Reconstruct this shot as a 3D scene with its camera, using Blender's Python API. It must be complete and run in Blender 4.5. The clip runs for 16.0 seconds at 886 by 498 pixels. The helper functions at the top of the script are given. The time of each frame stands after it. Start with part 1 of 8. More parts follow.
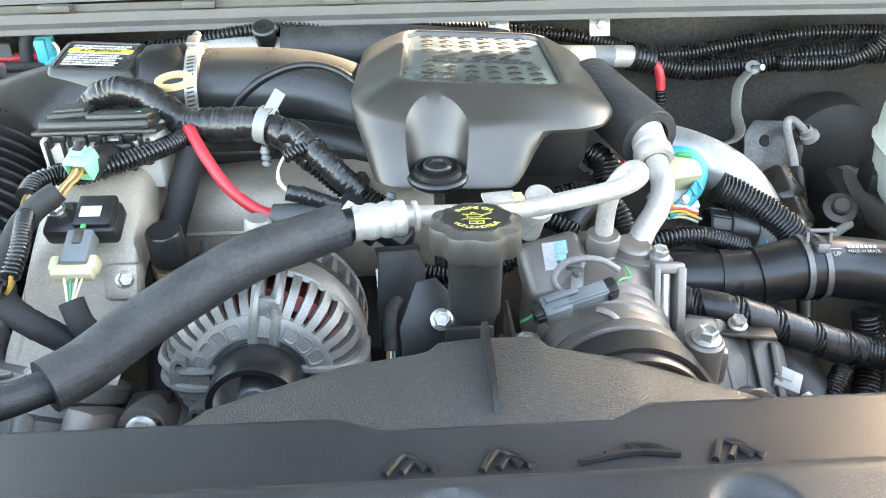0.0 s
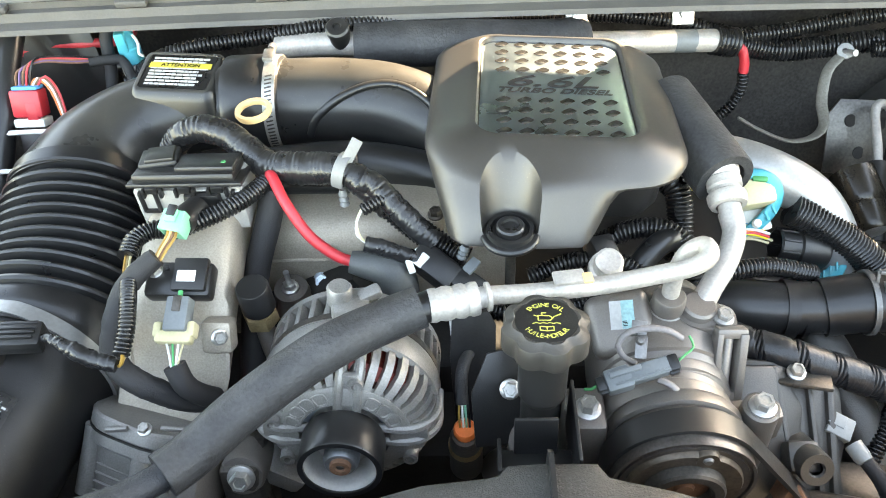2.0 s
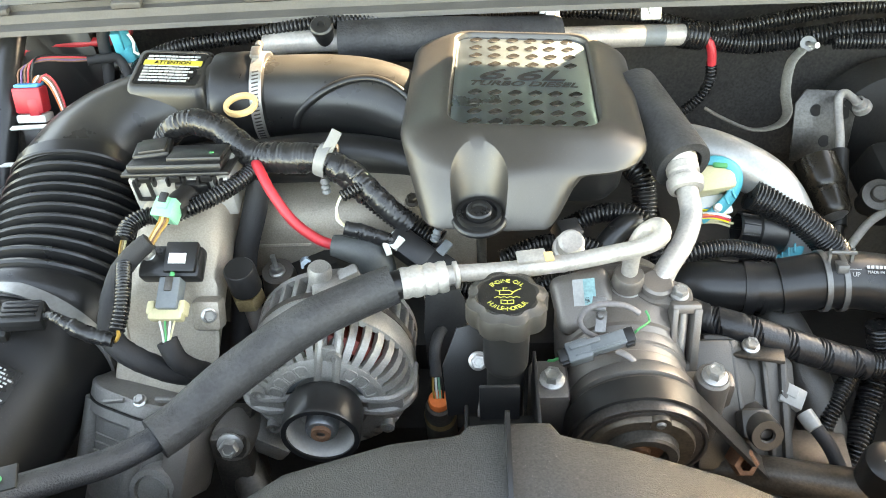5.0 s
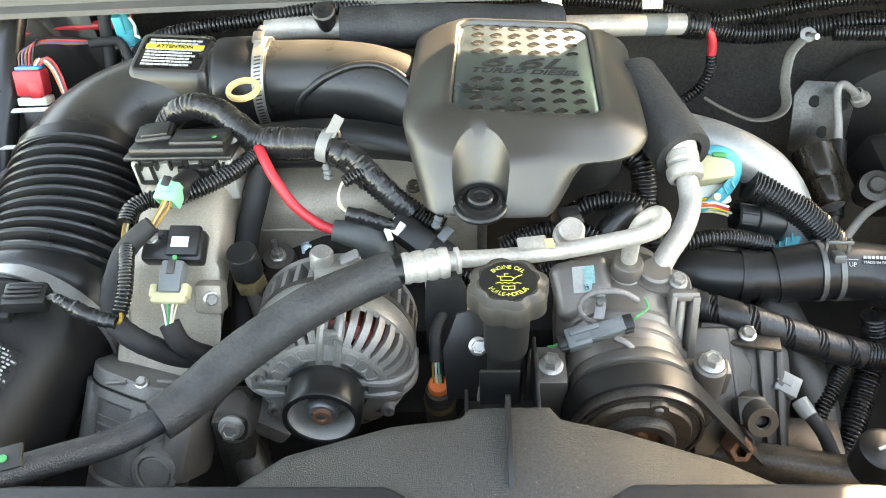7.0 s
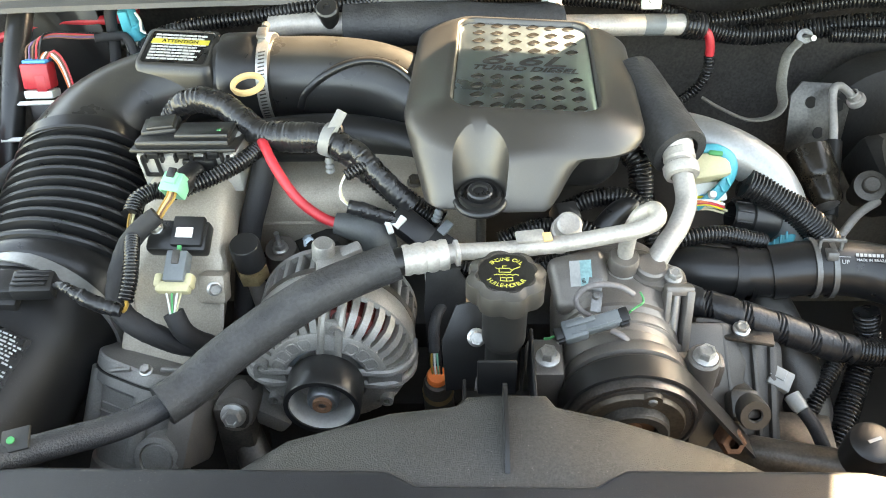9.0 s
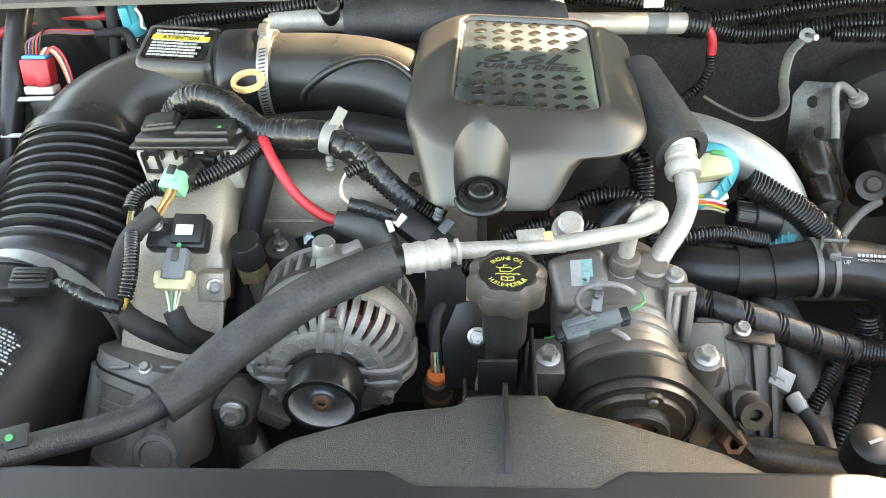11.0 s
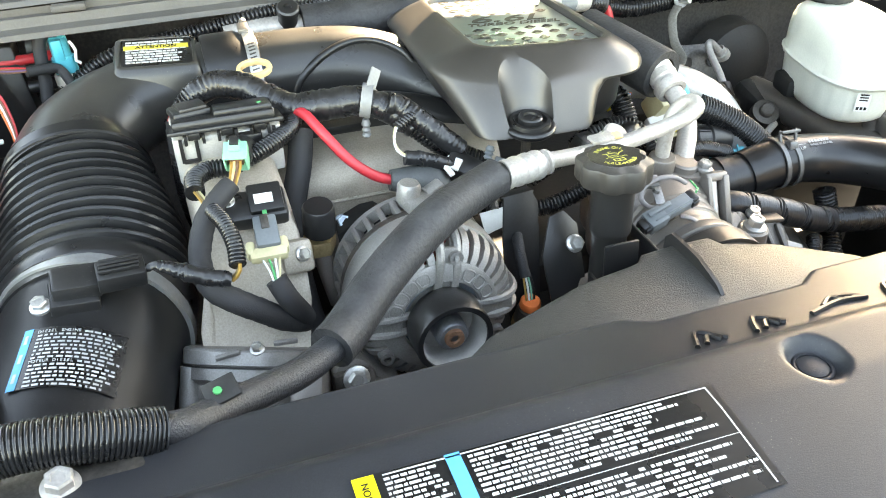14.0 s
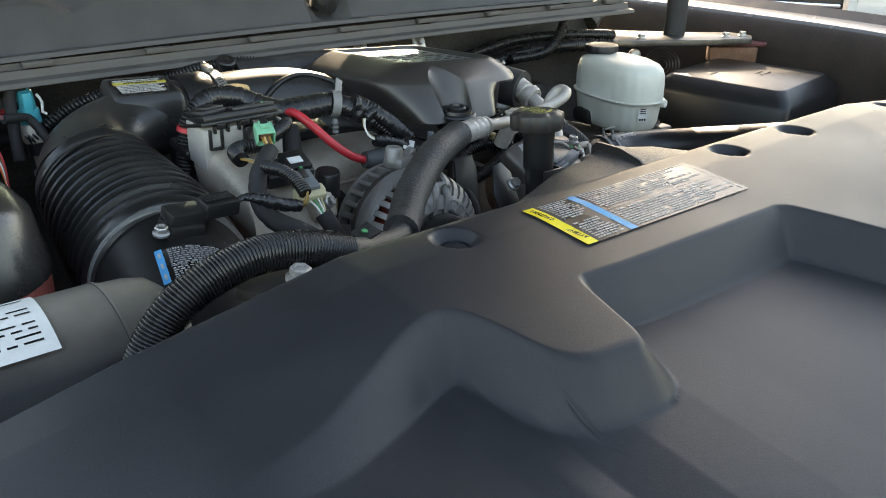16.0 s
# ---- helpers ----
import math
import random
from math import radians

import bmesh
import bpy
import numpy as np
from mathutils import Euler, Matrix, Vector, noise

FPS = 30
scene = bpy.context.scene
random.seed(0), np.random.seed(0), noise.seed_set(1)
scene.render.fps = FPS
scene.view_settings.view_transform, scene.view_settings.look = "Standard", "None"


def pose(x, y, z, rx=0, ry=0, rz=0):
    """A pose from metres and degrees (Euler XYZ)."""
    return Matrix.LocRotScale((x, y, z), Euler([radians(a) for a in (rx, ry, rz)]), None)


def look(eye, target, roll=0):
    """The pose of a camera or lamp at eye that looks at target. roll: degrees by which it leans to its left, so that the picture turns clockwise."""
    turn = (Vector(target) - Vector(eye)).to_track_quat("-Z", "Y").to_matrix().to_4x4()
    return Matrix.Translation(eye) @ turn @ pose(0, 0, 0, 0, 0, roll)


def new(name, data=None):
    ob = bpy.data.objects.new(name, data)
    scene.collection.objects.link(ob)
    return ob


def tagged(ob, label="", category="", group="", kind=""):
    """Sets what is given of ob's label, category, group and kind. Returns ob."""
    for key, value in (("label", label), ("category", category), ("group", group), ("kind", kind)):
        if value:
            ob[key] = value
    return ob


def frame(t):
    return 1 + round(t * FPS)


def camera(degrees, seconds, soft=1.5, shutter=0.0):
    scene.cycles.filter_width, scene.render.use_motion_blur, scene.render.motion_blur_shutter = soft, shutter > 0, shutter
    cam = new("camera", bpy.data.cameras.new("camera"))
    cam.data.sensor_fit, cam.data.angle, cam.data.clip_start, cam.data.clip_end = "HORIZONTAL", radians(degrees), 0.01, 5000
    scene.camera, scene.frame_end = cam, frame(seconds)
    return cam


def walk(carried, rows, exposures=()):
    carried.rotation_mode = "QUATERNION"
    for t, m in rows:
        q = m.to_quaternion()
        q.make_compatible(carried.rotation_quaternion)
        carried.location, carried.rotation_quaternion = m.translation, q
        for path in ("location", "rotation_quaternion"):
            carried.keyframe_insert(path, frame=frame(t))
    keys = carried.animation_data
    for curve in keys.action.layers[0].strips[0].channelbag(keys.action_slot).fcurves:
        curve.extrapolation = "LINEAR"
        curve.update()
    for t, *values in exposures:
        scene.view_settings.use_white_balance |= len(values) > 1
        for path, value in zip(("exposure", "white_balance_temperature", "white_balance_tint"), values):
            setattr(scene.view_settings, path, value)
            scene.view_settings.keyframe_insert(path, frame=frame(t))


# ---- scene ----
cam = camera(57.5, 16.0, soft=1.0)
PATH = [
    (0, (0.011, 0.041, 1.436), (0.097, 1.756, 0.41), -0.6),
    (0.5, (-0.003, 0.131, 1.546), (-0.074, 1.663, 0.263), -2.4),
    (1, (0.004, 0.14, 1.599), (-0.078, 1.646, 0.285), -2.4),
    (1.5, (-0.001, 0.131, 1.601), (-0.078, 1.623, 0.271), -2.0),
    (2, (0.008, 0.131, 1.607), (-0.073, 1.608, 0.261), -3.0),
    (2.5, (0.005, 0.119, 1.605), (-0.066, 1.607, 0.27), -2.7),
    (3, (0.02, 0.116, 1.615), (-0.075, 1.587, 0.264), -3.5),
    (3.5, (0.038, 0.107, 1.625), (-0.059, 1.577, 0.271), -3.7),
    (4, (0.039, 0.101, 1.625), (-0.054, 1.571, 0.273), -3.7),
    (4.5, (0.039, 0.089, 1.629), (-0.054, 1.56, 0.278), -3.8),
    (7, (0.033, 0.08, 1.633), (-0.047, 1.531, 0.259), -2.9),
    (7.5, (0.033, 0.074, 1.633), (-0.049, 1.52, 0.254), -2.9),
    (8, (0.032, 0.071, 1.634), (-0.047, 1.514, 0.252), -2.8),
    (8.5, (0.032, 0.067, 1.636), (-0.046, 1.51, 0.253), -2.5),
    (9, (0.033, 0.065, 1.637), (-0.045, 1.518, 0.264), -2.3),
    (11.5, (0.031, 0.069, 1.636), (-0.046, 1.515, 0.257), -2.0),
    (12, (0.029, 0.07, 1.633), (-0.046, 1.515, 0.253), -2.0),
    (12.5, (0.03, 0.07, 1.631), (-0.042, 1.514, 0.249), -1.7),
    (13, (0.002, 0.074, 1.588), (-0.06, 1.545, 0.234), -1.5),
    (13.5, (-0.164, 0.07, 1.532), (-0.096, 1.623, 0.274), -3.4),
    (14, (-0.288, -0.001, 1.507), (0.249, 1.54, 0.35), -0.5),
    (14.5, (-0.395, -0.066, 1.503), (0.405, 1.47, 0.503), 0.0),
    (15, (-0.496, -0.042, 1.489), (0.526, 1.433, 0.605), 2.5),
    (15.5, (-0.593, -0.006, 1.479), (0.545, 1.406, 0.636), 1.1),
    (16, (-0.66, -0.149, 1.413), (0.508, 1.256, 0.601), 0.7),
]
EXPOSURES = [(0, 4.32, 9000, 12), (0.5, 4.42, 9000, 12), (1.0, 4.3, 9000, 12), (2.0, 4.22, 9900, 12), (3.0, 4.21, 10700, 12), (4.5, 4.16, 10700, 12), (7.0, 4.12, 10700, 12), (9.0, 3.99, 10700, 12), (11.5, 4.02, 10700, 12), (13.0, 4.12, 10700, 12), (13.5, 4.3, 10500, 12), (14.0, 4.18, 10200, 12), (14.5, 3.45, 9400, 12), (15.0, 3.02, 9500, 12), (15.5, 2.7, 9400, 12), (16.0, 2.37, 8900, 12)]
walk(cam, [(t, look(eye, target, roll)) for t, eye, target, roll in PATH], EXPOSURES)

# ---- light ----
SUN_AZ, SUN_EL = 38.0, 25.0  # degrees from +y towards +x, and above the horizon
world = bpy.data.worlds.new("sky")
scene.world = world
world.use_nodes = True
wn = world.node_tree
sky = wn.nodes.new("ShaderNodeTexSky")
sky.sky_type = "NISHITA"
sky.sun_disc = False
sky.sun_elevation = radians(SUN_EL)
sky.sun_rotation = radians(SUN_AZ)
wn.links.new(sky.outputs[0], wn.nodes["Background"].inputs[0])
wn.nodes["Background"].inputs[1].default_value = 0.15
sun = new("sun", bpy.data.lights.new("sun", "SUN"))
sun.data.energy, sun.data.angle, sun.data.color = 4.0, radians(0.6), (1.0, 0.93, 0.83)
sun_from = Vector((math.sin(radians(SUN_AZ)) * math.cos(radians(SUN_EL)), math.cos(radians(SUN_AZ)) * math.cos(radians(SUN_EL)), math.sin(radians(SUN_EL))))
sun.matrix_world = look(Vector((0, 0, 6)) + sun_from, (0, 0, 6))


# ---- materials ----
def material(name, colour, rough=0.5, metal=0.0, vary=0.15, scale=30.0, bump=0.1, grain=400.0, dust=0.0, spec=0.5, specks=0.0, dust_from=0.2):
    """A surface with patches at one scale, grain at another, and dust lying on what faces up; DRUM paints sunlight with
    it.
    """
    m = bpy.data.materials.new(name)
    m.use_nodes = True
    t = m.node_tree
    b = t.nodes["Principled BSDF"]
    co = t.nodes.new("ShaderNodeTexCoord")
    n1 = t.nodes.new("ShaderNodeTexNoise")
    n1.inputs["Scale"].default_value, n1.inputs["Detail"].default_value = scale, 5
    n2 = t.nodes.new("ShaderNodeTexNoise")
    n2.inputs["Scale"].default_value, n2.inputs["Detail"].default_value = grain, 3
    t.links.new(co.outputs["Object"], n1.inputs["Vector"])
    t.links.new(co.outputs["Object"], n2.inputs["Vector"])
    mix = t.nodes.new("ShaderNodeMix")
    mix.data_type = "RGBA"
    c = Vector(colour)
    mix.inputs["A"].default_value = (*(c * (1 - vary)), 1)
    mix.inputs["B"].default_value = (*(c * (1 + vary)), 1)
    add = t.nodes.new("ShaderNodeMath")
    add.operation = "MULTIPLY_ADD"
    add.inputs[1].default_value = 0.45
    t.links.new(n2.outputs["Fac"], add.inputs[0])
    half = t.nodes.new("ShaderNodeMath")
    half.operation = "MULTIPLY"
    half.inputs[1].default_value = 0.55
    t.links.new(n1.outputs["Fac"], half.inputs[0])
    t.links.new(half.outputs[0], add.inputs[2])
    ramp = t.nodes.new("ShaderNodeMapRange")
    ramp.inputs["From Min"].default_value, ramp.inputs["From Max"].default_value = 0.35, 0.65
    t.links.new(add.outputs[0], ramp.inputs["Value"])
    t.links.new(ramp.outputs[0], mix.inputs["Factor"])
    out = mix.outputs["Result"]
    if dust:
        geo = t.nodes.new("ShaderNodeNewGeometry")
        sep = t.nodes.new("ShaderNodeSeparateXYZ")
        t.links.new(geo.outputs["Normal"], sep.inputs[0])
        up = t.nodes.new("ShaderNodeMapRange")
        up.inputs["From Min"].default_value, up.inputs["From Max"].default_value, up.inputs["To Max"].default_value = dust_from, 1.0, dust
        t.links.new(sep.outputs["Z"], up.inputs["Value"])
        mul = t.nodes.new("ShaderNodeMath")
        mul.operation = "MULTIPLY"
        t.links.new(up.outputs[0], mul.inputs[0])
        t.links.new(n1.outputs["Fac"], mul.inputs[1])
        dm = t.nodes.new("ShaderNodeMix")
        dm.data_type = "RGBA"
        dm.inputs["B"].default_value = (0.3, 0.27, 0.22, 1)
        t.links.new(out, dm.inputs["A"])
        t.links.new(mul.outputs[0], dm.inputs["Factor"])
        out = dm.outputs["Result"]
    if specks:
        vo = t.nodes.new("ShaderNodeTexVoronoi")
        vo.inputs["Scale"].default_value = 420
        t.links.new(co.outputs["Object"], vo.inputs["Vector"])
        dot = t.nodes.new("ShaderNodeMapRange")
        dot.inputs["From Min"].default_value, dot.inputs["From Max"].default_value = 0.16, 0.08
        t.links.new(vo.outputs["Distance"], dot.inputs["Value"])
        gate = t.nodes.new("ShaderNodeMapRange")
        gate.inputs["From Min"].default_value, gate.inputs["From Max"].default_value, gate.inputs["To Max"].default_value = 0.5, 0.68, specks
        t.links.new(n1.outputs["Fac"], gate.inputs["Value"])
        both = t.nodes.new("ShaderNodeMath")
        both.operation = "MULTIPLY"
        t.links.new(dot.outputs[0], both.inputs[0])
        t.links.new(gate.outputs[0], both.inputs[1])
        sm = t.nodes.new("ShaderNodeMix")
        sm.data_type = "RGBA"
        sm.inputs["B"].default_value = (0.22, 0.2, 0.17, 1)
        t.links.new(out, sm.inputs["A"])
        t.links.new(both.outputs[0], sm.inputs["Factor"])
        out = sm.outputs["Result"]
    t.links.new(out, b.inputs["Base Color"])
    rr = t.nodes.new("ShaderNodeMapRange")
    rr.inputs["To Min"].default_value, rr.inputs["To Max"].default_value = max(0.03, rough - 0.1), min(1, rough + 0.1)
    t.links.new(n1.outputs["Fac"], rr.inputs["Value"])
    t.links.new(rr.outputs[0], b.inputs["Roughness"])
    b.inputs["Metallic"].default_value = metal
    b.inputs["Specular IOR Level"].default_value = spec
    if bump:
        bp = t.nodes.new("ShaderNodeBump")
        bp.inputs["Strength"].default_value, bp.inputs["Distance"].default_value = bump, 0.001
        t.links.new(n2.outputs["Fac"], bp.inputs["Height"])
        t.links.new(bp.outputs[0], b.inputs["Normal"])
    return m


PLASTIC = material("black_plastic", (0.011, 0.011, 0.0115), 0.36, 0, 0.2, 25, 0.2, 900, 0.03)
GRAINED = material("grained_black_plastic", (0.022, 0.0235, 0.027), 0.42, 0, 0.25, 12, 0.16, 1200, 0.010, spec=0.29, specks=0.4)
GLOSSY = material("smooth_black_plastic", (0.017, 0.0168, 0.017), 0.3, 0, 0.2, 25, 0.08, 500, 0.03, specks=0.6)
COVER = material("charcoal_moulded_plastic", (0.066, 0.061, 0.056), 0.34, 0.5, 0.12, 20, 0.14, 1200, 0.0, spec=0.8, specks=0.6)
RUBBER = material("black_rubber", (0.012, 0.012, 0.0125), 0.31, 0, 0.2, 40, 0.1, 600, 0.03)
FOAM = material("black_foam_sleeve", (0.027, 0.027, 0.028), 0.58, 0, 0.45, 45, 1.0, 300, 0.03)
TAPE = material("cloth_tape", (0.012, 0.012, 0.014), 0.7, 0, 0.2, 60, 0.5, 900, 0.06)
VINYL = material("vinyl_tape", (0.011, 0.011, 0.012), 0.28, 0, 0.2, 60, 0.25, 250, 0.06)
LOOM = material("black_corrugated_plastic", (0.010, 0.010, 0.0105), 0.27, 0, 0.2, 60, 0.1, 500, 0.04)
CAST = material("cast_aluminium", (0.38, 0.33, 0.27), 0.48, 0.35, 0.24, 22, 0.4, 600, 0.04)
ALLOY = material("grey_cast_alloy", (0.28, 0.268, 0.252), 0.45, 0.5, 0.22, 40, 0.35, 700, 0.03)
CASTDIRTY = material("grimy_cast_aluminium", (0.185, 0.165, 0.148), 0.40, 0.5, 0.2, 12, 0.2, 900, 0.05)
SILVER = material("matt_bare_aluminium", (0.44, 0.408, 0.372), 0.5, 0.4, 0.2, 45, 0.25, 350, 0.03)
STEEL = material("zinc_plated_steel", (0.50, 0.49, 0.465), 0.36, 0.8, 0.15, 90, 0.1, 500)
DARKSTEEL = material("dark_worn_steel", (0.09, 0.08, 0.07), 0.42, 0.6, 0.3, 50, 0.25, 400)
RUST = material("rusty_steel", (0.2, 0.1, 0.06), 0.7, 0.3, 0.3, 120, 0.3, 500)
COPPER = material("copper_winding", (0.11, 0.012, 0.008), 0.35, 0.5, 0.3, 200, 0.3, 600)
RED = material("red_cable", (0.55, 0.03, 0.04), 0.4, 0, 0.1, 40, 0.1, 400)
BOOT = material("grey_rubber", (0.060, 0.064, 0.064), 0.5, 0, 0.15, 40, 0.2, 500)
WHITE = material("white_plastic", (0.7, 0.7, 0.66), 0.5, 0, 0.06, 40, 0.05, 400)
GREY = material("grey_plastic", (0.135, 0.150, 0.155), 0.45, 0, 0.1, 40, 0.1, 400)
GREEN = material("mint_green_plastic", (0.16, 0.46, 0.30), 0.45, 0, 0.08, 40, 0.05, 400)
DOT = material("green_paint", (0.03, 0.30, 0.10), 0.5, 0, 0.05, 40, 0.05, 400)
TEAL = material("teal_plastic", (0.015, 0.33, 0.40), 0.42, 0, 0.1, 40, 0.05, 400)
CREAM = material("cream_plastic", (0.52, 0.46, 0.28), 0.5, 0, 0.08, 40, 0.05, 400)
ORANGE = material("orange_plastic", (0.75, 0.16, 0.04), 0.5, 0, 0.1, 40, 0.05, 400)
AMBER = material("pale_orange_plastic", (0.78, 0.5, 0.24), 0.45, 0, 0.08, 40, 0.05, 400)
BRASS = material("dull_brass", (0.35, 0.26, 0.14), 0.45, 0.6, 0.25, 90, 0.2, 500)
OCHRE = material("ochre_wire", (0.36, 0.20, 0.045), 0.45, 0, 0.1, 40, 0.05, 400)
YELLOW = material("yellow_print", (0.85, 0.68, 0.02), 0.5, 0, 0.04, 40, 0.02, 400)
BLUE = material("blue_print", (0.03, 0.32, 0.6), 0.5, 0, 0.05, 40, 0.02, 400)
INK = material("white_print", (0.40, 0.40, 0.39), 0.55, 0, 0.12, 160, 0.02, 400)
BLACKFILM = material("black_label_film", (0.012, 0.012, 0.012), 0.27, 0, 0.1, 40, 0.05, 400)
OILPRINT = material("yellow_cap_print", (0.5, 0.47, 0.1), 0.5, 0, 0.04, 40, 0.02, 400)
DUSTY = material("dull_charcoal_plastic", (0.021, 0.020, 0.019), 0.38, 0, 0.12, 40, 0.1, 1200, 0.03)
PAINT = material("grey_body_paint", (0.16, 0.155, 0.15), 0.35, 0.1, 0.1, 20, 0.05, 400, 0.15)
COWL = material("charcoal_cowl_plastic", (0.062, 0.061, 0.060), 0.45, 0, 0.15, 15, 0.35, 900, 0.1, spec=0.4)
SEAL = material("grey_rubber_seal", (0.072, 0.068, 0.063), 0.6, 0, 0.15, 25, 0.3, 500, 0.15)
FELT = material("black_sound_mat", (0.010, 0.010, 0.010), 0.65, 0, 0.25, 12, 0.5, 300, 0.06)
INSULATION = material("grey_insulation_felt", (0.050, 0.047, 0.044), 0.85, 0, 0.45, 9, 0.5, 250, 0.05, spec=0.2)
SATIN = material("satin_aluminium_pipe", (0.33, 0.33, 0.32), 0.42, 0.6, 0.12, 40, 0.2, 300)
WORNZINC = material("worn_zinc_plate", (0.105, 0.098, 0.088), 0.36, 0.8, 0.35, 25, 0.2, 300)
CAPGREY = material("dusty_grey_cap_plastic", (0.038, 0.034, 0.03), 0.45, 0, 0.1, 40, 0.15, 900, 0.06)
PIPE = material("dusty_black_pipe_plastic", (0.018, 0.0178, 0.0175), 0.30, 0, 0.2, 25, 0.08, 600, 0.16, specks=0.6, dust_from=0.5)
TIMING = material("dull_grey_casting", (0.075, 0.071, 0.066), 0.42, 0.5, 0.2, 14, 0.25, 800, 0.04)
DEEP = material("dark_engine_casting", (0.013, 0.0125, 0.012), 0.6, 0.2, 0.35, 20, 0.5, 200, 0.06)
TANK = material("translucent_white_plastic", (0.66, 0.66, 0.57), 0.42, 0, 0.06, 25, 0.1, 400)


# ---- builders ----
def part(name, bm, mat, parent=None, label="", sharp=38):
    """One mesh object from a bmesh in world coordinates, under its thing or part."""
    me = bpy.data.meshes.new(name)
    bmesh.ops.recalc_face_normals(bm, faces=bm.faces[:])
    bm.to_mesh(me)
    bm.free()
    for p in me.polygons:
        p.use_smooth = True
    me.set_sharp_from_angle(angle=radians(sharp))
    me.materials.append(mat)
    ob = new(name, me)
    if parent:
        ob.parent = parent
        ob.matrix_parent_inverse = world_of(parent).inverted()
    if label:
        ob["label"] = label
    return ob


def world_of(ob):
    return (world_of(ob.parent) @ ob.matrix_parent_inverse @ ob.matrix_basis) if ob.parent else ob.matrix_basis.copy()


def thing(name, at, label, category, group="", kind=""):
    ob = new(name)
    ob.empty_display_size = 0.03
    ob.matrix_basis = Matrix.Translation(at)
    return tagged(ob, label, category, group, kind)


def axes(way, up=(0, 0, 1)):
    """A turn whose z runs along way."""
    z = Vector(way).normalized()
    x = Vector(up).cross(z)
    if x.length < 1e-4:
        x = Vector((1, 0, 0)).cross(z) if abs(z.x) < 0.9 else Vector((0, 1, 0)).cross(z)
    x.normalize()
    return Matrix((x, z.cross(x), z)).transposed().to_4x4()


def spline(pts, step):
    """Even steps along a smooth line through pts; yields (place, share of the way)."""
    p = [Vector(q) for q in pts]
    p = [p[0] * 2 - p[1]] + p + [p[-1] * 2 - p[-2]]
    fine = []
    for i in range(1, len(p) - 2):
        for k in range(16):
            u = k / 16
            a, b, c, d = p[i - 1], p[i], p[i + 1], p[i + 2]
            fine.append(((b * 2) + (c - a) * u + (a * 2 - b * 5 + c * 4 - d) * u * u + (b * 3 - a - c * 3 + d) * u ** 3) * 0.5)
    fine.append(p[-2])
    cum = [0.0]
    for a, b in zip(fine, fine[1:]):
        cum.append(cum[-1] + (b - a).length)
    n = max(2, round(cum[-1] / step))
    out, j = [], 0
    for k in range(n + 1):
        s = cum[-1] * k / n
        while j < len(cum) - 2 and cum[j + 1] < s:
            j += 1
        u = (s - cum[j]) / max(1e-9, cum[j + 1] - cum[j])
        out.append((fine[j].lerp(fine[j + 1], u), k / n))
    return out, cum[-1]


def sweep(pts, r, seg=12, step=0.006, ridge=None, flat=1.0, bm=None, caps=True, up=(0, 0, 1), wrinkle=0.0, wound=None):
    """A tube along pts. wrinkle: creases of wound tape. wound: (pitch, gap) of a tape spiral over corrugation. r: a radius, or radii spread evenly over the pts. ridge: (pitch, depth) of corrugation. flat: height over width."""
    bm = bm or bmesh.new()
    if ridge:
        step = ridge[0] / 6
    line, length = spline(pts, step)
    rad = r if isinstance(r, (list, tuple)) else [r]
    rings, x = [], None
    for i, (c, u) in enumerate(line):
        t = (line[min(i + 1, len(line) - 1)][0] - line[max(i - 1, 0)][0]).normalized()
        if x is None:
            x = t.cross(Vector(up))
            if x.length < 0.05:
                x = t.cross(Vector((1, 0, 0)))
        x = (x - t * x.dot(t)).normalized()
        y = t.cross(x)
        f = u * (len(rad) - 1)
        k = min(int(f), max(0, len(rad) - 2))
        rr = rad[0] if len(rad) == 1 else rad[k] + (rad[k + 1] - rad[k]) * (f - k)
        if ridge:
            rr -= ridge[1] * (0, 0.1, 0.55, 1, 0.55, 0.1)[i % 6]
        ring = []
        for q in range(seg):
            a = 2 * math.pi * q / seg
            w = x * math.cos(a) + y * math.sin(a) * flat
            k = rr if not wrinkle else rr + wrinkle * (noise.noise((c + w * 0.004) * 160) + 0.8 * noise.noise(Vector((u * length * 430, a * 0.55, 3.0))))
            if wound:
                turn = (u * length / wound[0] - a / (2 * math.pi)) % 1.0
                bare = turn < wound[1] * (0.75 + 0.6 * noise.noise(c * 40))
                k = k - 0.0013 - 0.0020 * max(0.0, math.sin(2 * math.pi * u * length / 0.0040)) if bare else k - 0.0005 * turn
            ring.append(bm.verts.new(c + w * k))
        rings.append(ring)
    for a, b in zip(rings, rings[1:]):
        for q in range(seg):
            bm.faces.new((a[q], a[(q + 1) % seg], b[(q + 1) % seg], b[q]))
    if caps:
        bm.faces.new(rings[0][::-1])
        bm.faces.new(rings[-1])
    return bm


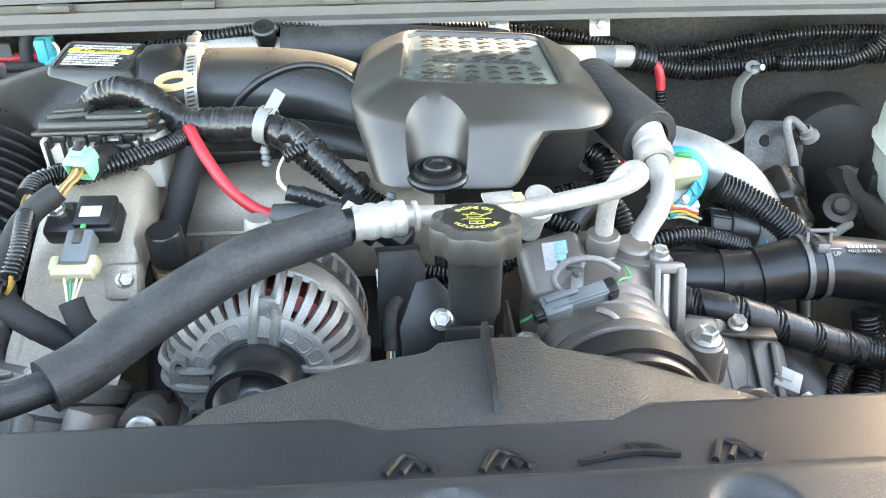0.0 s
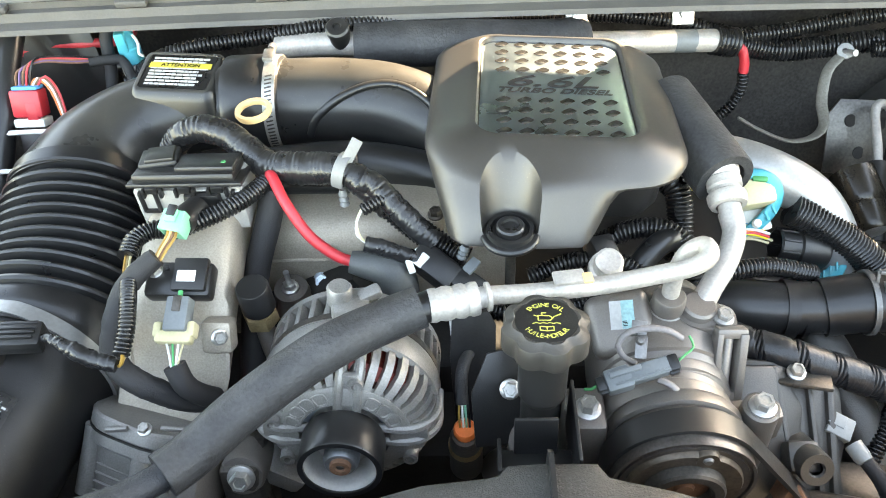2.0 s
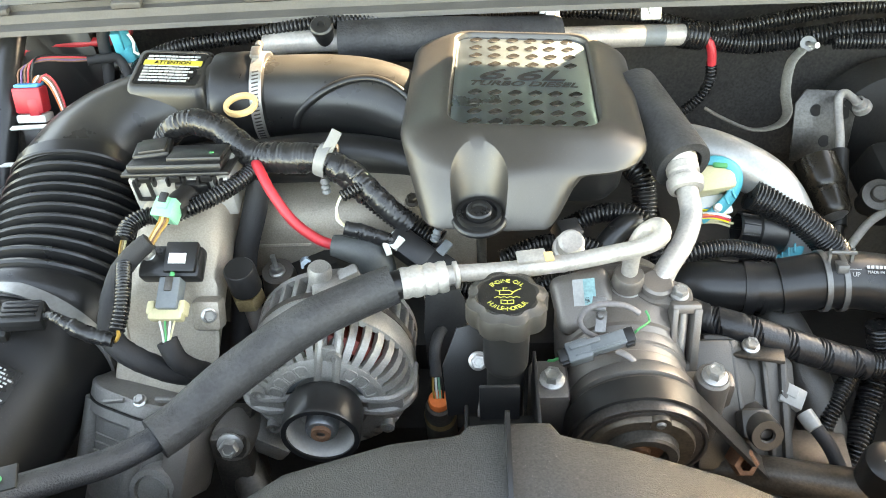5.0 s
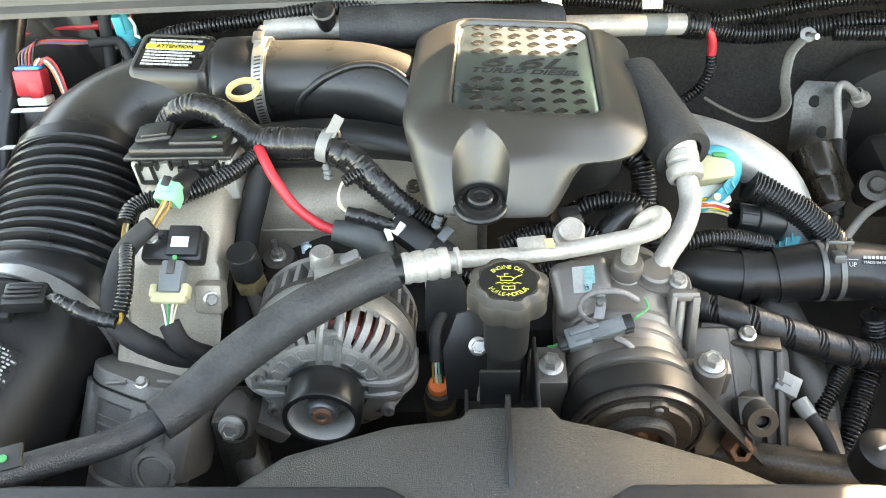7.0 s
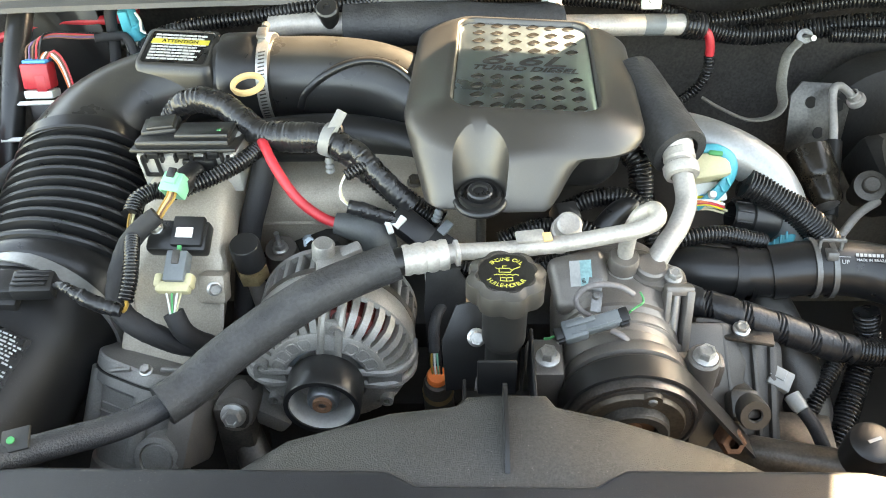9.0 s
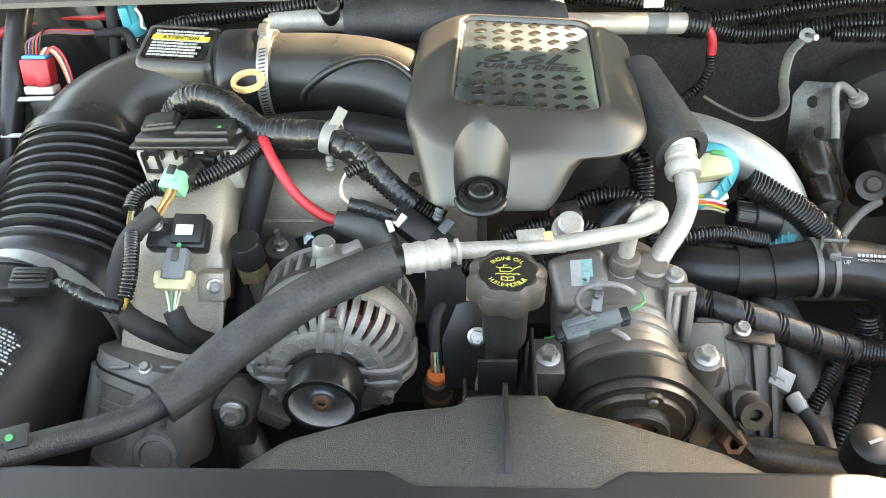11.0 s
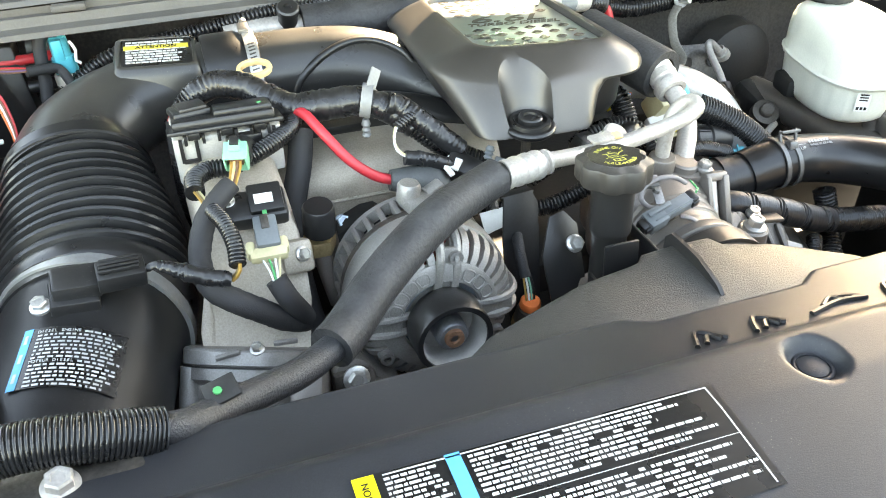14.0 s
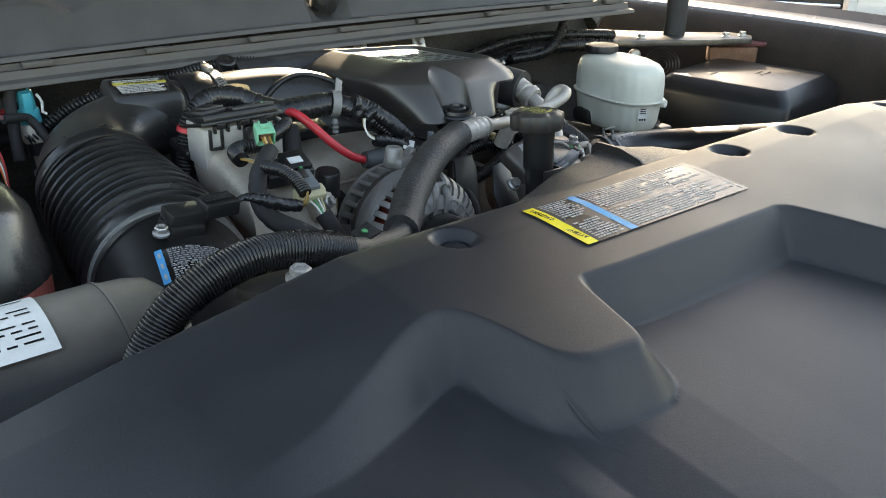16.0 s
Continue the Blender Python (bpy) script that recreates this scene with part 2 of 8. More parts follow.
def lathe(profile, at, way, seg=32, bm=None, up=(0, 0, 1), wave=None):
    """Turns (radius, height) pairs about way. wave: (count, depth) of a scalloped rim."""
    bm = bm or bmesh.new()
    m = Matrix.Translation(at) @ axes(way, up)
    rings = []
    for r, h in profile:
        if r < 1e-5:
            rings.append([bm.verts.new(m @ Vector((0, 0, h)))])
        else:
            ring = []
            for q in range(seg):
                a = 2 * math.pi * q / seg
                rr = r * (1 - (wave[1] * (0.5 + 0.5 * math.cos(a * wave[0])) ** 1.6 if wave else 0))
                ring.append(bm.verts.new(m @ Vector((rr * math.cos(a), rr * math.sin(a), h))))
            rings.append(ring)
    for a, b in zip(rings, rings[1:]):
        for q in range(seg):
            if len(a) == 1 and len(b) == 1:
                break
            if len(a) == 1:
                bm.faces.new((a[0], b[q], b[(q + 1) % seg]))
            elif len(b) == 1:
                bm.faces.new((a[q], a[(q + 1) % seg], b[0]))
            else:
                bm.faces.new((a[q], a[(q + 1) % seg], b[(q + 1) % seg], b[q]))
    return bm


def block(size, m=Matrix(), bevel=0.003, bm=None, taper=1.0, segments=2):
    """A box with rounded edges; its top may be narrower by taper."""
    b = bmesh.new()
    bmesh.ops.create_cube(b, size=1)
    for v in b.verts:
        k = taper if v.co.z > 0 else 1
        v.co = Vector((v.co.x * size[0] * k, v.co.y * size[1] * k, v.co.z * size[2]))
    if bevel:
        bmesh.ops.bevel(b, geom=b.edges[:], offset=bevel, segments=segments, affect="EDGES", profile=0.5)
    b.transform(m)
    return join(b, bm)


def join(b, bm):
    if bm is None:
        return b
    me = bpy.data.meshes.new("joint")
    b.to_mesh(me)
    b.free()
    bm.from_mesh(me)
    bpy.data.meshes.remove(me)
    return bm


def prism(poly, z0, z1, m=Matrix(), bevel=0.0, bm=None):
    """A flat outline raised from z0 to z1."""
    b = bmesh.new()
    lo = [b.verts.new((x, y, z0)) for x, y in poly]
    hi = [b.verts.new((x, y, z1)) for x, y in poly]
    n = len(poly)
    b.faces.new(lo[::-1])
    b.faces.new(hi)
    for i in range(n):
        b.faces.new((lo[i], lo[(i + 1) % n], hi[(i + 1) % n], hi[i]))
    if bevel:
        bmesh.ops.bevel(b, geom=b.edges[:], offset=bevel, segments=2, affect="EDGES", profile=0.5)
    b.transform(m)
    return join(b, bm)


def loft(rings, bm=None, caps=(True, True), closed=True):
    """Skin over rings that have the same number of points."""
    bm = bm or bmesh.new()
    rs = [[bm.verts.new(p) for p in ring] for ring in rings]
    for a, b in zip(rs, rs[1:]):
        for q in range(len(a) if closed else len(a) - 1):
            bm.faces.new((a[q], a[(q + 1) % len(a)], b[(q + 1) % len(a)], b[q]))
    if caps[0]:
        bm.faces.new(rs[0][::-1])
    if caps[1]:
        bm.faces.new(rs[-1])
    return bm


def rounded(w, d, r, z, seg=6, cx=0.0, cy=0.0):
    """Points of a rounded rectangle at height z."""
    pts = []
    for sx, sy, a0 in ((1, 1, 0), (-1, 1, 90), (-1, -1, 180), (1, -1, 270)):
        for k in range(seg + 1):
            a = radians(a0 + 90 * k / seg)
            pts.append(Vector((cx + sx * (w / 2 - r) + r * math.cos(a), cy + sy * (d / 2 - r) + r * math.sin(a), z)))
    return pts


def bolt(at, way, size=0.013, mat=None, label="zinc-plated hexagonal flange bolt", name="bolt", turn=0.3, flange=1.45, height=0.6):
    """A hexagon head on a flange washer, a thing of its own."""
    t = thing(name, at, label, "bolt", "engine bolts")
    m = Matrix.Translation(at) @ axes(way) @ pose(0, 0, 0, 0, 0, degrees_of(turn))
    z = m.to_3x3() @ Vector((0, 0, 1))
    part("flange", lathe([(0, -0.001), (size * flange / 2, -0.001), (size * flange / 2, size * 0.12), (size * 0.55, size * 0.24), (0, size * 0.24)], at, z, 24), mat or STEEL, t)
    bm = lathe([(size * 0.577, size * 0.2), (size * 0.577, size * height), (size * 0.5, size * (height + 0.1)), (size * 0.34, size * (height + 0.1)), (size * 0.3, size * (height + 0.02)), (0, size * (height + 0.02))], (0, 0, 0), (0, 0, 1), 6)
    bm.transform(m)
    part("head", bm, mat or STEEL, t, sharp=25)
    return t


def degrees_of(a):
    return a * 180 / math.pi


def lettering(text, size, m, mat, parent, name="lettering", spread=0.0, align="CENTER", heavy=0.0):
    """Words in the built-in font, raised a little, as one mesh."""
    cu = bpy.data.curves.new(name, "FONT")
    cu.body, cu.size, cu.align_x, cu.align_y, cu.extrude, cu.offset = text, size, align, "CENTER", 0.0002, heavy
    ob = bpy.data.objects.new(name, cu)
    scene.collection.objects.link(ob)
    me = bpy.data.meshes.new_from_object(ob.evaluated_get(bpy.context.evaluated_depsgraph_get()))
    bpy.data.objects.remove(ob)
    bpy.data.curves.remove(cu)
    b = bmesh.new()
    b.from_mesh(me)
    bpy.data.meshes.remove(me)
    b.transform(m)
    return part(name, b, mat, parent)


# ---- the setting ----
def quad_sheet(fn, us, vs, bm=None):
    """A sheet over a grid of two parameters."""
    bm = bm or bmesh.new()
    g = [[bm.verts.new(fn(u, v)) for v in vs] for u in us]
    for a, b in zip(g, g[1:]):
        for j in range(len(vs) - 1):
            bm.faces.new((a[j], b[j], b[j + 1], a[j + 1]))
    return bm


def steps(a, b, n):
    return [a + (b - a) * i / n for i in range(n + 1)]


def along(table, x):
    """Reads a table of (x, y) pairs, straight between them."""
    if x <= table[0][0]:
        return table[0][1]
    for (x0, y0), (x1, y1) in zip(table, table[1:]):
        if x <= x1:
            return y0 + (y1 - y0) * (x - x0) / (x1 - x0)
    return table[-1][1]


GROUND_Z = -0.3
TANKAT = (-0.582, 0.662, 1.075)
ASPHALT = material("asphalt", (0.16, 0.155, 0.15), 0.9, 0, 0.25, 4, 0.6, 120)
ground = part("ground", quad_sheet(lambda u, v: (u, v, GROUND_Z), steps(-400, 400, 8), steps(-400, 400, 8)), ASPHALT)
tagged(ground, "pale dry asphalt car park", "ground", kind="structure")

# the truck's bay: inner fenders, firewall and a belly pan that close it
bay = thing("engine_bay", (0.1, 0.6, 0.5), "dark sheet-metal walls of the truck's engine bay", "engine bay", kind="structure")
part("firewall", block((1.72, 0.02, 0.75), pose(0.0, 1.16, 0.84), 0.004), INSULATION, bay)
part("side_wall", block((0.40, 0.02, 0.60), pose(1.06, 1.22, 0.76), 0.004), FELT, bay)
part("belly_pan", block((2.1, 1.5, 0.02), pose(0.2, 0.42, 0.46), 0.004), DEEP, bay)
part("inner_fender", block((0.02, 1.5, 0.62), pose(-0.84, 0.42, 0.78), 0.004), FELT, bay)
part("inner_fender", block((0.02, 1.5, 0.6), pose(1.2, 0.42, 0.77), 0.004), FELT, bay)
part("radiator", block((1.3, 0.05, 0.6), pose(0.1, 0.24, 0.78), 0.004), DEEP, bay)

# the cowl: seal strip in front, moulded panel behind it, rising to the glass
cowl = thing("cowl", (0.1, 1.1, 1.17), "charcoal plastic cowl panel with a grey rubber seal", "cowl", kind="structure")


def cowl_section(x, k):
    dip = 0.018 * math.exp(-((x + 0.315) / 0.026) ** 2) + 0.05 * math.exp(-((x - 0.098) / 0.030) ** 6)
    rise = 0.012 * (1 - ((x - 0.15) / 1.1) ** 2)
    tab = ((1.036, 1.205), (1.038, 1.211), (1.044, 1.2125), (1.050, 1.2115), (1.054, 1.204), (1.066, 1.206), (1.102, 1.263 - dip), (1.106, 1.267 - dip), (1.112, 1.269 - dip), (1.125, 1.270 - 0.8 * dip), (1.165, 1.2725 - 0.4 * dip))
    y, z = tab[k]
    return (x, y - 0.03 * ((x - 0.15) / 0.9) ** 2, z + rise - 0.012)


part("cowl_panel", quad_sheet(cowl_section, steps(-0.85, 0.80, 120), range(11)), COWL, cowl, sharp=30)


def seal_section(x, k):
    tab = ((1.036, 1.200), (1.036, 1.192), (1.025, 1.192), (1.022, 1.182), (1.006, 1.180), (1.004, 1.174), (1.03, 1.168))
    y, z = tab[k]
    return (x, y - 0.03 * ((x - 0.15) / 0.9) ** 2, z)


part("seal_strip", quad_sheet(seal_section, steps(-0.85, 0.82, 80), range(7)), SEAL, cowl, "grey rubber hood seal", sharp=30)
for i in range(10):
    x = -0.72 + i * 0.165
    part("seal_clip", block((0.038, 0.012, 0.008), pose(x, 1.027 - 0.03 * ((x - 0.15) / 0.9) ** 2, 1.198), 0.002), SEAL, cowl)

# the hood stands open over the bay
hood = thing("hood", (0.15, 1.15, 1.3), "raised hood with a dark insulated underside", "hood", kind="structure")
HOOD_TILT = 47.0


def hood_point(x, s, h=0.0):
    """A place on the hood: x across, s from the hinge forwards, h off its underside."""
    c, d = math.cos(radians(HOOD_TILT)), math.sin(radians(HOOD_TILT))
    return Vector((0.10 + x, 1.22 - s * c + h * d, 1.391 + s * d + h * c))


part("hood_panel", loft([[hood_point(x, 0, 0), hood_point(x, 1.32, 0), hood_point(x, 1.32, 0.05), hood_point(x, 0, 0.05)] for x in steps(-0.78, 0.728, 10)]), PAINT, hood)
# unseen panel added under the hood edge to keep sun off the tensioner
part("sun_blocker", block((0.52, 0.012, 0.13), pose(0.67, 1.226, 1.345), 0.004), PAINT, hood)
part("insulation", loft([[hood_point(x, 0.06, -0.02), hood_point(x, 1.25, -0.02), hood_point(x, 1.25, -0.002), hood_point(x, 0.06, -0.002)] for x in steps(-0.7, 0.66, 10)]), FELT, hood)

# the cab behind the glass
cab = thing("cab", (0.1, 2.6, 1.0), "silver truck cab with a dark roof lining", "cab", kind="structure")
part("roof", block((1.66, 1.4, 0.06), pose(0.10, 2.65, 2.085), 0.02), PAINT, cab)
for sx in (-0.74, 0.94):
    part("pillar", sweep([(sx, 1.32, 1.24), (sx * 0.97 + 0.01, 1.65, 1.58), (sx * 0.95 + 0.02, 2.0, 2.05)], 0.035, 10), PAINT, cab)
    part("door", block((0.06, 1.4, 1.0), pose(sx, 2.05, 0.72), 0.02), PAINT, cab)
part("rear_wall", block((1.7, 0.05, 1.9), pose(0.10, 3.33, 1.15), 0.01), FELT, cab)
part("roof_lining", block((1.6, 1.3, 0.02), pose(0.10, 2.66, 2.04), 0.005), FELT, cab)

# ---- the radiator cover ----
FRONT = [(-0.95, 0.10), (-0.62, 0.135), (-0.55, 0.142), (-0.495, 0.147), (-0.453, 0.163), (-0.425, 0.175), (-0.405, 0.180), (-0.388, 0.180), (-0.377, 0.173), (-0.371, 0.159), (-0.367, 0.143), (-0.363, 0.120), (-0.357, 0.105), (-0.346, 0.097), (-0.324, 0.094), (-0.311, 0.092), (-0.3055, 0.097), (-0.298, 0.128), (-0.291, 0.156), (-0.284, 0.1625), (-0.246, 0.159), (-0.156, 0.156), (-0.056, 0.153), (-0.044, 0.146), (-0.03, 0.115), (-0.017, 0.081), (0.0, 0.04), (0.02, 0.02), (0.2, 0.0), (0.95, 0.0)]
REAR = [(-0.95, 0.26), (-0.62, 0.266), (-0.565, 0.270), (-0.503, 0.282), (-0.412, 0.336), (-0.35, 0.360), (-0.287, 0.367), (-0.03, 0.366), (-0.008, 0.353), (0.116, 0.353), (0.138, 0.368), (0.3, 0.368), (0.45, 0.34), (0.95, 0.28)]
HOLES = ((-0.319, 0.248), (0.024, 0.249), (0.143, 0.247), (0.36, 0.245))
DEPTH = [(-0.95, 0.001), (-0.60, 0.001), (-0.55, 0.002), (-0.495, 0.012), (-0.42, 0.030), (-0.38, 0.034), (-0.34, 0.030), (-0.29, 0.030), (-0.23, 0.032), (-0.06, 0.034), (0.0, 0.034), (0.95, 0.03)]


def cover_top(x, y):
    f = min(1.0, max(0.0, (y - 0.268) / 0.045))
    z = 1.1895 - 0.040 * f * f * (3 - 2 * f) - 0.2 * max(0.0, y - 0.313) - 0.1 * max(0.0, 0.235 - y) - 0.16 * max(0.0, -0.40 - x) - 0.10 * max(0.0, x - 0.3)
    for hx, hy in HOLES:
        d = math.hypot(x - hx, y - hy)
        if d < 0.020:
            g = min(1.0, max(0.0, (0.0190 - d) / 0.0075))
            z -= 0.009 * g * g * (3 - 2 * g)
    return z


def smooth_front(x):
    return sum(along(FRONT, x + d) for d in (-0.003, -0.0015, 0, 0.0015, 0.003)) / 5


EDGE = np.array([(x, smooth_front(x)) for x in steps(-0.70, 0.32, 680)])
EDGE_RUN = EDGE[1:] - EDGE[:-1]
EDGE_LENGTH = (EDGE_RUN ** 2).sum(1)


def edge_distance(x, y):
    """How far a place lies from the front edge of the cover's upper face."""
    off = np.array((x, y)) - EDGE[:-1]
    u = np.clip((off * EDGE_RUN).sum(1) / EDGE_LENGTH, 0, 1)
    return float(np.sqrt(((off - EDGE_RUN * u[:, None]) ** 2).sum(1).min()))


def cover_point(x, k):
    yr, yf = along(REAR, x), smooth_front(x)
    if k < 0:
        y, z = ((yr + 0.004, cover_top(x, yr) - 0.03), (yr + 0.003, cover_top(x, yr) - 0.004))[k + 2]
        return (x, y, z)
    if k <= 70:
        y = yr + (0.212 - yr) * k / 48 if k <= 48 else 0.212 + (yf - 0.212) * (k - 48) / 22
        return (x, y, cover_top(x, y))
    j = k - 70
    y = yf - 0.0030 * j if j <= 40 else yf - 0.120 + (-0.16 - yf + 0.120) * (j - 40) / 6
    d = edge_distance(x, y) if j <= 40 and -0.65 < x < 0.28 else 0.05
    f, b = min(1.0, d / 0.027), 0.12
    f = f * f / (2 * b) / (1 - b) if f < b else 1 - (1 - f) ** 2 / (2 * b) / (1 - b) if f > 1 - b else (f - b / 2) / (1 - b)
    return (x, y, cover_top(x, y) - along(DEPTH, x) * f)


XS = sorted(set([round(x, 4) for x in steps(-0.95, 0.95, 170)] + [round(h[0] + d, 4) for h in HOLES for d in steps(-0.028, 0.028, 28)] + [round(x, 4) for x in steps(-0.42, 0.0, 120)] + [round(x, 4) for x in steps(-0.316, -0.278, 52)]))
radiator_cover = thing("radiator_cover", (0.0, 0.25, 1.14), "broad grained black plastic radiator cover with a printed label", "radiator cover")
part("panel", quad_sheet(cover_point, XS, range(-2, 117)), GRAINED, radiator_cover, sharp=50)
for hx, hy in HOLES:
    part("pin_seat", lathe([(0.0098, 0.0), (0.0100, 0.0012), (0.0112, 0.0014), (0.0122, 0.0002)], (hx, hy, cover_top(hx, hy) + 0.0004), (0, 0, 1), 40), GRAINED, radiator_cover, sharp=60)
    part("push_pin", lathe([(0.0, 0.0026), (0.006, 0.0022), (0.0088, 0.0014), (0.0096, 0.0), (0.0096, -0.002)], (hx, hy, cover_top(hx, hy)), (0, 0, 1), 28), GRAINED, radiator_cover)
for x, kind in ((0.008, 0), (0.054, 0), (0.113, 1), (0.166, 0)):
    zz = lambda y: cover_top(x, y) + 0.001
    mark = bmesh.new()
    if kind == 0:
        for pts in (((x - 0.012, 0.313), (x - 0.002, 0.329), (x + 0.013, 0.315)), ((x - 0.004, 0.314), (x + 0.002, 0.322), (x + 0.008, 0.315))):
            sweep([(px, py, zz(py)) for px, py in pts], 0.0020, 6, 0.003, bm=mark)
    else:
        for pts in (((x - 0.024, 0.316), (x + 0.004, 0.322), (x + 0.026, 0.319)), ((x - 0.01, 0.321), (x + 0.002, 0.328), (x + 0.008, 0.321)), ((x + 0.004, 0.328), (x + 0.014, 0.326), (x + 0.022, 0.32))):
            sweep([(px, py, zz(py)) for px, py in pts], 0.0020, 6, 0.003, bm=mark)
    part("embossed_mark", mark, PLASTIC, radiator_cover)

# the printed caution label
lab = thing("caution_label", (-0.15, 0.22, 1.19), "black caution label with white print, yellow and blue bands", "label")
LX0, LX1, LY0, LY1 = -0.2475, -0.0465, 0.187, 0.2535


def on_label(u, v, h=0.0):
    x, y = LX0 + (LX1 - LX0) * u, LY0 + (LY1 - LY0) * v - 0.003 * u
    return Vector((x, y, cover_top(x, y) + 0.0008 + h))


def label_patch(u0, u1, v0, v1, h, bm=None):
    return quad_sheet(lambda u, v: on_label(u, v, h), steps(u0, u1, 4), steps(v0, v1, 4), bm)


part("film", label_patch(0, 1, 0, 1, 0), BLACKFILM, lab)
part("yellow_band", label_patch(0, 0.055, 0, 1, 0.0003), YELLOW, lab, "yellow warning band")
part("blue_band", label_patch(0.235, 0.275, 0, 1, 0.0003), BLUE, lab, "blue band")
random.seed(4)
ink = bmesh.new()
for v in steps(0.06, 0.93, 19):
    if abs(v - 0.5) < 0.04:
        continue
    for a, b in ((0.075, 0.225), (0.29, 0.985)):
        u = a
        end = b - random.random() * (0.05 if a < 0.1 else 0.25)
        while u < end:
            w = random.uniform(0.006, 0.03)
            if random.random() > 0.06:
                label_patch(u, min(u + w, end), v - 0.013, v + 0.013, 0.0003, ink)
            u += w + 0.004
for u0, u1, v0, v1 in ((0.075, 0.98, 0.965, 0.98), (0.975, 0.98, 0.03, 0.97), (0.29, 0.98, 0.49, 0.497)):
    label_patch(u0, u1, v0, v1, 0.0003, ink)
part("print", ink, INK, lab, "rows of white print")
for word, v in (("ATTENTION", 0.30), ("CAUTION", 0.76)):
    p = on_label(0.028, v, 0.0006)
    lettering(word, 0.0052, Matrix.Translation(p) @ pose(0, 0, 0, 0, 0, 90), BLACKFILM, lab)

# ---- fan shroud ----
shroud = thing("fan_shroud", (0.05, 0.42, 1.05), "curved black plastic fan shroud with a raised rib", "fan shroud")
CREST = [(-0.30, 1.02), (-0.20, 1.075), (-0.15, 1.098), (-0.11, 1.115), (-0.03, 1.132), (0.05, 1.140), (0.085, 1.140), (0.135, 1.134), (0.215, 1.112), (0.258, 1.092), (0.34, 1.045), (0.42, 0.99)]
CRESTY = [(-0.30, 0.37), (-0.15, 0.39), (-0.11, 0.407), (-0.03, 0.421), (0.02, 0.424), (0.025, 0.432), (0.088, 0.432), (0.093, 0.422), (0.135, 0.415), (0.215, 0.402), (0.258, 0.394), (0.42, 0.36)]


def shroud_point(x, k):
    z, y = along(CREST, x), along(CRESTY, x)
    if k == 0:
        return (x, y - 0.012, z - 0.10)
    if k == 1:
        return (x, y + 0.001, z - 0.008)
    if k == 2:
        return (x, y, z - 0.002)
    if k == 3:
        return (x, y - 0.003, z)
    f = (k - 3) / 12
    front = 1.114 + 0.012 * (1 - ((x - 0.06) / 0.3) ** 2)
    return (x, y - 0.003 + (0.325 - y) * f, z + (front - z) * f + 0.006 * math.sin(f * math.pi))


part("shell", quad_sheet(shroud_point, steps(-0.30, 0.42, 110), range(16)), material("dusty_grained_plastic", (0.030, 0.0285, 0.027), 0.42, 0, 0.4, 500, 0.8, 900, 0.08, specks=0.9), shroud, sharp=45)
part("rib", loft([[Vector((0.0555 + dx, y, z0)) for dx, z0 in ((-0.0022, zb), (0.0022, zb), (0.0017, zt), (-0.0017, zt))] for y, zb, zt in ((0.441, 1.112, 1.142), (0.434, 1.13, 1.149), (0.40, 1.13, 1.1495), (0.372, 1.115, 1.1425), (0.366, 1.112, 1.138))]), PLASTIC, shroud)

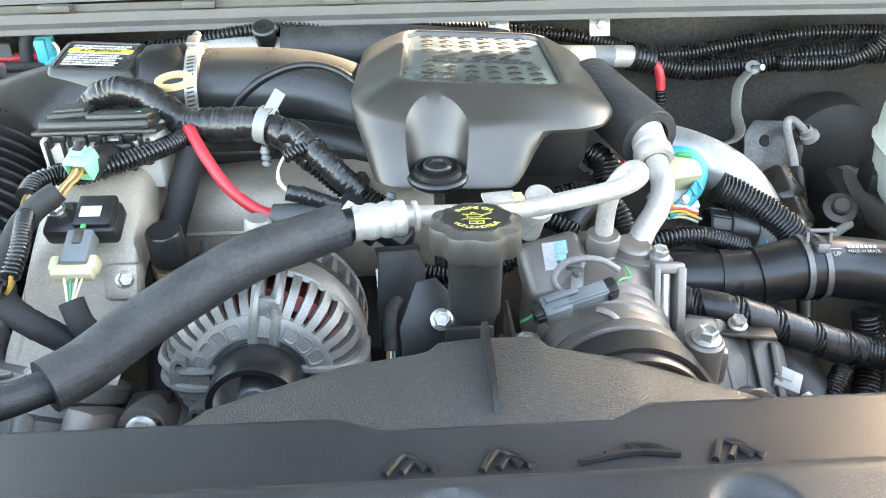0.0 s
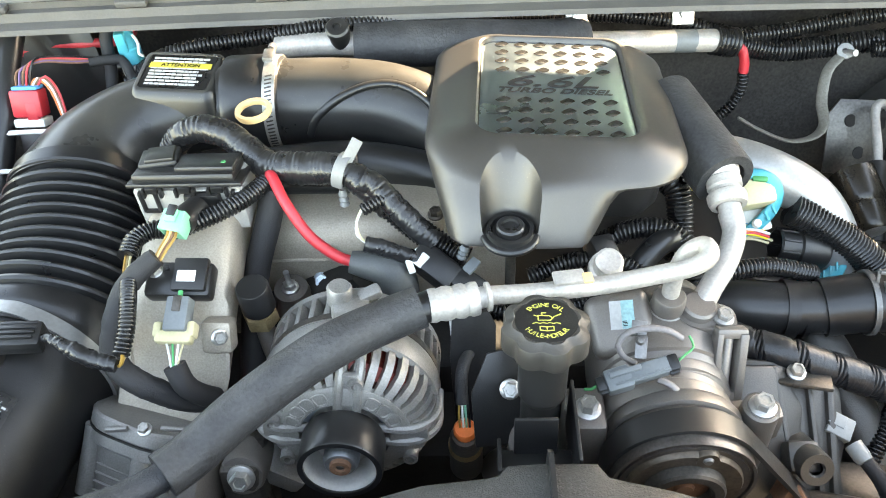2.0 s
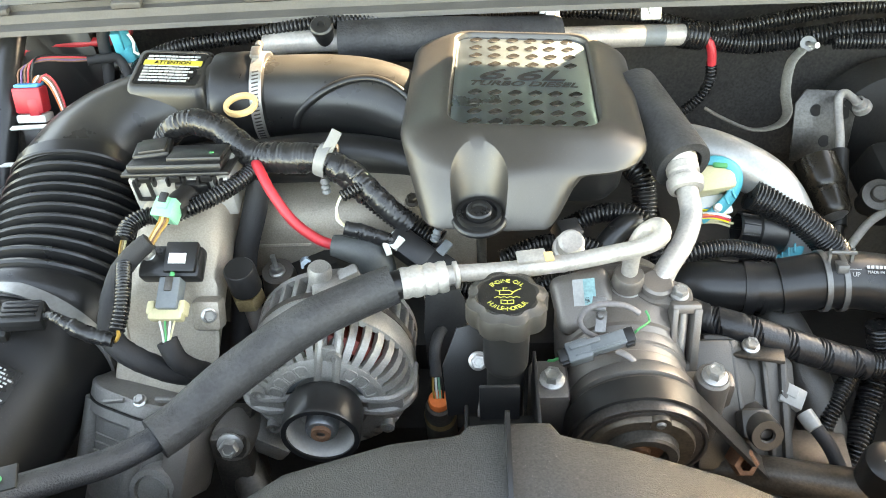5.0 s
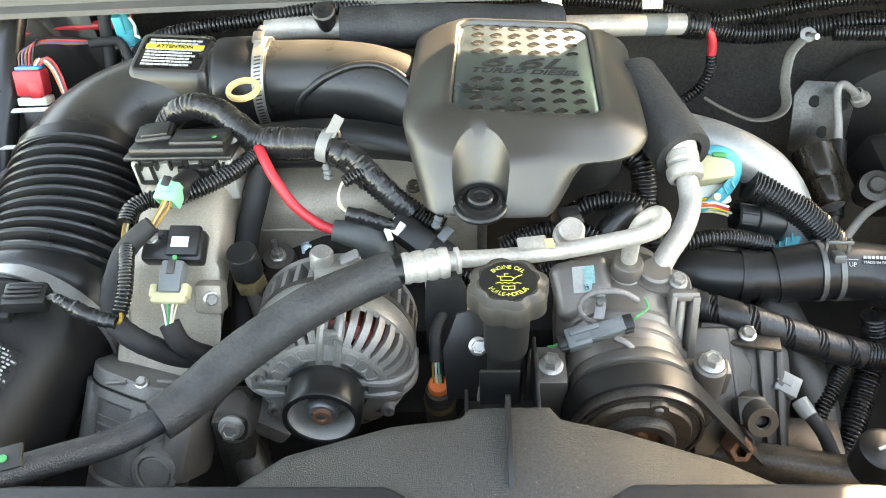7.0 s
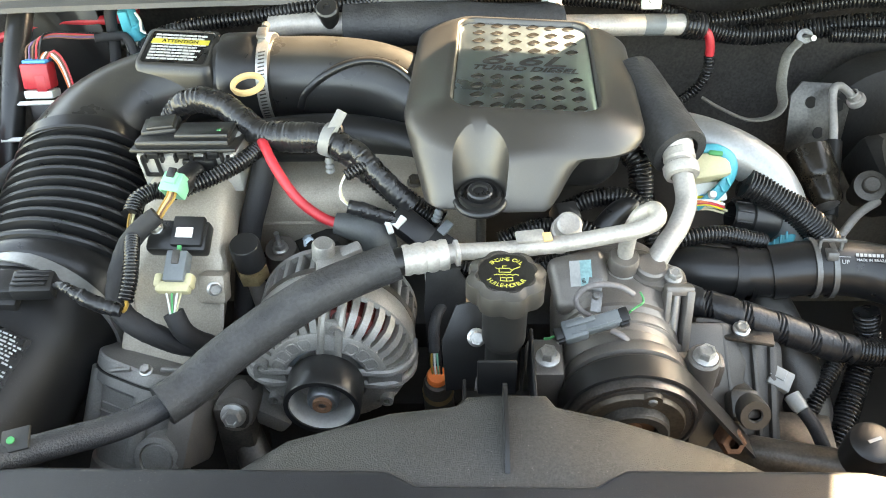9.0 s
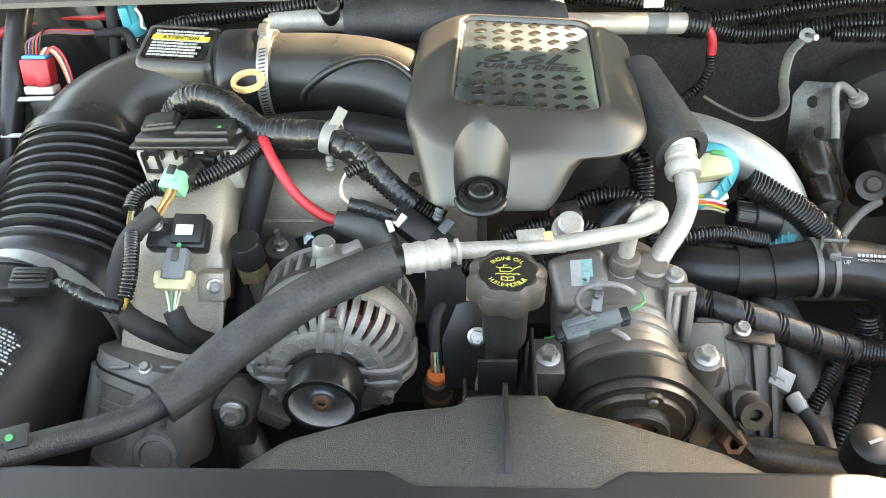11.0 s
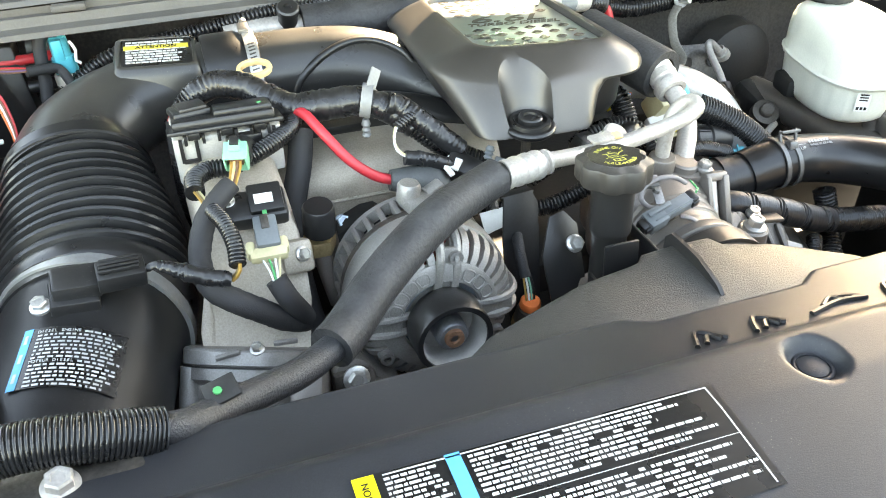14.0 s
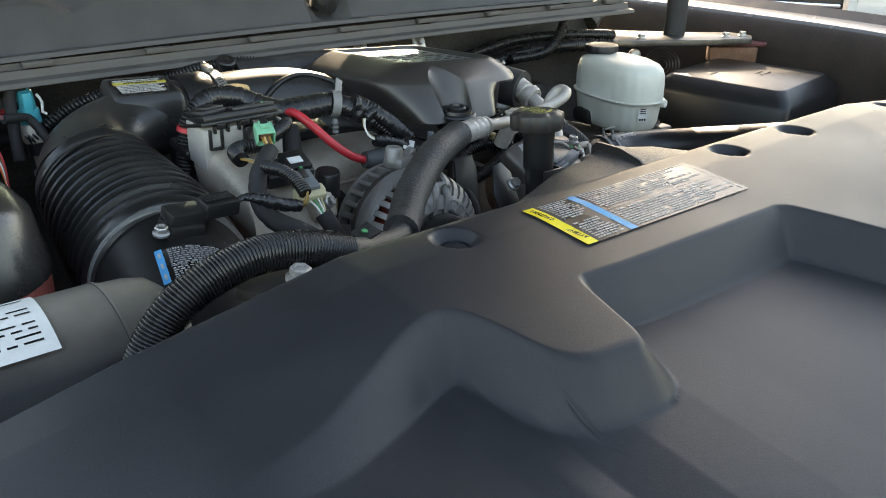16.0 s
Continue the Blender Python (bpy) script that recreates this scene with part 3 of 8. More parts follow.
# ---- engine cover ----
def engine_cover():
    t = thing("engine_cover", (0.088, 0.82, 1.10), "charcoal moulded engine cover with a silver perforated plate", "engine cover")
    m = pose(0.088, 0.838, 1.1855, -3.7, 2.6, -2.3)

    def ring(xl, xr, yf, yb, rfl, rfr, rb, z, lean=0.0, lift=0.0):
        """A section with four corner radii; lean draws its front right corner back, lift raises its right half."""
        raw = []
        for sx, sy, a0, r in ((1, 1, 0, rb), (-1, 1, 90, rb), (-1, -1, 180, rfl), (1, -1, 270, rfr)):
            for k in range(13):
                a = radians(a0 + 7.5 * k)
                raw.append(((xr - r if sx > 0 else xl + r) + r * math.cos(a), (yb - r if sy > 0 else yf + r) + r * math.sin(a)))
        x0, x1 = raw[38][0], raw[39][0]
        raw[39:39] = [(x0 + (x1 - x0) * q / 25, yf) for q in range(1, 25)]
        pts = []
        for x, y in raw:
            f = min(1.0, max(0.0, (x - 0.022) / 0.040))
            f = f * f * (3 - 2 * f)
            y += (lean * max(0.0, x + 0.012) + 0.95 * lift * f) * max(0.0, -y / 0.15)
            pts.append(m @ Vector((x, y, z + lift * f)))
        return pts

    body = part("body", loft([ring(-0.070, 0.069, -0.100, 0.095, 0.018, 0.018, 0.016, -0.0055), ring(-0.0735, 0.0725, -0.1035, 0.0985, 0.020, 0.020, 0.018, -0.0055), ring(-0.0745, 0.0735, -0.1045, 0.0995, 0.021, 0.021, 0.019, 0.0), ring(-0.076, 0.075, -0.106, 0.101, 0.022, 0.022, 0.020, 0.0016),
                       ring(-0.080, 0.079, -0.110, 0.104, 0.025, 0.025, 0.022, 0.0016), ring(-0.084, 0.083, -0.114, 0.107, 0.029, 0.028, 0.025, 0.0002, 0.02), ring(-0.098, 0.096, -0.126, 0.115, 0.046, 0.036, 0.032, -0.0062, 0.08), ring(-0.112, 0.110, -0.139, 0.123, 0.064, 0.043, 0.039, -0.0135, 0.16),
                       ring(-0.1195, 0.118, -0.1490, 0.128, 0.076, 0.046, 0.043, -0.0188, 0.21), ring(-0.1222, 0.1210, -0.1545, 0.131, 0.081, 0.047, 0.045, -0.0225, 0.23), ring(-0.1228, 0.1218, -0.1570, 0.132, 0.081, 0.047, 0.045, -0.0252, 0.23), ring(-0.1222, 0.1214, -0.1585, 0.132, 0.080, 0.046, 0.044, -0.0275, 0.23), ring(-0.1195, 0.1195, -0.1605, 0.130, 0.072, 0.044, 0.043, -0.031, 0.215, 0.002),
                       ring(-0.108, 0.116, -0.1695, 0.122, 0.046, 0.040, 0.040, -0.049, 0.16, 0.0165), ring(-0.097, 0.113, -0.1785, 0.114, 0.024, 0.036, 0.038, -0.068, 0.11, 0.034), ring(-0.0955, 0.112, -0.1795, 0.113, 0.022, 0.035, 0.037, -0.0705, 0.11, 0.036), ring(-0.0935, 0.110, -0.1775, 0.111, 0.020, 0.034, 0.036, -0.0715, 0.11, 0.0365), ring(-0.080, 0.096, -0.162, 0.096, 0.018, 0.03, 0.03, -0.0715, 0.11, 0.0365)]), COVER, t, sharp=24)
    part("under_tray", loft([[m @ Vector((p.x, p.y, z)) for p in rounded(w, d, 0.03, 0, 6, 0.045, -0.035)] for w, d, z in ((0.120, 0.150, -0.034), (0.116, 0.146, -0.075), (0.105, 0.135, -0.088))]), PLASTIC, t, "dark lower tray of the cover")
    part("plate", loft([ring(-0.0725, 0.0715, -0.1025, 0.0975, 0.018, 0.018, 0.017, -0.009), ring(-0.0725, 0.0715, -0.1025, 0.0975, 0.018, 0.018, 0.017, -0.0045), ring(-0.070, 0.069, -0.100, 0.095, 0.016, 0.016, 0.015, -0.0035)]), PLATE, t, "silver plate pierced with rows of small louvres")
    # the louvres: a flat dark eye painting the shade inside, a raised lip over each
    rows_y = [0.0905, 0.0705, 0.0505, 0.0300, -0.0342, -0.0540, -0.0738, -0.0932]
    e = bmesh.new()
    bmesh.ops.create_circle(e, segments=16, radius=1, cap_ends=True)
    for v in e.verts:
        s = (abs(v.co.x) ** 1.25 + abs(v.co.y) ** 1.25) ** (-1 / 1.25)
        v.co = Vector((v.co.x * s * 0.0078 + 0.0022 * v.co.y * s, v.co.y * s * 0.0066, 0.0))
    eye = part("louvre", e, BLACKFILM, label="dark patch painting the shade in a louvre opening")
    l = bmesh.new()
    bmesh.ops.create_uvsphere(l, u_segments=10, v_segments=6, radius=1)
    for v in l.verts:
        v.co = Vector((v.co.x * 0.0042 - 0.0016 + v.co.y * 0.001, v.co.y * 0.0011 - 0.0044, max(0.0, v.co.z) * 0.0008))
    lip = part("lip", l, WORNZINC)
    first = True
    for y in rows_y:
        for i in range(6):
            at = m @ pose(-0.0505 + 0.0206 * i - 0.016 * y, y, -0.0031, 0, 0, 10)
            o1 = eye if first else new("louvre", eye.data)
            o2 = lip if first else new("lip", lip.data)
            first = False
            o1["label"] = "dark patch painting the shade in a louvre opening"
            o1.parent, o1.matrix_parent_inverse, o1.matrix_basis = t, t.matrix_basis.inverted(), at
            o2.parent, o2.matrix_parent_inverse, o2.matrix_basis = o1, world_of(o1).inverted(), at
    slant = Matrix(((1, 0.35, 0, 0), (0, 1, 0, 0), (0, 0, 1, 0), (0, 0, 0, 1)))
    lettering("6.6L", 0.034, m @ pose(0.002, 0.0045, -0.0028) @ Matrix.Diagonal((1.62, 0.98, 1, 1)) @ slant, EMBLEM, t, heavy=0.0004)
    lettering("TURBO DIESEL", 0.0145, m @ pose(0.001, -0.0147, -0.0028) @ Matrix.Diagonal((1.2, 0.95, 1, 1)) @ slant, EMBLEM, t, heavy=0.0004)
    # the scoop in the front wall, with a screw on its floor
    scoop = []
    for z, y0, r in ((1.138, 0.664, 0.0225), (1.141, 0.6645, 0.0245), (1.150, 0.666, 0.0258), (1.165, 0.6725, 0.0275), (1.18, 0.6800, 0.0287), (1.192, 0.6875, 0.0292), (1.21, 0.700, 0.0296), (1.24, 0.718, 0.0296)):
        scoop.append([Vector((0.0385 + r * math.cos(a), y0 + r * math.sin(a) * (1.0 if math.sin(a) > 0 else 1.9), z)) for a in (2 * math.pi * k / 48 for k in range(48))])
    cutter = part("cutter", loft(scoop), COVER)
    cutmod = body.modifiers.new("scoop", "BOOLEAN")
    cutmod.operation, cutmod.solver, cutmod.object = "DIFFERENCE", "EXACT", cutter
    rounding = body.modifiers.new("rounding", "BEVEL")
    rounding.width, rounding.segments, rounding.limit_method, rounding.angle_limit = 0.0018, 3, "ANGLE", radians(34)
    bpy.context.view_layer.update()
    carved = bpy.data.meshes.new_from_object(body.evaluated_get(bpy.context.evaluated_depsgraph_get()))
    body.modifiers.clear()
    body.data = carved
    for p in carved.polygons:
        p.use_smooth = True
    carved.set_sharp_from_angle(angle=radians(40))
    bpy.data.objects.remove(cutter)
    part("grommet", lathe([(0.010, -0.012), (0.022, -0.010), (0.0262, -0.006), (0.0270, -0.003), (0.0260, -0.001), (0.0245, 0.0), (0.0215, 0.0), (0.0205, 0.004), (0.017, 0.0045), (0.0155, 0.001), (0.0, 0.001)], (0.0385, 0.6660, 1.1395), (0, -0.06, 1), 40), RUBBER, t, "black rubber grommet")
    part("screw", lathe([(0.0125, 0.0), (0.0125, 0.006), (0.0110, 0.0075), (0.0075, 0.0075), (0.0068, 0.005), (0.0, 0.005)], (0.0385, 0.6660, 1.1400), (0, -0.06, 1), 30), GLOSSY, t, "dark recessed screw")
    part("stud", sweep([(0.040, 0.675, 1.12), (0.040, 0.68, 1.03)], 0.005, 10), DARKSTEEL, t)
    return t


PLATE = material("satin_silver_sheet", (0.34, 0.425, 0.485), 0.3, 1.0, 0.06, 25, 0.05, 500)
EMBLEM = material("dark_embossed_letters", (0.012, 0.014, 0.017), 0.4, 0.0, 0.1, 40, 0.05, 400)
engine_cover()

# ---- intake ----
CLAMPSCREW = material("dull_clamp_steel", (0.24, 0.23, 0.22), 0.36, 0.75, 0.2, 90, 0.1, 500)


def ring_clamp(name, at, way, r, width, mat, parent, thick=0.0015):
    return part(name, lathe([(r, -width / 2), (r + thick, -width / 2), (r + thick, width / 2), (r, width / 2)], at, way, 40), mat, parent)


intake = thing("intake_pipe", (-0.2, 0.87, 1.09), "smooth black plastic intake elbow with a steel band clamp", "intake pipe")
part("elbow", sweep([(-0.235, 0.891, 1.135), (-0.30, 0.887, 1.133), (-0.353, 0.868, 1.125), (-0.390, 0.832, 1.112), (-0.405, 0.785, 1.098)], [0.046, 0.047, 0.049, 0.056, 0.064], 36, 0.006), PIPE, intake)
part("collar", lathe([(0.044, -0.026), (0.0515, -0.026), (0.0525, -0.022), (0.0525, 0.012), (0.050, 0.016), (0.050, 0.032), (0.046, 0.034)], (-0.230, 0.892, 1.135), (1, 0, 0.02), 40), RUBBER, intake)
band = ring_clamp("band_clamp", (-0.205, 0.892, 1.135), (1, 0, 0), 0.0505, 0.013, STEEL, intake)
scr = block((0.012, 0.017, 0.007), pose(-0.208, 0.898, 1.1895, 10, 0, 0), 0.002)
lathe([(0, 0.0), (0.0045, 0.0), (0.0045, 0.007), (0, 0.007)], (-0.207, 0.908, 1.191), (0.15, 1, 0.1), 8, scr)
part("clamp_screw", scr, CLAMPSCREW, band)
slots = bmesh.new()
for k in range(26):
    a = 0.45 + 0.085 * k
    block((0.0075, 0.0016, 0.0006), Matrix.Translation((-0.205, 0.892 - 0.0521 * math.sin(a), 1.135 + 0.0521 * math.cos(a))) @ pose(0, 0, 0, math.degrees(a), 0, 0) @ pose(0, 0, 0, 0, 0, 12), 0.0, slots)
part("slot", slots, DARKSTEEL, band, "dark slotted band")
part("turbo_pipe", sweep([(-0.206, 0.893, 1.135), (-0.13, 0.893, 1.134), (-0.07, 0.886, 1.126), (0.0, 0.86, 1.10), (0.04, 0.84, 1.08)], [0.047, 0.0465, 0.0465, 0.047, 0.047], 36, 0.006), PIPE, intake)
part("pipe_seam", sweep([(-0.166, 0.848, 1.122), (-0.157, 0.849, 1.142), (-0.129, 0.855, 1.163), (-0.098, 0.864, 1.171), (-0.067, 0.866, 1.168), (-0.039, 0.851, 1.157), (-0.020, 0.838, 1.130)], 0.0045, 10), RUBBER, intake)
stk = part("sticker_pad", loft([[pose(-0.304, 0.886, 1.164, 9, 2.5, -3) @ p for p in rounded(w, d, r, z, 5, 0, y)] for w, d, r, z, y in ((0.100, 0.082, 0.014, -0.012, -0.004), (0.090, 0.072, 0.010, 0.008, -0.002), (0.084, 0.066, 0.008, 0.0165, 0), (0.080, 0.062, 0.007, 0.018, 0), (0.074, 0.056, 0.005, 0.018, 0), (0.073, 0.055, 0.005, 0.0168, 0))]), PIPE, intake)

DULLYELLOW = material("faded_yellow_print", (0.5, 0.4, 0.05), 0.6, 0, 0.1, 60, 0.05, 400)
sticker = thing("warning_sticker", (-0.305, 0.882, 1.19), "black warning sticker with white print and yellow band", "label")


def flat_label(t, m, w, h, lines, band=None, bandmat=None, seed=1, back=None, margin=0.06, vertical=False, gap=0.3):
    """A printed film of size w by h with rows of bars, and a colour band from share a to b of its height or width."""
    random.seed(seed)
    part("film", block((w, h, 0.0006), m, 0.0), back or BLACKFILM, t)
    b = bmesh.new()
    pitch = h * (1 - 2 * margin) / lines
    for k in range(lines):
        y = h / 2 - h * margin - pitch * (k + 0.5)
        if band and not vertical and band[0] < 0.5 - y / h < band[1]:
            continue
        x = -w / 2 + w * (margin if not (band and vertical) else band[1] + 0.03)
        end = w / 2 - w * margin - random.random() * w * 0.15
        while x < end:
            l = min(random.uniform(0.04, 0.12) * w, end - x)
            block((l, pitch * (1 - gap) * 0.8, 0.0004), m @ pose(x + l / 2, y, 0.0005), 0.0, b)
            x += l + 0.012 * w
    part("print", b, INK if back is None else BLACKFILM, t)
    if band:
        if vertical:
            part("colour_band", block((w * (band[1] - band[0]), h, 0.0005), m @ pose(-w / 2 + w * (band[0] + band[1]) / 2, 0, 0.0005), 0.0), bandmat, t)
        else:
            part("colour_band", block((w * 0.94, h * (band[1] - band[0]), 0.0005), m @ pose(0, h / 2 - h * (band[0] + band[1]) / 2, 0.0005), 0.0), bandmat, t)


SM = pose(-0.304, 0.886, 1.164, 9, 2.5, -3) @ pose(0, 0, 0.0174)
flat_label(sticker, SM, 0.071, 0.053, 9, (0.24, 0.40), DULLYELLOW, 3)
lettering("ATTENTION", 0.0075, SM @ pose(0.0, 0.0095, 0.001), BLACKFILM, sticker)

ring_tag = thing("pull_ring", (-0.209, 0.80, 1.17), "pale orange plastic ring hanging on the clamp", "ring tag")
part("ring", lathe([(0.0140, -0.003), (0.0178, -0.003), (0.0188, 0.0), (0.0178, 0.003), (0.0140, 0.003), (0.0133, 0.0), (0.0140, -0.003)], (-0.2105, 0.812, 1.176), (-0.05, -0.08, 0.99), 36), AMBER, ring_tag)

bellows = thing("intake_bellows", (-0.41, 0.7, 1.02), "ribbed black rubber intake bellows with a steel clamp", "intake hose")
AX = [(-0.4005, 0.786, 1.097), (-0.397, 0.740, 1.078), (-0.393, 0.685, 1.060), (-0.393, 0.640, 1.049)]
part("upper_cuff", sweep([(-0.4022, 0.800, 1.103), (-0.400, 0.782, 1.0955)], [0.0675, 0.0700], 48), RUBBER, bellows)
part("ribbed_hose", sweep(AX, [0.072, 0.079, 0.085, 0.086], 48, ridge=(0.0150, 0.011)), RUBBER, bellows)
part("cuff", sweep([(-0.393, 0.642, 1.049), (-0.3932, 0.634, 1.048), (-0.394, 0.624, 1.046), (-0.3948, 0.612, 1.044), (-0.397, 0.592, 1.043)], [0.078, 0.084, 0.083, 0.0805, 0.0800], 48), RUBBER, bellows)
hose_clamp = part("hose_clamp", sweep([(-0.3950, 0.608, 1.0436), (-0.3980, 0.595, 1.0432)], [0.0822, 0.0822], 44), SATIN, bellows, "grey steel band clamp")

maf = thing("airflow_housing", (-0.43, 0.5, 0.98), "black plastic airflow meter housing with a printed sticker", "airflow meter")
part("tube", sweep([(-0.3965, 0.600, 1.043), (-0.402, 0.577, 1.041), (-0.410, 0.545, 1.036), (-0.426, 0.475, 1.024), (-0.44, 0.40, 1.008)], [0.0785, 0.0735, 0.0735, 0.0735, 0.078], 44), material("dull_black_plastic", (0.008, 0.008, 0.0085), 0.42, 0, 0.2, 25, 0.15, 900, 0.02, spec=0.28, specks=0.4), maf)
part("sensor_seat", block((0.036, 0.030, 0.03), pose(-0.398, 0.560, 1.108, 12, 8, 5), 0.003), PLASTIC, maf)
snr = part("sensor", block((0.036, 0.026, 0.016), pose(-0.393, 0.560, 1.127, 12, 6, 5), 0.003), GLOSSY, maf, "glossy black airflow sensor")
plug = block((0.036, 0.022, 0.016), pose(-0.359, 0.556, 1.130, 12, 4, 6), 0.002)
for k in range(4):
    block((0.030, 0.0025, 0.003), pose(-0.359, 0.549 + 0.005 * k, 1.139, 12, 4, 6), 0.0008, plug)
part("plug", plug, PLASTIC, maf, "black wiring plug")
bolt((-0.420, 0.549, 1.119), (0.0, -0.25, 0.97), 0.011, name="bolt", label="shiny small bolt holding the airflow sensor")


def on_tube(a, s, h=0.0):
    """A place on the airflow housing's skin: angle a from its top, s along it."""
    y = 0.55 - s
    return Vector((-0.4115 - 0.24 * s + (0.0745 + h) * math.sin(a), y - 0.012 - 0.2 * 0.0745 * math.sin(a), 1.0352 - 0.165 * s + (0.0745 + h) * math.cos(a)))


ms = thing("airflow_sticker", (-0.42, 0.5, 1.1), "black sticker with white print and blue edge band", "label")
part("film", quad_sheet(lambda a, s: on_tube(a, s, 0.0006), steps(-0.28, 0.72, 20), steps(0.004, 0.058, 8)), BLACKFILM, ms)
part("colour_band", quad_sheet(lambda a, s: on_tube(a, s, 0.001), steps(-0.28, -0.19, 4), steps(0.004, 0.058, 8)), BLUE, ms, "blue edge band")
random.seed(8)
b = bmesh.new()
for k in range(15):
    s = 0.0075 + k * 0.0034
    a = -0.13
    end = random.uniform(0.50, 0.69)
    if k in (0, 8):
        a = 0.30
    while a < end:
        w = random.uniform(0.02, 0.075)
        quad_sheet(lambda p, q: on_tube(p, q, 0.001), steps(a, min(end, a + w), 3), (s, s + 0.0017), b)
        a += w + random.uniform(0.014, 0.026)
for k in range(3):
    quad_sheet(lambda p, q: on_tube(p, q, 0.0014), steps(-0.25, -0.215, 2), (0.010 + 0.017 * k, 0.018 + 0.017 * k), b)
part("print", b, INK, ms)
for words, s0 in (("DIESEL ENGINE", 0.0083), ("MOTEUR DIESEL", 0.0355)):
    for n, ch in enumerate(words):
        a = -0.12 + 0.031 * n
        ux = (on_tube(a + 0.01, s0) - on_tube(a - 0.01, s0)).normalized()
        uy = (on_tube(a, s0 - 0.002) - on_tube(a, s0 + 0.002)).normalized()
        un = ux.cross(uy).normalized()
        lm = Matrix((ux, un.cross(ux), un)).transposed().to_4x4()
        if ch != " ":
            lettering(ch, 0.0036, Matrix.Translation(on_tube(a, s0, 0.0011)) @ lm, INK, ms, name="letter")
part("plug_lead", sweep([(-0.342, 0.555, 1.130), (-0.332, 0.552, 1.133), (-0.318, 0.546, 1.130), (-0.30, 0.541, 1.122), (-0.279, 0.538, 1.116)], [0.003, 0.0045, 0.0070, 0.0068, 0.006], 16, 0.001, wrinkle=0.0013), VINYL, thing("airflow_sensor_lead", (-0.3, 0.55, 1.11), "taped black lead with bare yellow wires", "wire"))

# ---- air filter housing, front corner ----
# the strong tan layer paints the sunlit look of the drum's upper side
DRUM = material("black_plastic_sunlit_top", (0.018, 0.018, 0.018), 0.42, 0, 0.25, 14, 0.25, 900, 1.1, spec=0.3, dust_from=0.70)
filt = thing("air_filter_housing", (-0.6, 0.32, 0.95), "large black plastic air filter housing with a white label", "air filter housing")
part("drum", lathe([(0.0, 0.0), (0.0920, 0.0), (0.0920, 0.296), (0.0900, 0.302), (0.0895, 0.318), (0.086, 0.334), (0.076, 0.345), (0.0, 0.347)], (-0.80, 0.4505, 1.0345), (1, 0, -0.005), 56), DRUM, filt)
part("seam", lathe([(0.0915, -0.0016), (0.0928, -0.0010), (0.0928, 0.0010), (0.0915, 0.0016)], (-0.506, 0.4505, 1.0330), (1, 0, -0.005), 56), DRUM, filt)
fl = thing("filter_label", (-0.6, 0.39, 1.11), "white printed label on the air filter housing", "label")


def on_drum(x, a, h=0.0):
    return Vector((x, 0.449 - (0.0925 + h) * math.sin(a), 1.035 + (0.0925 + h) * math.cos(a)))


part("film", quad_sheet(lambda x, a: on_drum(x, a, 0.0008), steps(-0.66, -0.552, 6), steps(-0.30, 0.55, 16)), WHITE, fl)
random.seed(5)
b = bmesh.new()
for k in range(10):
    a = -0.22 + 0.07 * k
    x = -0.560
    while x > -0.655:
        w = random.uniform(0.006, 0.022)
        if random.random() > 0.25:
            quad_sheet(lambda p, q: on_drum(p, q, 0.0012), steps(x - w, x, 2), (a, a + 0.022), b)
        x -= w + 0.004
part("print", b, BLACKFILM, fl)
part("housing_dot", lathe([(0, 0.0015), (0.0035, 0.001), (0.004, 0)], (-0.402, 0.567, 1.1355), (0, -0.2, 1), 14), WHITE, maf)

# ---- engine castings ----
def duct(stations, mat, name, parent, n=28, power=3.5, label=""):
    """A cast duct: stations of (centre, half width, half height, pitch in degrees) with rounded square sections."""
    rings = []
    for c, hw, hh, tip in stations:
        up = Vector((0, math.sin(radians(tip)), math.cos(radians(tip))))
        ring = []
        for k in range(n):
            a = 2 * math.pi * k / n
            ca, sa = math.cos(a), math.sin(a)
            ring.append(Vector(c) + Vector((1, 0, 0)) * (hw * math.copysign(abs(ca) ** (2 / power), ca)) + up * (hh * math.copysign(abs(sa) ** (2 / power), sa)))
        rings.append(ring)
    return part(name, loft(rings), mat, parent, label)


block_thing = thing("engine_block", (0.05, 0.8, 0.55), "grimy dark cast engine block and heads", "engine block")
part("block", block((0.46, 0.40, 0.44), pose(0.06, 0.86, 0.74), 0.02), DEEP, block_thing)
part("front_case", block((0.40, 0.12, 0.40), pose(0.06, 0.64, 0.72), 0.02), DEEP, block_thing)
part("valve_cover", block((0.13, 0.36, 0.10), pose(-0.15, 0.88, 0.98, 0, -25, 0), 0.02), DEEP, block_thing)
part("valve_cover", block((0.13, 0.34, 0.10), pose(0.30, 0.92, 0.90, 0, 25, 0), 0.02), DEEP, block_thing)

manifold = thing("intake_duct", (-0.26, 0.62, 1.0), "pale cast-aluminium intake duct with a bolted throttle flange", "intake duct")
duct([((-0.258, 0.745, 1.105), 0.044, 0.038, 20), ((-0.258, 0.70, 1.100), 0.045, 0.045, 22), ((-0.256, 0.655, 1.092), 0.0445, 0.044, 25), ((-0.254, 0.61, 1.076), 0.044, 0.044, 30), ((-0.256, 0.592, 1.062), 0.0445, 0.044, 36), ((-0.262, 0.575, 1.044), 0.0445, 0.043, 44), ((-0.268, 0.560, 1.028), 0.045, 0.043, 50)], CAST, "duct", manifold)
AXT = Vector((-0.24, -0.58, -0.78)).normalized()
FC = Vector((-0.274, 0.563, 1.022))
FY = axes(AXT)


def oval(w, d, r, h):
    """A rounded section across the throttle body, h along its axis."""
    return [Matrix.Translation(FC) @ FY @ q for q in rounded(w, d, r, h, 8)]


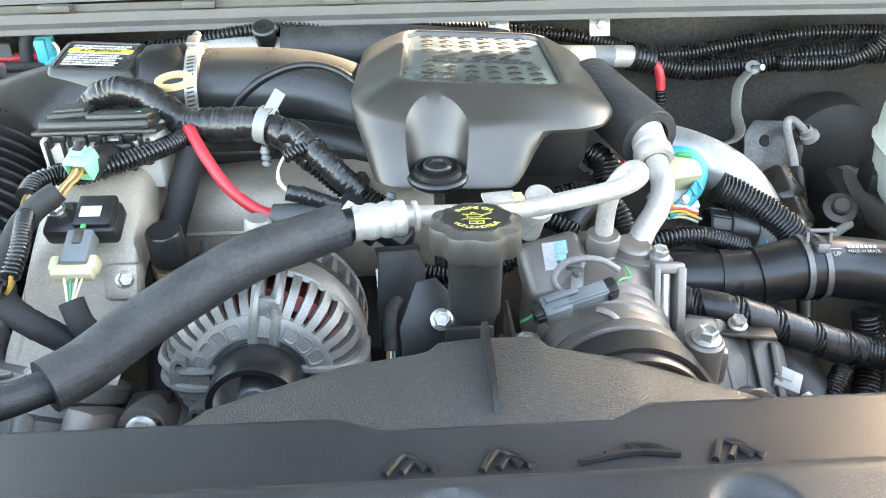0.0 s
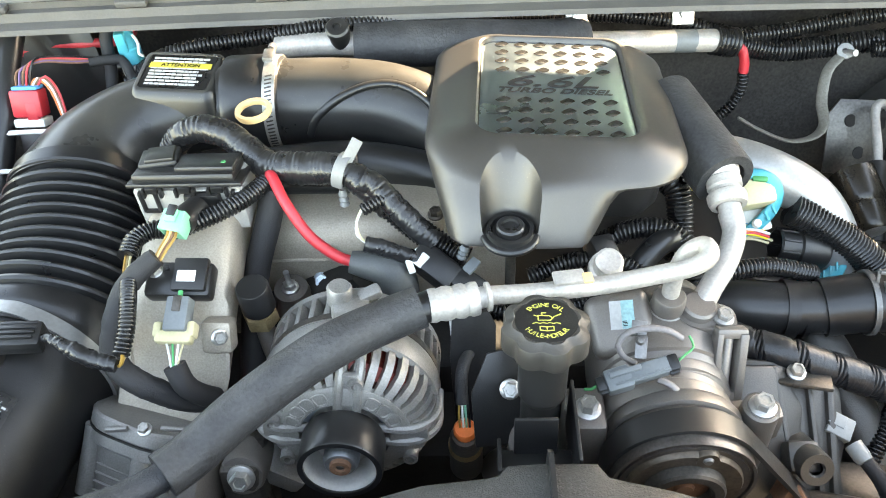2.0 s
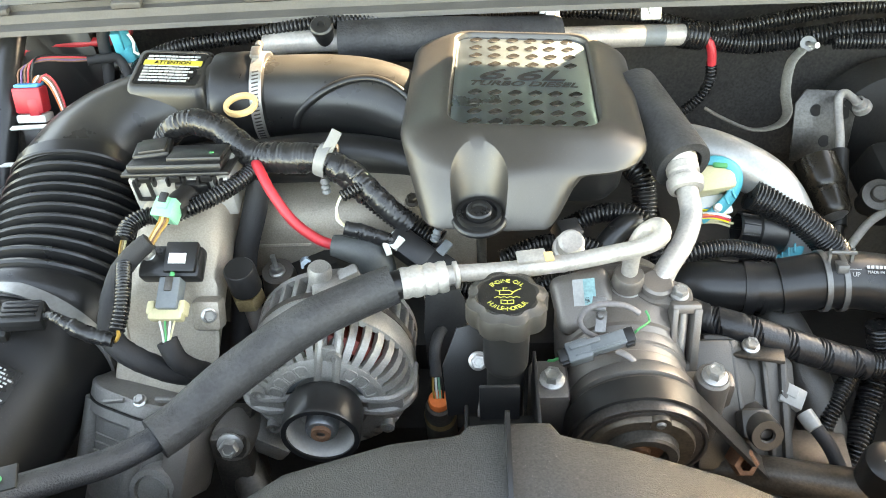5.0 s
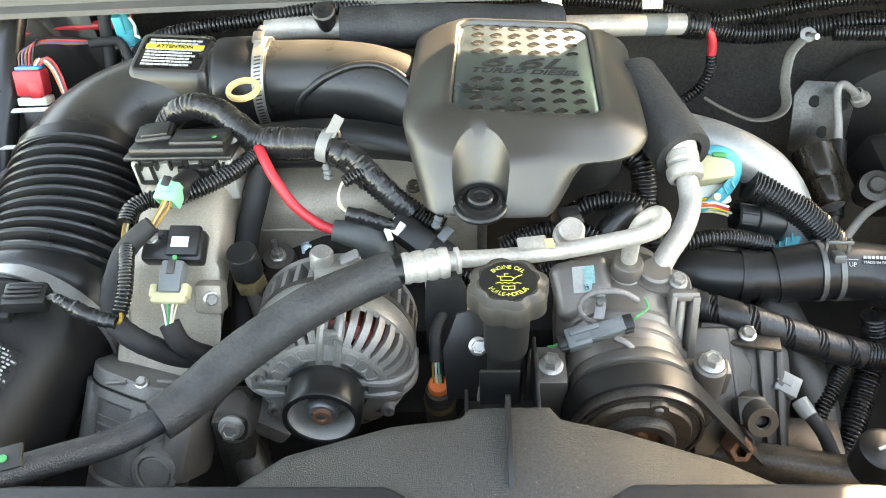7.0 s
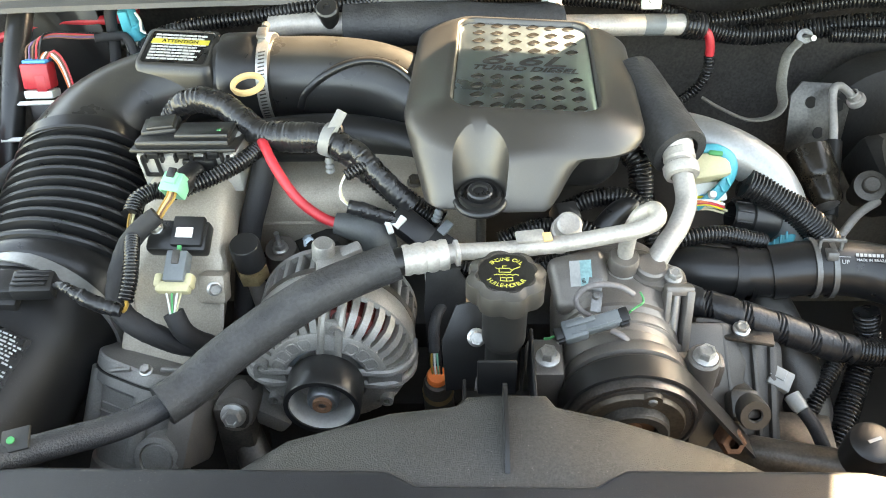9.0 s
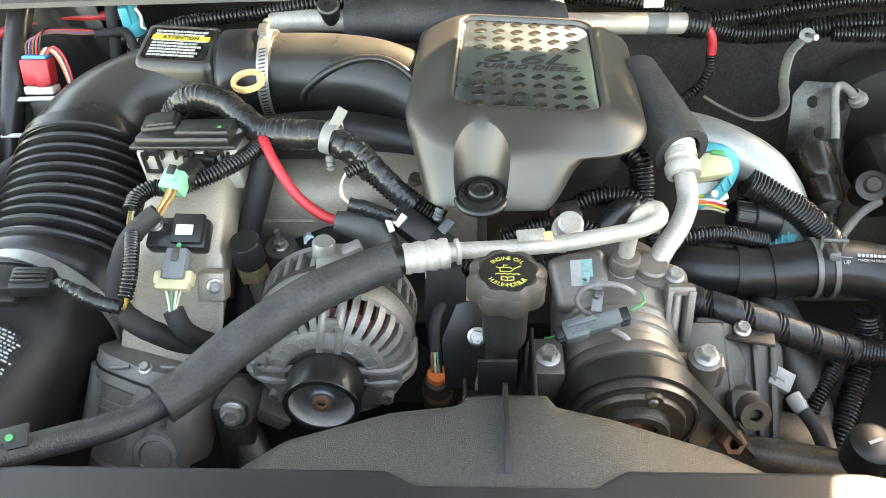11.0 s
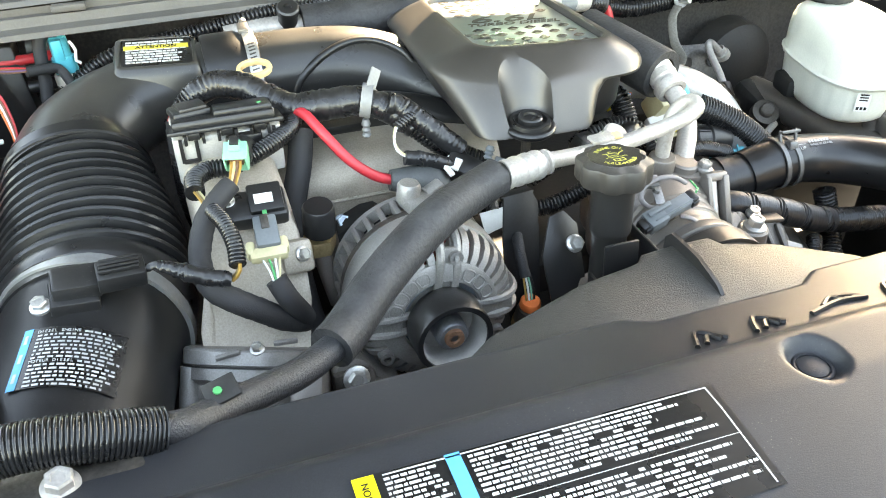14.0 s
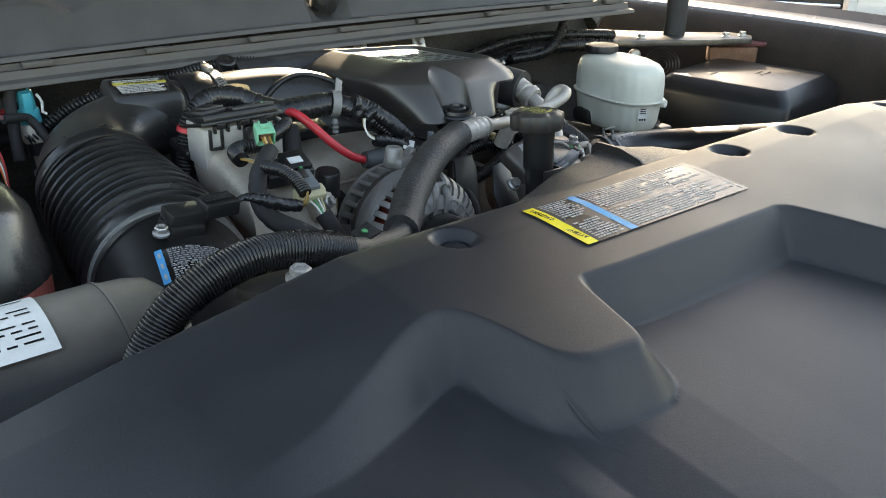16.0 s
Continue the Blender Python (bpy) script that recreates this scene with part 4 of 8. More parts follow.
part("flange", loft([oval(0.108, 0.098, 0.040, 0.0), oval(0.112, 0.102, 0.042, 0.002), oval(0.112, 0.102, 0.042, 0.013), oval(0.108, 0.098, 0.040, 0.015)]), ALLOY, manifold, "grey alloy flange")
part("throttle_body", loft([oval(0.110, 0.100, 0.040, 0.0155), oval(0.110, 0.100, 0.040, 0.026), oval(0.100, 0.088, 0.036, 0.031), oval(0.092, 0.082, 0.036, 0.07), oval(0.088, 0.080, 0.036, 0.105), oval(0.094, 0.086, 0.040, 0.108), oval(0.094, 0.086, 0.040, 0.13)]), ALLOY, manifold, "grey alloy throttle body")
for k in range(4):
    part("ridge", sweep([Matrix.Translation(FC) @ FY @ Vector((x, 0.0425, 0.046 + 0.008 * k)) for x in (-0.026, -0.008, 0.010)], 0.0014, 6), ALLOY, manifold)
part("column", sweep([Matrix.Translation(FC) @ FY @ Vector((0.018, 0.042, 0.016)), Matrix.Translation(FC) @ FY @ Vector((0.018, 0.040, 0.09))], 0.0085, 14), ALLOY, manifold)
part("column", sweep([Matrix.Translation(FC) @ FY @ Vector((-0.040, 0.036, 0.016)), Matrix.Translation(FC) @ FY @ Vector((-0.040, 0.034, 0.08))], 0.0085, 14), ALLOY, manifold)
part("housing_cap", lathe([(0, 0.004), (0.014, 0.004), (0.016, 0.002), (0.017, 0.005), (0.022, 0.004), (0.0225, -0.02), (0, -0.02)], Matrix.Translation(FC) @ FY @ Vector((0.046, 0.040, 0.078)), FY.to_3x3() @ Vector((0.25, 1, 0.1)), 28), ALLOY, manifold)
part("housing_arm", block((0.03, 0.05, 0.07), Matrix.Translation(FC) @ FY @ pose(0.060, 0.015, 0.05), 0.008), CASTDIRTY, manifold)
part("gasket_line", loft([oval(0.1125, 0.1025, 0.042, 0.0146), oval(0.1125, 0.1025, 0.042, 0.0162)]), DEEP, manifold)
part("ear", block((0.028, 0.022, 0.03), pose(-0.218, 0.60, 1.082, -30, 0, 0), 0.005), CAST, manifold)
bolt((-0.214, 0.590, 1.090), (0.5, -0.7, 0.5), 0.010)
bolt((-0.270, 0.522, 1.052), (0.0, -0.2, 1.0), 0.0085)
for dx in (-1, 1):
    part("stud_slot", block((0.020, 0.004, 0.004), pose(-0.270 + dx * 0.024, 0.522, 1.053, 0, dx * 6, 0), 0.001), ALLOY, manifold)

bridge = thing("intake_manifold", (-0.1, 0.77, 0.98), "pale cast-aluminium intake manifold runner", "intake manifold")
part("runner", loft([[Vector((x, 0.775 + 0.05 * s * math.copysign(abs(math.cos(a)) ** 0.6, math.cos(a)), z + 0.056 * s * math.copysign(abs(math.sin(a)) ** 0.6, math.sin(a)) - 0.25 * 0.05 * math.cos(a) * -1)) for a in (2 * math.pi * k / 28 for k in range(28))]
                     for x, s, z in ((-0.235, 0.9, 1.040), (-0.225, 1.0, 1.040), (-0.12, 1.0, 1.042), (-0.04, 0.98, 1.045), (0.03, 0.9, 1.04), (0.04, 0.8, 1.04))]), CAST, bridge)
part("parting_line", sweep([(-0.225, 0.727, 1.052), (-0.10, 0.726, 1.053), (0.0, 0.728, 1.055)], 0.0022, 6), CAST, bridge)
for dx, w in ((-0.136, "69"), (-0.083, "16V")):
    lettering(w, 0.02, pose(dx, 0.7245, 1.062, 78, 0, 0) @ pose(0, 0, 0, 0, 0, 90), CAST, bridge, name="cast_mark")
part("lug", lathe([(0.0, 0.014), (0.017, 0.014), (0.019, 0.0), (0.022, -0.02)], (-0.179, 0.706, 1.022), (0, -0.2, 1), 24), CASTDIRTY, bridge)
part("lug_web", block((0.03, 0.05, 0.02), pose(-0.175, 0.725, 1.012), 0.006), CASTDIRTY, bridge)
bolt((-0.179, 0.702, 1.037), (0.0, -0.15, 1.0), 0.012)
part("stud", sweep([(-0.179, 0.702, 1.04), (-0.179, 0.699, 1.062)], 0.003, 8), STEEL, bridge)
bolt((-0.150, 0.722, 1.028), (0.0, -0.8, 0.6), 0.013, material("blue_zinc_steel", (0.42, 0.5, 0.55), 0.3, 0.8, 0.15, 90, 0.1, 500), "blue-tinted zinc-plated hexagonal bolt", turn=0.1)
part("pillar", sweep([(-0.03, 0.745, 1.04), (-0.031, 0.742, 1.095)], 0.0095, 14), CAST, bridge)
bolt((-0.031, 0.742, 1.096), (0, -0.1, 1), 0.011, DARKSTEEL, "dark hexagonal bolt on the manifold")

# black shield behind the harness
shield = thing("harness_trough", (-0.12, 0.82, 1.07), "smooth black plastic harness trough", "harness trough")
part("trough", sweep([(-0.30, 0.80, 1.098), (-0.22, 0.805, 1.104), (-0.13, 0.812, 1.110), (-0.05, 0.805, 1.104), (0.02, 0.79, 1.085)], [0.022, 0.026, 0.024, 0.022, 0.02], 16), PLASTIC, shield)
part("tray", block((0.20, 0.05, 0.012), pose(-0.21, 0.775, 1.125, 8, 0, 0), 0.004), PLASTIC, shield)

# ---- injection control box ----
box = thing("control_box", (-0.255, 0.72, 1.14), "clipped black plastic connector box on a grey base", "control box")
part("base", block((0.100, 0.05, 0.05), pose(-0.254, 0.730, 1.139, 4, 0, 0), 0.003), material("grey_alloy_case", (0.40, 0.385, 0.36), 0.55, 0.2, 0.12, 40, 0.25, 500), box, "grey alloy base")
part("rim", block((0.106, 0.056, 0.004), pose(-0.254, 0.728, 1.1630, -13, 0, 0), 0.001), PLASTIC, box)
lid = part("lid", block((0.094, 0.050, 0.009), pose(-0.255, 0.729, 1.1685, -13, 0, 0), 0.003), PLASTIC, box)
part("lid_step", block((0.054, 0.034, 0.006), pose(-0.236, 0.728, 1.1750, -13, 0, 0), 0.002), PLASTIC, box)
part("lid_tower", block((0.036, 0.034, 0.008), pose(-0.284, 0.738, 1.1735, -10, 0, 10), 0.003), PLASTIC, box)
part("lid_flap", block((0.026, 0.028, 0.004), pose(-0.282, 0.737, 1.1790, -9, 0, 10), 0.0015), DUSTY, box, "dark grey locking flap")
for dx in (-0.03, 0.0, 0.03):
    c = block((0.011, 0.007, 0.007), pose(-0.254 + dx, 0.7015, 1.1655, 4, 0, 0), 0.001)
    block((0.003, 0.006, 0.009), pose(-0.254 + dx - 0.008, 0.7005, 1.1620, 4, 0, 0), 0.0006, c)
    block((0.003, 0.006, 0.009), pose(-0.254 + dx + 0.008, 0.7005, 1.1620, 4, 0, 0), 0.0006, c)
    part("latch", c, PLASTIC, box)
for dx, w in ((-0.036, 0.014), (0.036, 0.014)):
    c = bmesh.new()
    for sx in (-1, 1):
        block((0.0035, 0.005, 0.024), pose(-0.254 + dx + sx * w / 2, 0.7035, 1.150, 4, 0, 0), 0.0008, c)
    block((w, 0.004, 0.0035), pose(-0.254 + dx, 0.7035, 1.139, 4, 0, 0), 0.0008, c)
    part("side_clip", c, PLASTIC, box)
part("sleeve_mount", block((0.034, 0.010, 0.030), pose(-0.240, 0.702, 1.146, 4, 0, 0), 0.004), PLASTIC, box)
part("paint_dot", lathe([(0, 0.0008), (0.0022, 0.0006), (0.0024, 0)], (-0.220, 0.722, 1.1797), (0, 0.2, 1), 12), DOT, box, "green paint dot")

# green plug in front of the box
gp = thing("green_connector", (-0.253, 0.66, 1.16), "mint-green plastic wiring connector with coloured wires", "connector")
part("sleeve", lathe([(0.0, 0.0), (0.0125, 0.0), (0.0125, 0.03), (0.0, 0.03)], (-0.243, 0.692, 1.150), (-0.25, -0.9, 0.2), 24), PLASTIC, gp)
GM = pose(-0.252, 0.659, 1.160, 24, 0, -14)
gb = block((0.021, 0.020, 0.019), Matrix(), 0.0016)
gb.faces.ensure_lookup_table()
front = min(gb.faces, key=lambda f: f.calc_center_median().y)
bmesh.ops.inset_individual(gb, faces=[front], thickness=0.0022)
bmesh.ops.translate(gb, verts=front.verts[:], vec=(0, 0.010, 0))
bmesh.ops.transform(gb, matrix=GM, verts=gb.verts[:])
part("shell", gb, GREEN, gp)
part("lock_tab", block((0.011, 0.012, 0.004), GM @ pose(0, 0.003, 0.0112), 0.0012), GREEN, gp)
part("latch", block((0.008, 0.010, 0.003), GM @ pose(0, 0.007, 0.0135), 0.0008), PLASTIC, gp, "black latch")
part("seal", block((0.0135, 0.010, 0.0115), GM @ pose(0, -0.002, 0), 0.002), RUST, gp, "orange-brown seal")
for k, (mt, dx) in enumerate(((OCHRE, -0.004), (AMBER, -0.0015), (RUST, 0.0015), (OCHRE, 0.004))):
    part("wire", sweep([GM @ Vector((dx, -0.006, 0.001)), GM @ Vector((dx, -0.013, 0.0)), (-0.259 + dx * 0.8, 0.634, 1.152), (-0.264 + dx * 0.6, 0.622, 1.146)], 0.0013, 8), mt, gp)

# pressure sensor with its plug
mp = thing("pressure_sensor", (-0.24, 0.62, 1.12), "black pressure sensor with a grey plug and cream lock", "sensor")
part("body", block((0.058, 0.032, 0.018), pose(-0.247, 0.624, 1.124, 24, 0, -2), 0.004), GLOSSY, mp)
part("raised_top", block((0.030, 0.030, 0.008), pose(-0.236, 0.622, 1.134, 24, 0, -2), 0.002), PLASTIC, mp)
part("white_tag", block((0.016, 0.010, 0.0008), pose(-0.238, 0.6175, 1.1375, 24, 0, -2), 0.0), WHITE, mp, "white printed tag")
bolt((-0.268, 0.628, 1.133), (0, -0.4, 0.92), 0.011)
pg = part("plug", block((0.020, 0.030, 0.016), pose(-0.242, 0.590, 1.118, 26, 0, -2), 0.002), GREY, mp, "grey plug")
part("lock", block((0.007, 0.014, 0.005), pose(-0.242, 0.594, 1.128, 26, 0, -2), 0.001), DARKSTEEL, pg)
part("lock_tab", block((0.004, 0.005, 0.003), pose(-0.240, 0.602, 1.132, 26, 0, -2), 0.0008), DOT, pg)
cr = block((0.032, 0.011, 0.012), pose(-0.244, 0.574, 1.108, 26, 0, -2), 0.003)
block((0.008, 0.014, 0.014), pose(-0.230, 0.580, 1.110, 26, 0, -2), 0.003, cr)
block((0.008, 0.014, 0.014), pose(-0.258, 0.580, 1.110, 26, 0, -2), 0.003, cr)
part("cream_lock", cr, CREAM, mp, "cream connector lock")
for dx, mt in ((-0.006, WHITE), (-0.001, DOT), (0.004, WHITE), (0.008, CREAM)):
    part("wire", sweep([(-0.244 + dx, 0.569, 1.106), (-0.243 + dx * 0.6, 0.560, 1.100), (-0.243 + dx * 0.3, 0.552, 1.092)], 0.001, 6), mt, mp)

# ---- alternator ----
def alternator(cx, y0, cz):
    t = thing("alternator", (cx, y0 + 0.07, cz - 0.07), "cast-aluminium alternator with finned housing and black pulley", "alternator")
    o = Vector((cx, y0, cz))
    back = Vector((0, 1, -0.08)).normalized()
    m = Matrix.Translation(o) @ axes(back)
    part("rear_housing", lathe([(0.0, 0.107), (0.055, 0.107), (0.064, 0.100), (0.067, 0.090), (0.068, 0.066), (0.0, 0.064)], o, back, 48), ALLOY, t)
    part("stator", lathe([(0.077, 0.066), (0.0785, 0.067), (0.0785, 0.074), (0.077, 0.075)], o, back, 48), DARKSTEEL, t)
    part("winding", lathe([(0.045, 0.022), (0.060, 0.018), (0.069, 0.026), (0.070, 0.06), (0.045, 0.06)], o, back, 48), COPPER, t, "red copper winding")
    part("fan", lathe([(0.020, 0.014), (0.046, 0.014), (0.047, 0.020), (0.020, 0.022)], o, back, 40), CASTDIRTY, t)
    part("front_hub", lathe([(0.012, 0.0), (0.026, 0.0), (0.029, 0.003), (0.031, 0.010), (0.031, 0.02), (0.020, 0.022)], o, back, 40), ALLOY, t)
    part("front_rim", lathe([(0.0745, 0.040), (0.0785, 0.042), (0.0795, 0.046), (0.0800, 0.062), (0.0785, 0.066), (0.072, 0.066), (0.072, 0.042)], o, back, 48), ALLOY, t)
    part("face_ring", lathe([(0.0375, 0.0065), (0.0390, 0.0045), (0.0530, 0.0065), (0.0560, 0.0085), (0.0565, 0.013), (0.0375, 0.014), (0.0375, 0.0065)], o, back, 48), ALLOY, t)
    # the blue-grey colour stands for the shade inside this recess
    part("recess", lathe([(0.0300, 0.014), (0.0380, 0.013)], o, back, 48), material("blue_grey_recess_shade", (0.20, 0.23, 0.245), 0.5, 0.4, 0.15, 60, 0.1, 400), t, "recess with blue-grey shade in its colour")
    for a in (22, 38, 54, 70, 124, 140, 156):
        q = m @ pose(0, 0, 0, 0, 0, a)
        part("pocket_rim", sweep([q @ Vector(v) for v in ((0.0415, -0.0042, 0.0048), (0.0510, -0.0052, 0.0060), (0.0510, 0.0052, 0.0060), (0.0415, 0.0042, 0.0048), (0.0415, -0.0030, 0.0048))], 0.0009, 6, 0.002), ALLOY, t)
    # one fin, turned round the axis
    prof = [(0.054, 0.0085), (0.064, 0.012), (0.0725, 0.020), (0.0765, 0.030), (0.077, 0.046), (0.071, 0.046), (0.070, 0.033), (0.066, 0.024), (0.060, 0.018), (0.053, 0.015)]
    b = bmesh.new()
    lo = [b.verts.new((r, -0.0034, h)) for r, h in prof]
    hi = [b.verts.new((r, 0.0034, h)) for r, h in prof]
    b.faces.new(lo[::-1])
    b.faces.new(hi)
    for i in range(len(prof)):
        j = (i + 1) % len(prof)
        b.faces.new((lo[i], lo[j], hi[j], hi[i]))
    fin = part("fin", b, ALLOY)
    first = True
    for k in range(36):
        ob = fin if first else new("fin", fin.data)
        first = False
        ob.parent = t
        ob.matrix_parent_inverse = t.matrix_basis.inverted()
        ob.matrix_basis = m @ pose(0, 0, 0, 0, 0, 10 * k + 4)
    rear = part("rear_fin", block((0.014, 0.0060, 0.030), pose(0.0715, 0, 0.089), 0.0015), ALLOY)
    part("rear_rim", lathe([(0.066, 0.100), (0.0785, 0.098), (0.079, 0.104), (0.074, 0.110), (0.066, 0.110)], o, back, 48), ALLOY, t)
    for k in range(32):
        ob = rear if k == 0 else new("rear_fin", rear.data)
        ob.parent = t
        ob.matrix_parent_inverse = t.matrix_basis.inverted()
        ob.matrix_basis = m @ pose(0, 0, 0, 0, 0, 11.25 * k)
    # four double spokes from hub to rim
    for a in (99, 182, 272, 2):
        s = bmesh.new()
        for dx in (-0.008, 0.008):
            sweep([m @ pose(0, 0, 0, 0, 0, a) @ Vector((0.028, dx, 0.008)), m @ pose(0, 0, 0, 0, 0, a) @ Vector((0.052, dx, 0.006)), m @ pose(0, 0, 0, 0, 0, a) @ Vector((0.068, dx, 0.012)), m @ pose(0, 0, 0, 0, 0, a) @ Vector((0.078, dx, 0.026)), m @ pose(0, 0, 0, 0, 0, a) @ Vector((0.079, dx, 0.05))], 0.004, 8, bm=s)
        block((0.045, 0.014, 0.006), m @ pose(0, 0, 0, 0, 0, a) @ pose(0.048, 0, 0.011), 0.002, s)
        part("spoke", s, ALLOY, t)
    for a in (14, 104, 210, 330):
        p = m @ pose(0, 0, 0, 0, 0, a) @ Vector((0.062, 0, 0.010))
        part("screw_post", lathe([(0.0035, -0.002), (0.0035, -0.006), (0.0065, -0.006), (0.007, 0.004), (0.007, 0.02)], p, back, 16), ALLOY, t)
    # mounting ears
    part("lower_ear", block((0.05, 0.05, 0.022), pose(cx - 0.066, y0 + 0.02, cz - 0.055, 0, 40, 0), 0.006), ALLOY, t)
    ear = block((0.034, 0.034, 0.014), pose(cx + 0.006, y0 + 0.085, cz + 0.076, -6, 4, 8), 0.005)
    lathe([(0.0, 0.018), (0.009, 0.018), (0.011, 0.015), (0.011, 0.0)], (cx - 0.004, y0 + 0.088, cz + 0.078), (0.1, 0, 1), 20, ear)
    block((0.020, 0.012, 0.010), pose(cx + 0.022, y0 + 0.092, cz + 0.082, 10, -14, 20), 0.003, ear)
    part("top_ear", ear, ALLOY, t)
    # pulley on the front
    p = o - back * 0.031
    part("pulley", lathe([(0.0295, 0.003), (0.0300, 0.0), (0.0345, 0.0), (0.0355, 0.002), (0.0355, 0.031), (0.034, 0.035), (0.012, 0.035)], p, back, 48), RUBBER, t, "black pulley")
    part("pulley_dish", lathe([(0.0296, 0.0020), (0.0285, 0.0035), (0.0272, 0.010), (0.0266, 0.030), (0.0, 0.031)], p, back, 40), material("pale_pulley_paint", (0.39, 0.375, 0.35), 0.55, 0.2, 0.1, 60, 0.1, 400), t, "grey dished pulley face")
    part("pulley_hub", lathe([(0.0, 0.006), (0.008, 0.006), (0.0125, 0.0055), (0.0145, 0.008), (0.0150, 0.012), (0.0150, 0.031), (0.0, 0.031)], p, back, 32), material("blue_grey_steel", (0.19, 0.20, 0.21), 0.4, 0.6, 0.2, 90, 0.1, 400), t, "blue-grey pulley hub")
    part("pulley_nut", lathe([(0.0035, 0.004), (0.0042, 0.002), (0.0085, 0.002), (0.0090, 0.004), (0.0090, 0.007), (0.0, 0.007)], p, back, 24), RUST, t, "rusty shaft nut")
    return t


alternator(-0.1050, 0.522, 1.0345)
brace = thing("alternator_bracket", (-0.19, 0.52, 0.96), "black cast bracket holding the alternator", "bracket")
part("arm", block((0.035, 0.05, 0.10), pose(-0.196, 0.52, 0.965, -8, 0, 0), 0.006), DARKSTEEL, brace)
part("boss", lathe([(0, 0.0), (0.018, 0.0), (0.020, -0.004), (0.020, -0.04), (0, -0.04)], (-0.194, 0.505, 1.008), (0, -0.9, 0.42), 28), CASTDIRTY, brace)
part("strut", sweep([(-0.196, 0.52, 0.97), (-0.17, 0.48, 0.93), (-0.12, 0.45, 0.90)], [0.016, 0.018, 0.02], 12), DARKSTEEL, brace)
bolt((-0.193, 0.502, 1.011), (0.05, -0.9, 0.42), 0.0155, name="bolt", label="large zinc-plated hexagonal bolt on the alternator bracket", flange=1.55)

# ---- air-conditioning compressor ----
TAGM = Matrix.Translation((0.136, 0.621, 1.0785)) @ pose(0, 0, 0, 33, -14, 3)  # the sloping wall that bears the label


def compressor(cx, cz):
    t = thing("compressor", (cx, 0.6, cz - 0.07), "grimy cast-aluminium air-conditioning compressor with black clutch pulley", "compressor")
    o = Vector((cx, 0.500, cz))
    back = Vector((0, 1, 0.03)).normalized()
    part("front_housing", lathe([(0.0, 0.040), (0.056, 0.040), (0.060, 0.043), (0.0605, 0.052), (0.058, 0.056), (0.056, 0.058), (0.0, 0.058)], o, back, 56), CASTDIRTY, t)
    part("body", lathe([(0.0, 0.055), (0.054, 0.055), (0.0545, 0.072), (0.0575, 0.075), (0.0575, 0.083), (0.0555, 0.086), (0.0555, 0.104), (0.0575, 0.107), (0.0575, 0.150), (0.056, 0.153), (0.056, 0.156), (0.0575, 0.159), (0.0575, 0.19), (0.05, 0.20), (0.0, 0.20)], o, back, 56), CASTDIRTY, t)
    rings = []
    for y, hw, top, n in ((0.553, 0.0585, 0.0585, 2.0), (0.562, 0.0600, 0.0600, 2.0), (0.565, 0.0600, 0.0600, 2.0), (0.5665, 0.0580, 0.0590, 2.0), (0.574, 0.0580, 0.0600, 2.1), (0.5755, 0.0605, 0.0625, 2.1), (0.583, 0.0610, 0.0645, 2.2), (0.5845, 0.0590, 0.0640, 2.3), (0.590, 0.0590, 0.0665, 2.4), (0.5915, 0.0610, 0.0695, 2.4), (0.600, 0.0615, 0.0720, 2.5), (0.612, 0.0620, 0.0750, 2.7), (0.630, 0.0620, 0.0765, 3.0), (0.660, 0.0600, 0.0740, 3.2), (0.668, 0.0560, 0.0690, 3.0)):
        ring = []
        for k in range(72):
            a = 2 * math.pi * k / 72
            c, q = math.cos(a), math.sin(a)
            h = top if q > 0 else 0.057
            ring.append(Vector((cx - 0.004 + hw * math.copysign(abs(c) ** (2 / n), c), y, cz + h * math.copysign(abs(q) ** (2 / n), q))))
        rings.append(ring)
    part("barrel", loft(rings), CASTDIRTY, t, sharp=28)
    part("tag_wall", block((0.058, 0.058, 0.060), TAGM @ pose(-0.003, -0.006, -0.0302), 0.011, segments=4), CASTDIRTY, t, sharp=30)
    part("port_block", block((0.094, 0.046, 0.040), pose(cx + 0.018, 0.634, cz + 0.052, 6, 8, -10), 0.015, segments=4), CASTDIRTY, t)
    lobes = []
    for k in range(40):
        a = 2 * math.pi * k / 40
        d = Vector((math.cos(a), math.sin(a)))
        ends = [(Vector((0.0, 0.0)), 0.0200), (Vector((0.0215, -0.0105)), 0.0118)]
        e, r = max(ends, key=lambda er: er[0].dot(d) + er[1])
        lobes.append(tuple(e + d * r))
    part("port_flange", prism(lobes, 0.0, 0.009, Matrix.Translation((0.2030, 0.630, 1.0675)) @ pose(0, 0, 0, 8, 4, 0), 0.002), CASTDIRTY, t)
    SM = Matrix.Translation((cx + 0.049, 0.592, cz + 0.045)) @ pose(0, 0, 0, -27, 5, 4)
    fr = block((0.028, 0.014, 0.010), SM @ pose(0, 0, 0.030), 0.003)
    block((0.028, 0.016, 0.014), SM @ pose(0, 0, -0.030), 0.003, fr)
    block((0.006, 0.016, 0.062), SM @ pose(-0.011, 0, 0), 0.002, fr)
    block((0.008, 0.018, 0.062), SM @ pose(0.010, 0, 0), 0.002, fr)
    block((0.024, 0.003, 0.062), SM @ pose(0, 0.008, 0), 0.001, fr)
    part("side_frame", fr, CASTDIRTY, t)
    part("through_bolt", sweep([SM @ Vector((-0.001, 0.001, -0.026)), SM @ Vector((-0.001, 0.001, 0.026))], 0.0045, 16), STEEL, t)
    part("left_foot", block((0.036, 0.046, 0.09), pose(cx - 0.078, 0.556, cz - 0.012), 0.006), CASTDIRTY, t)
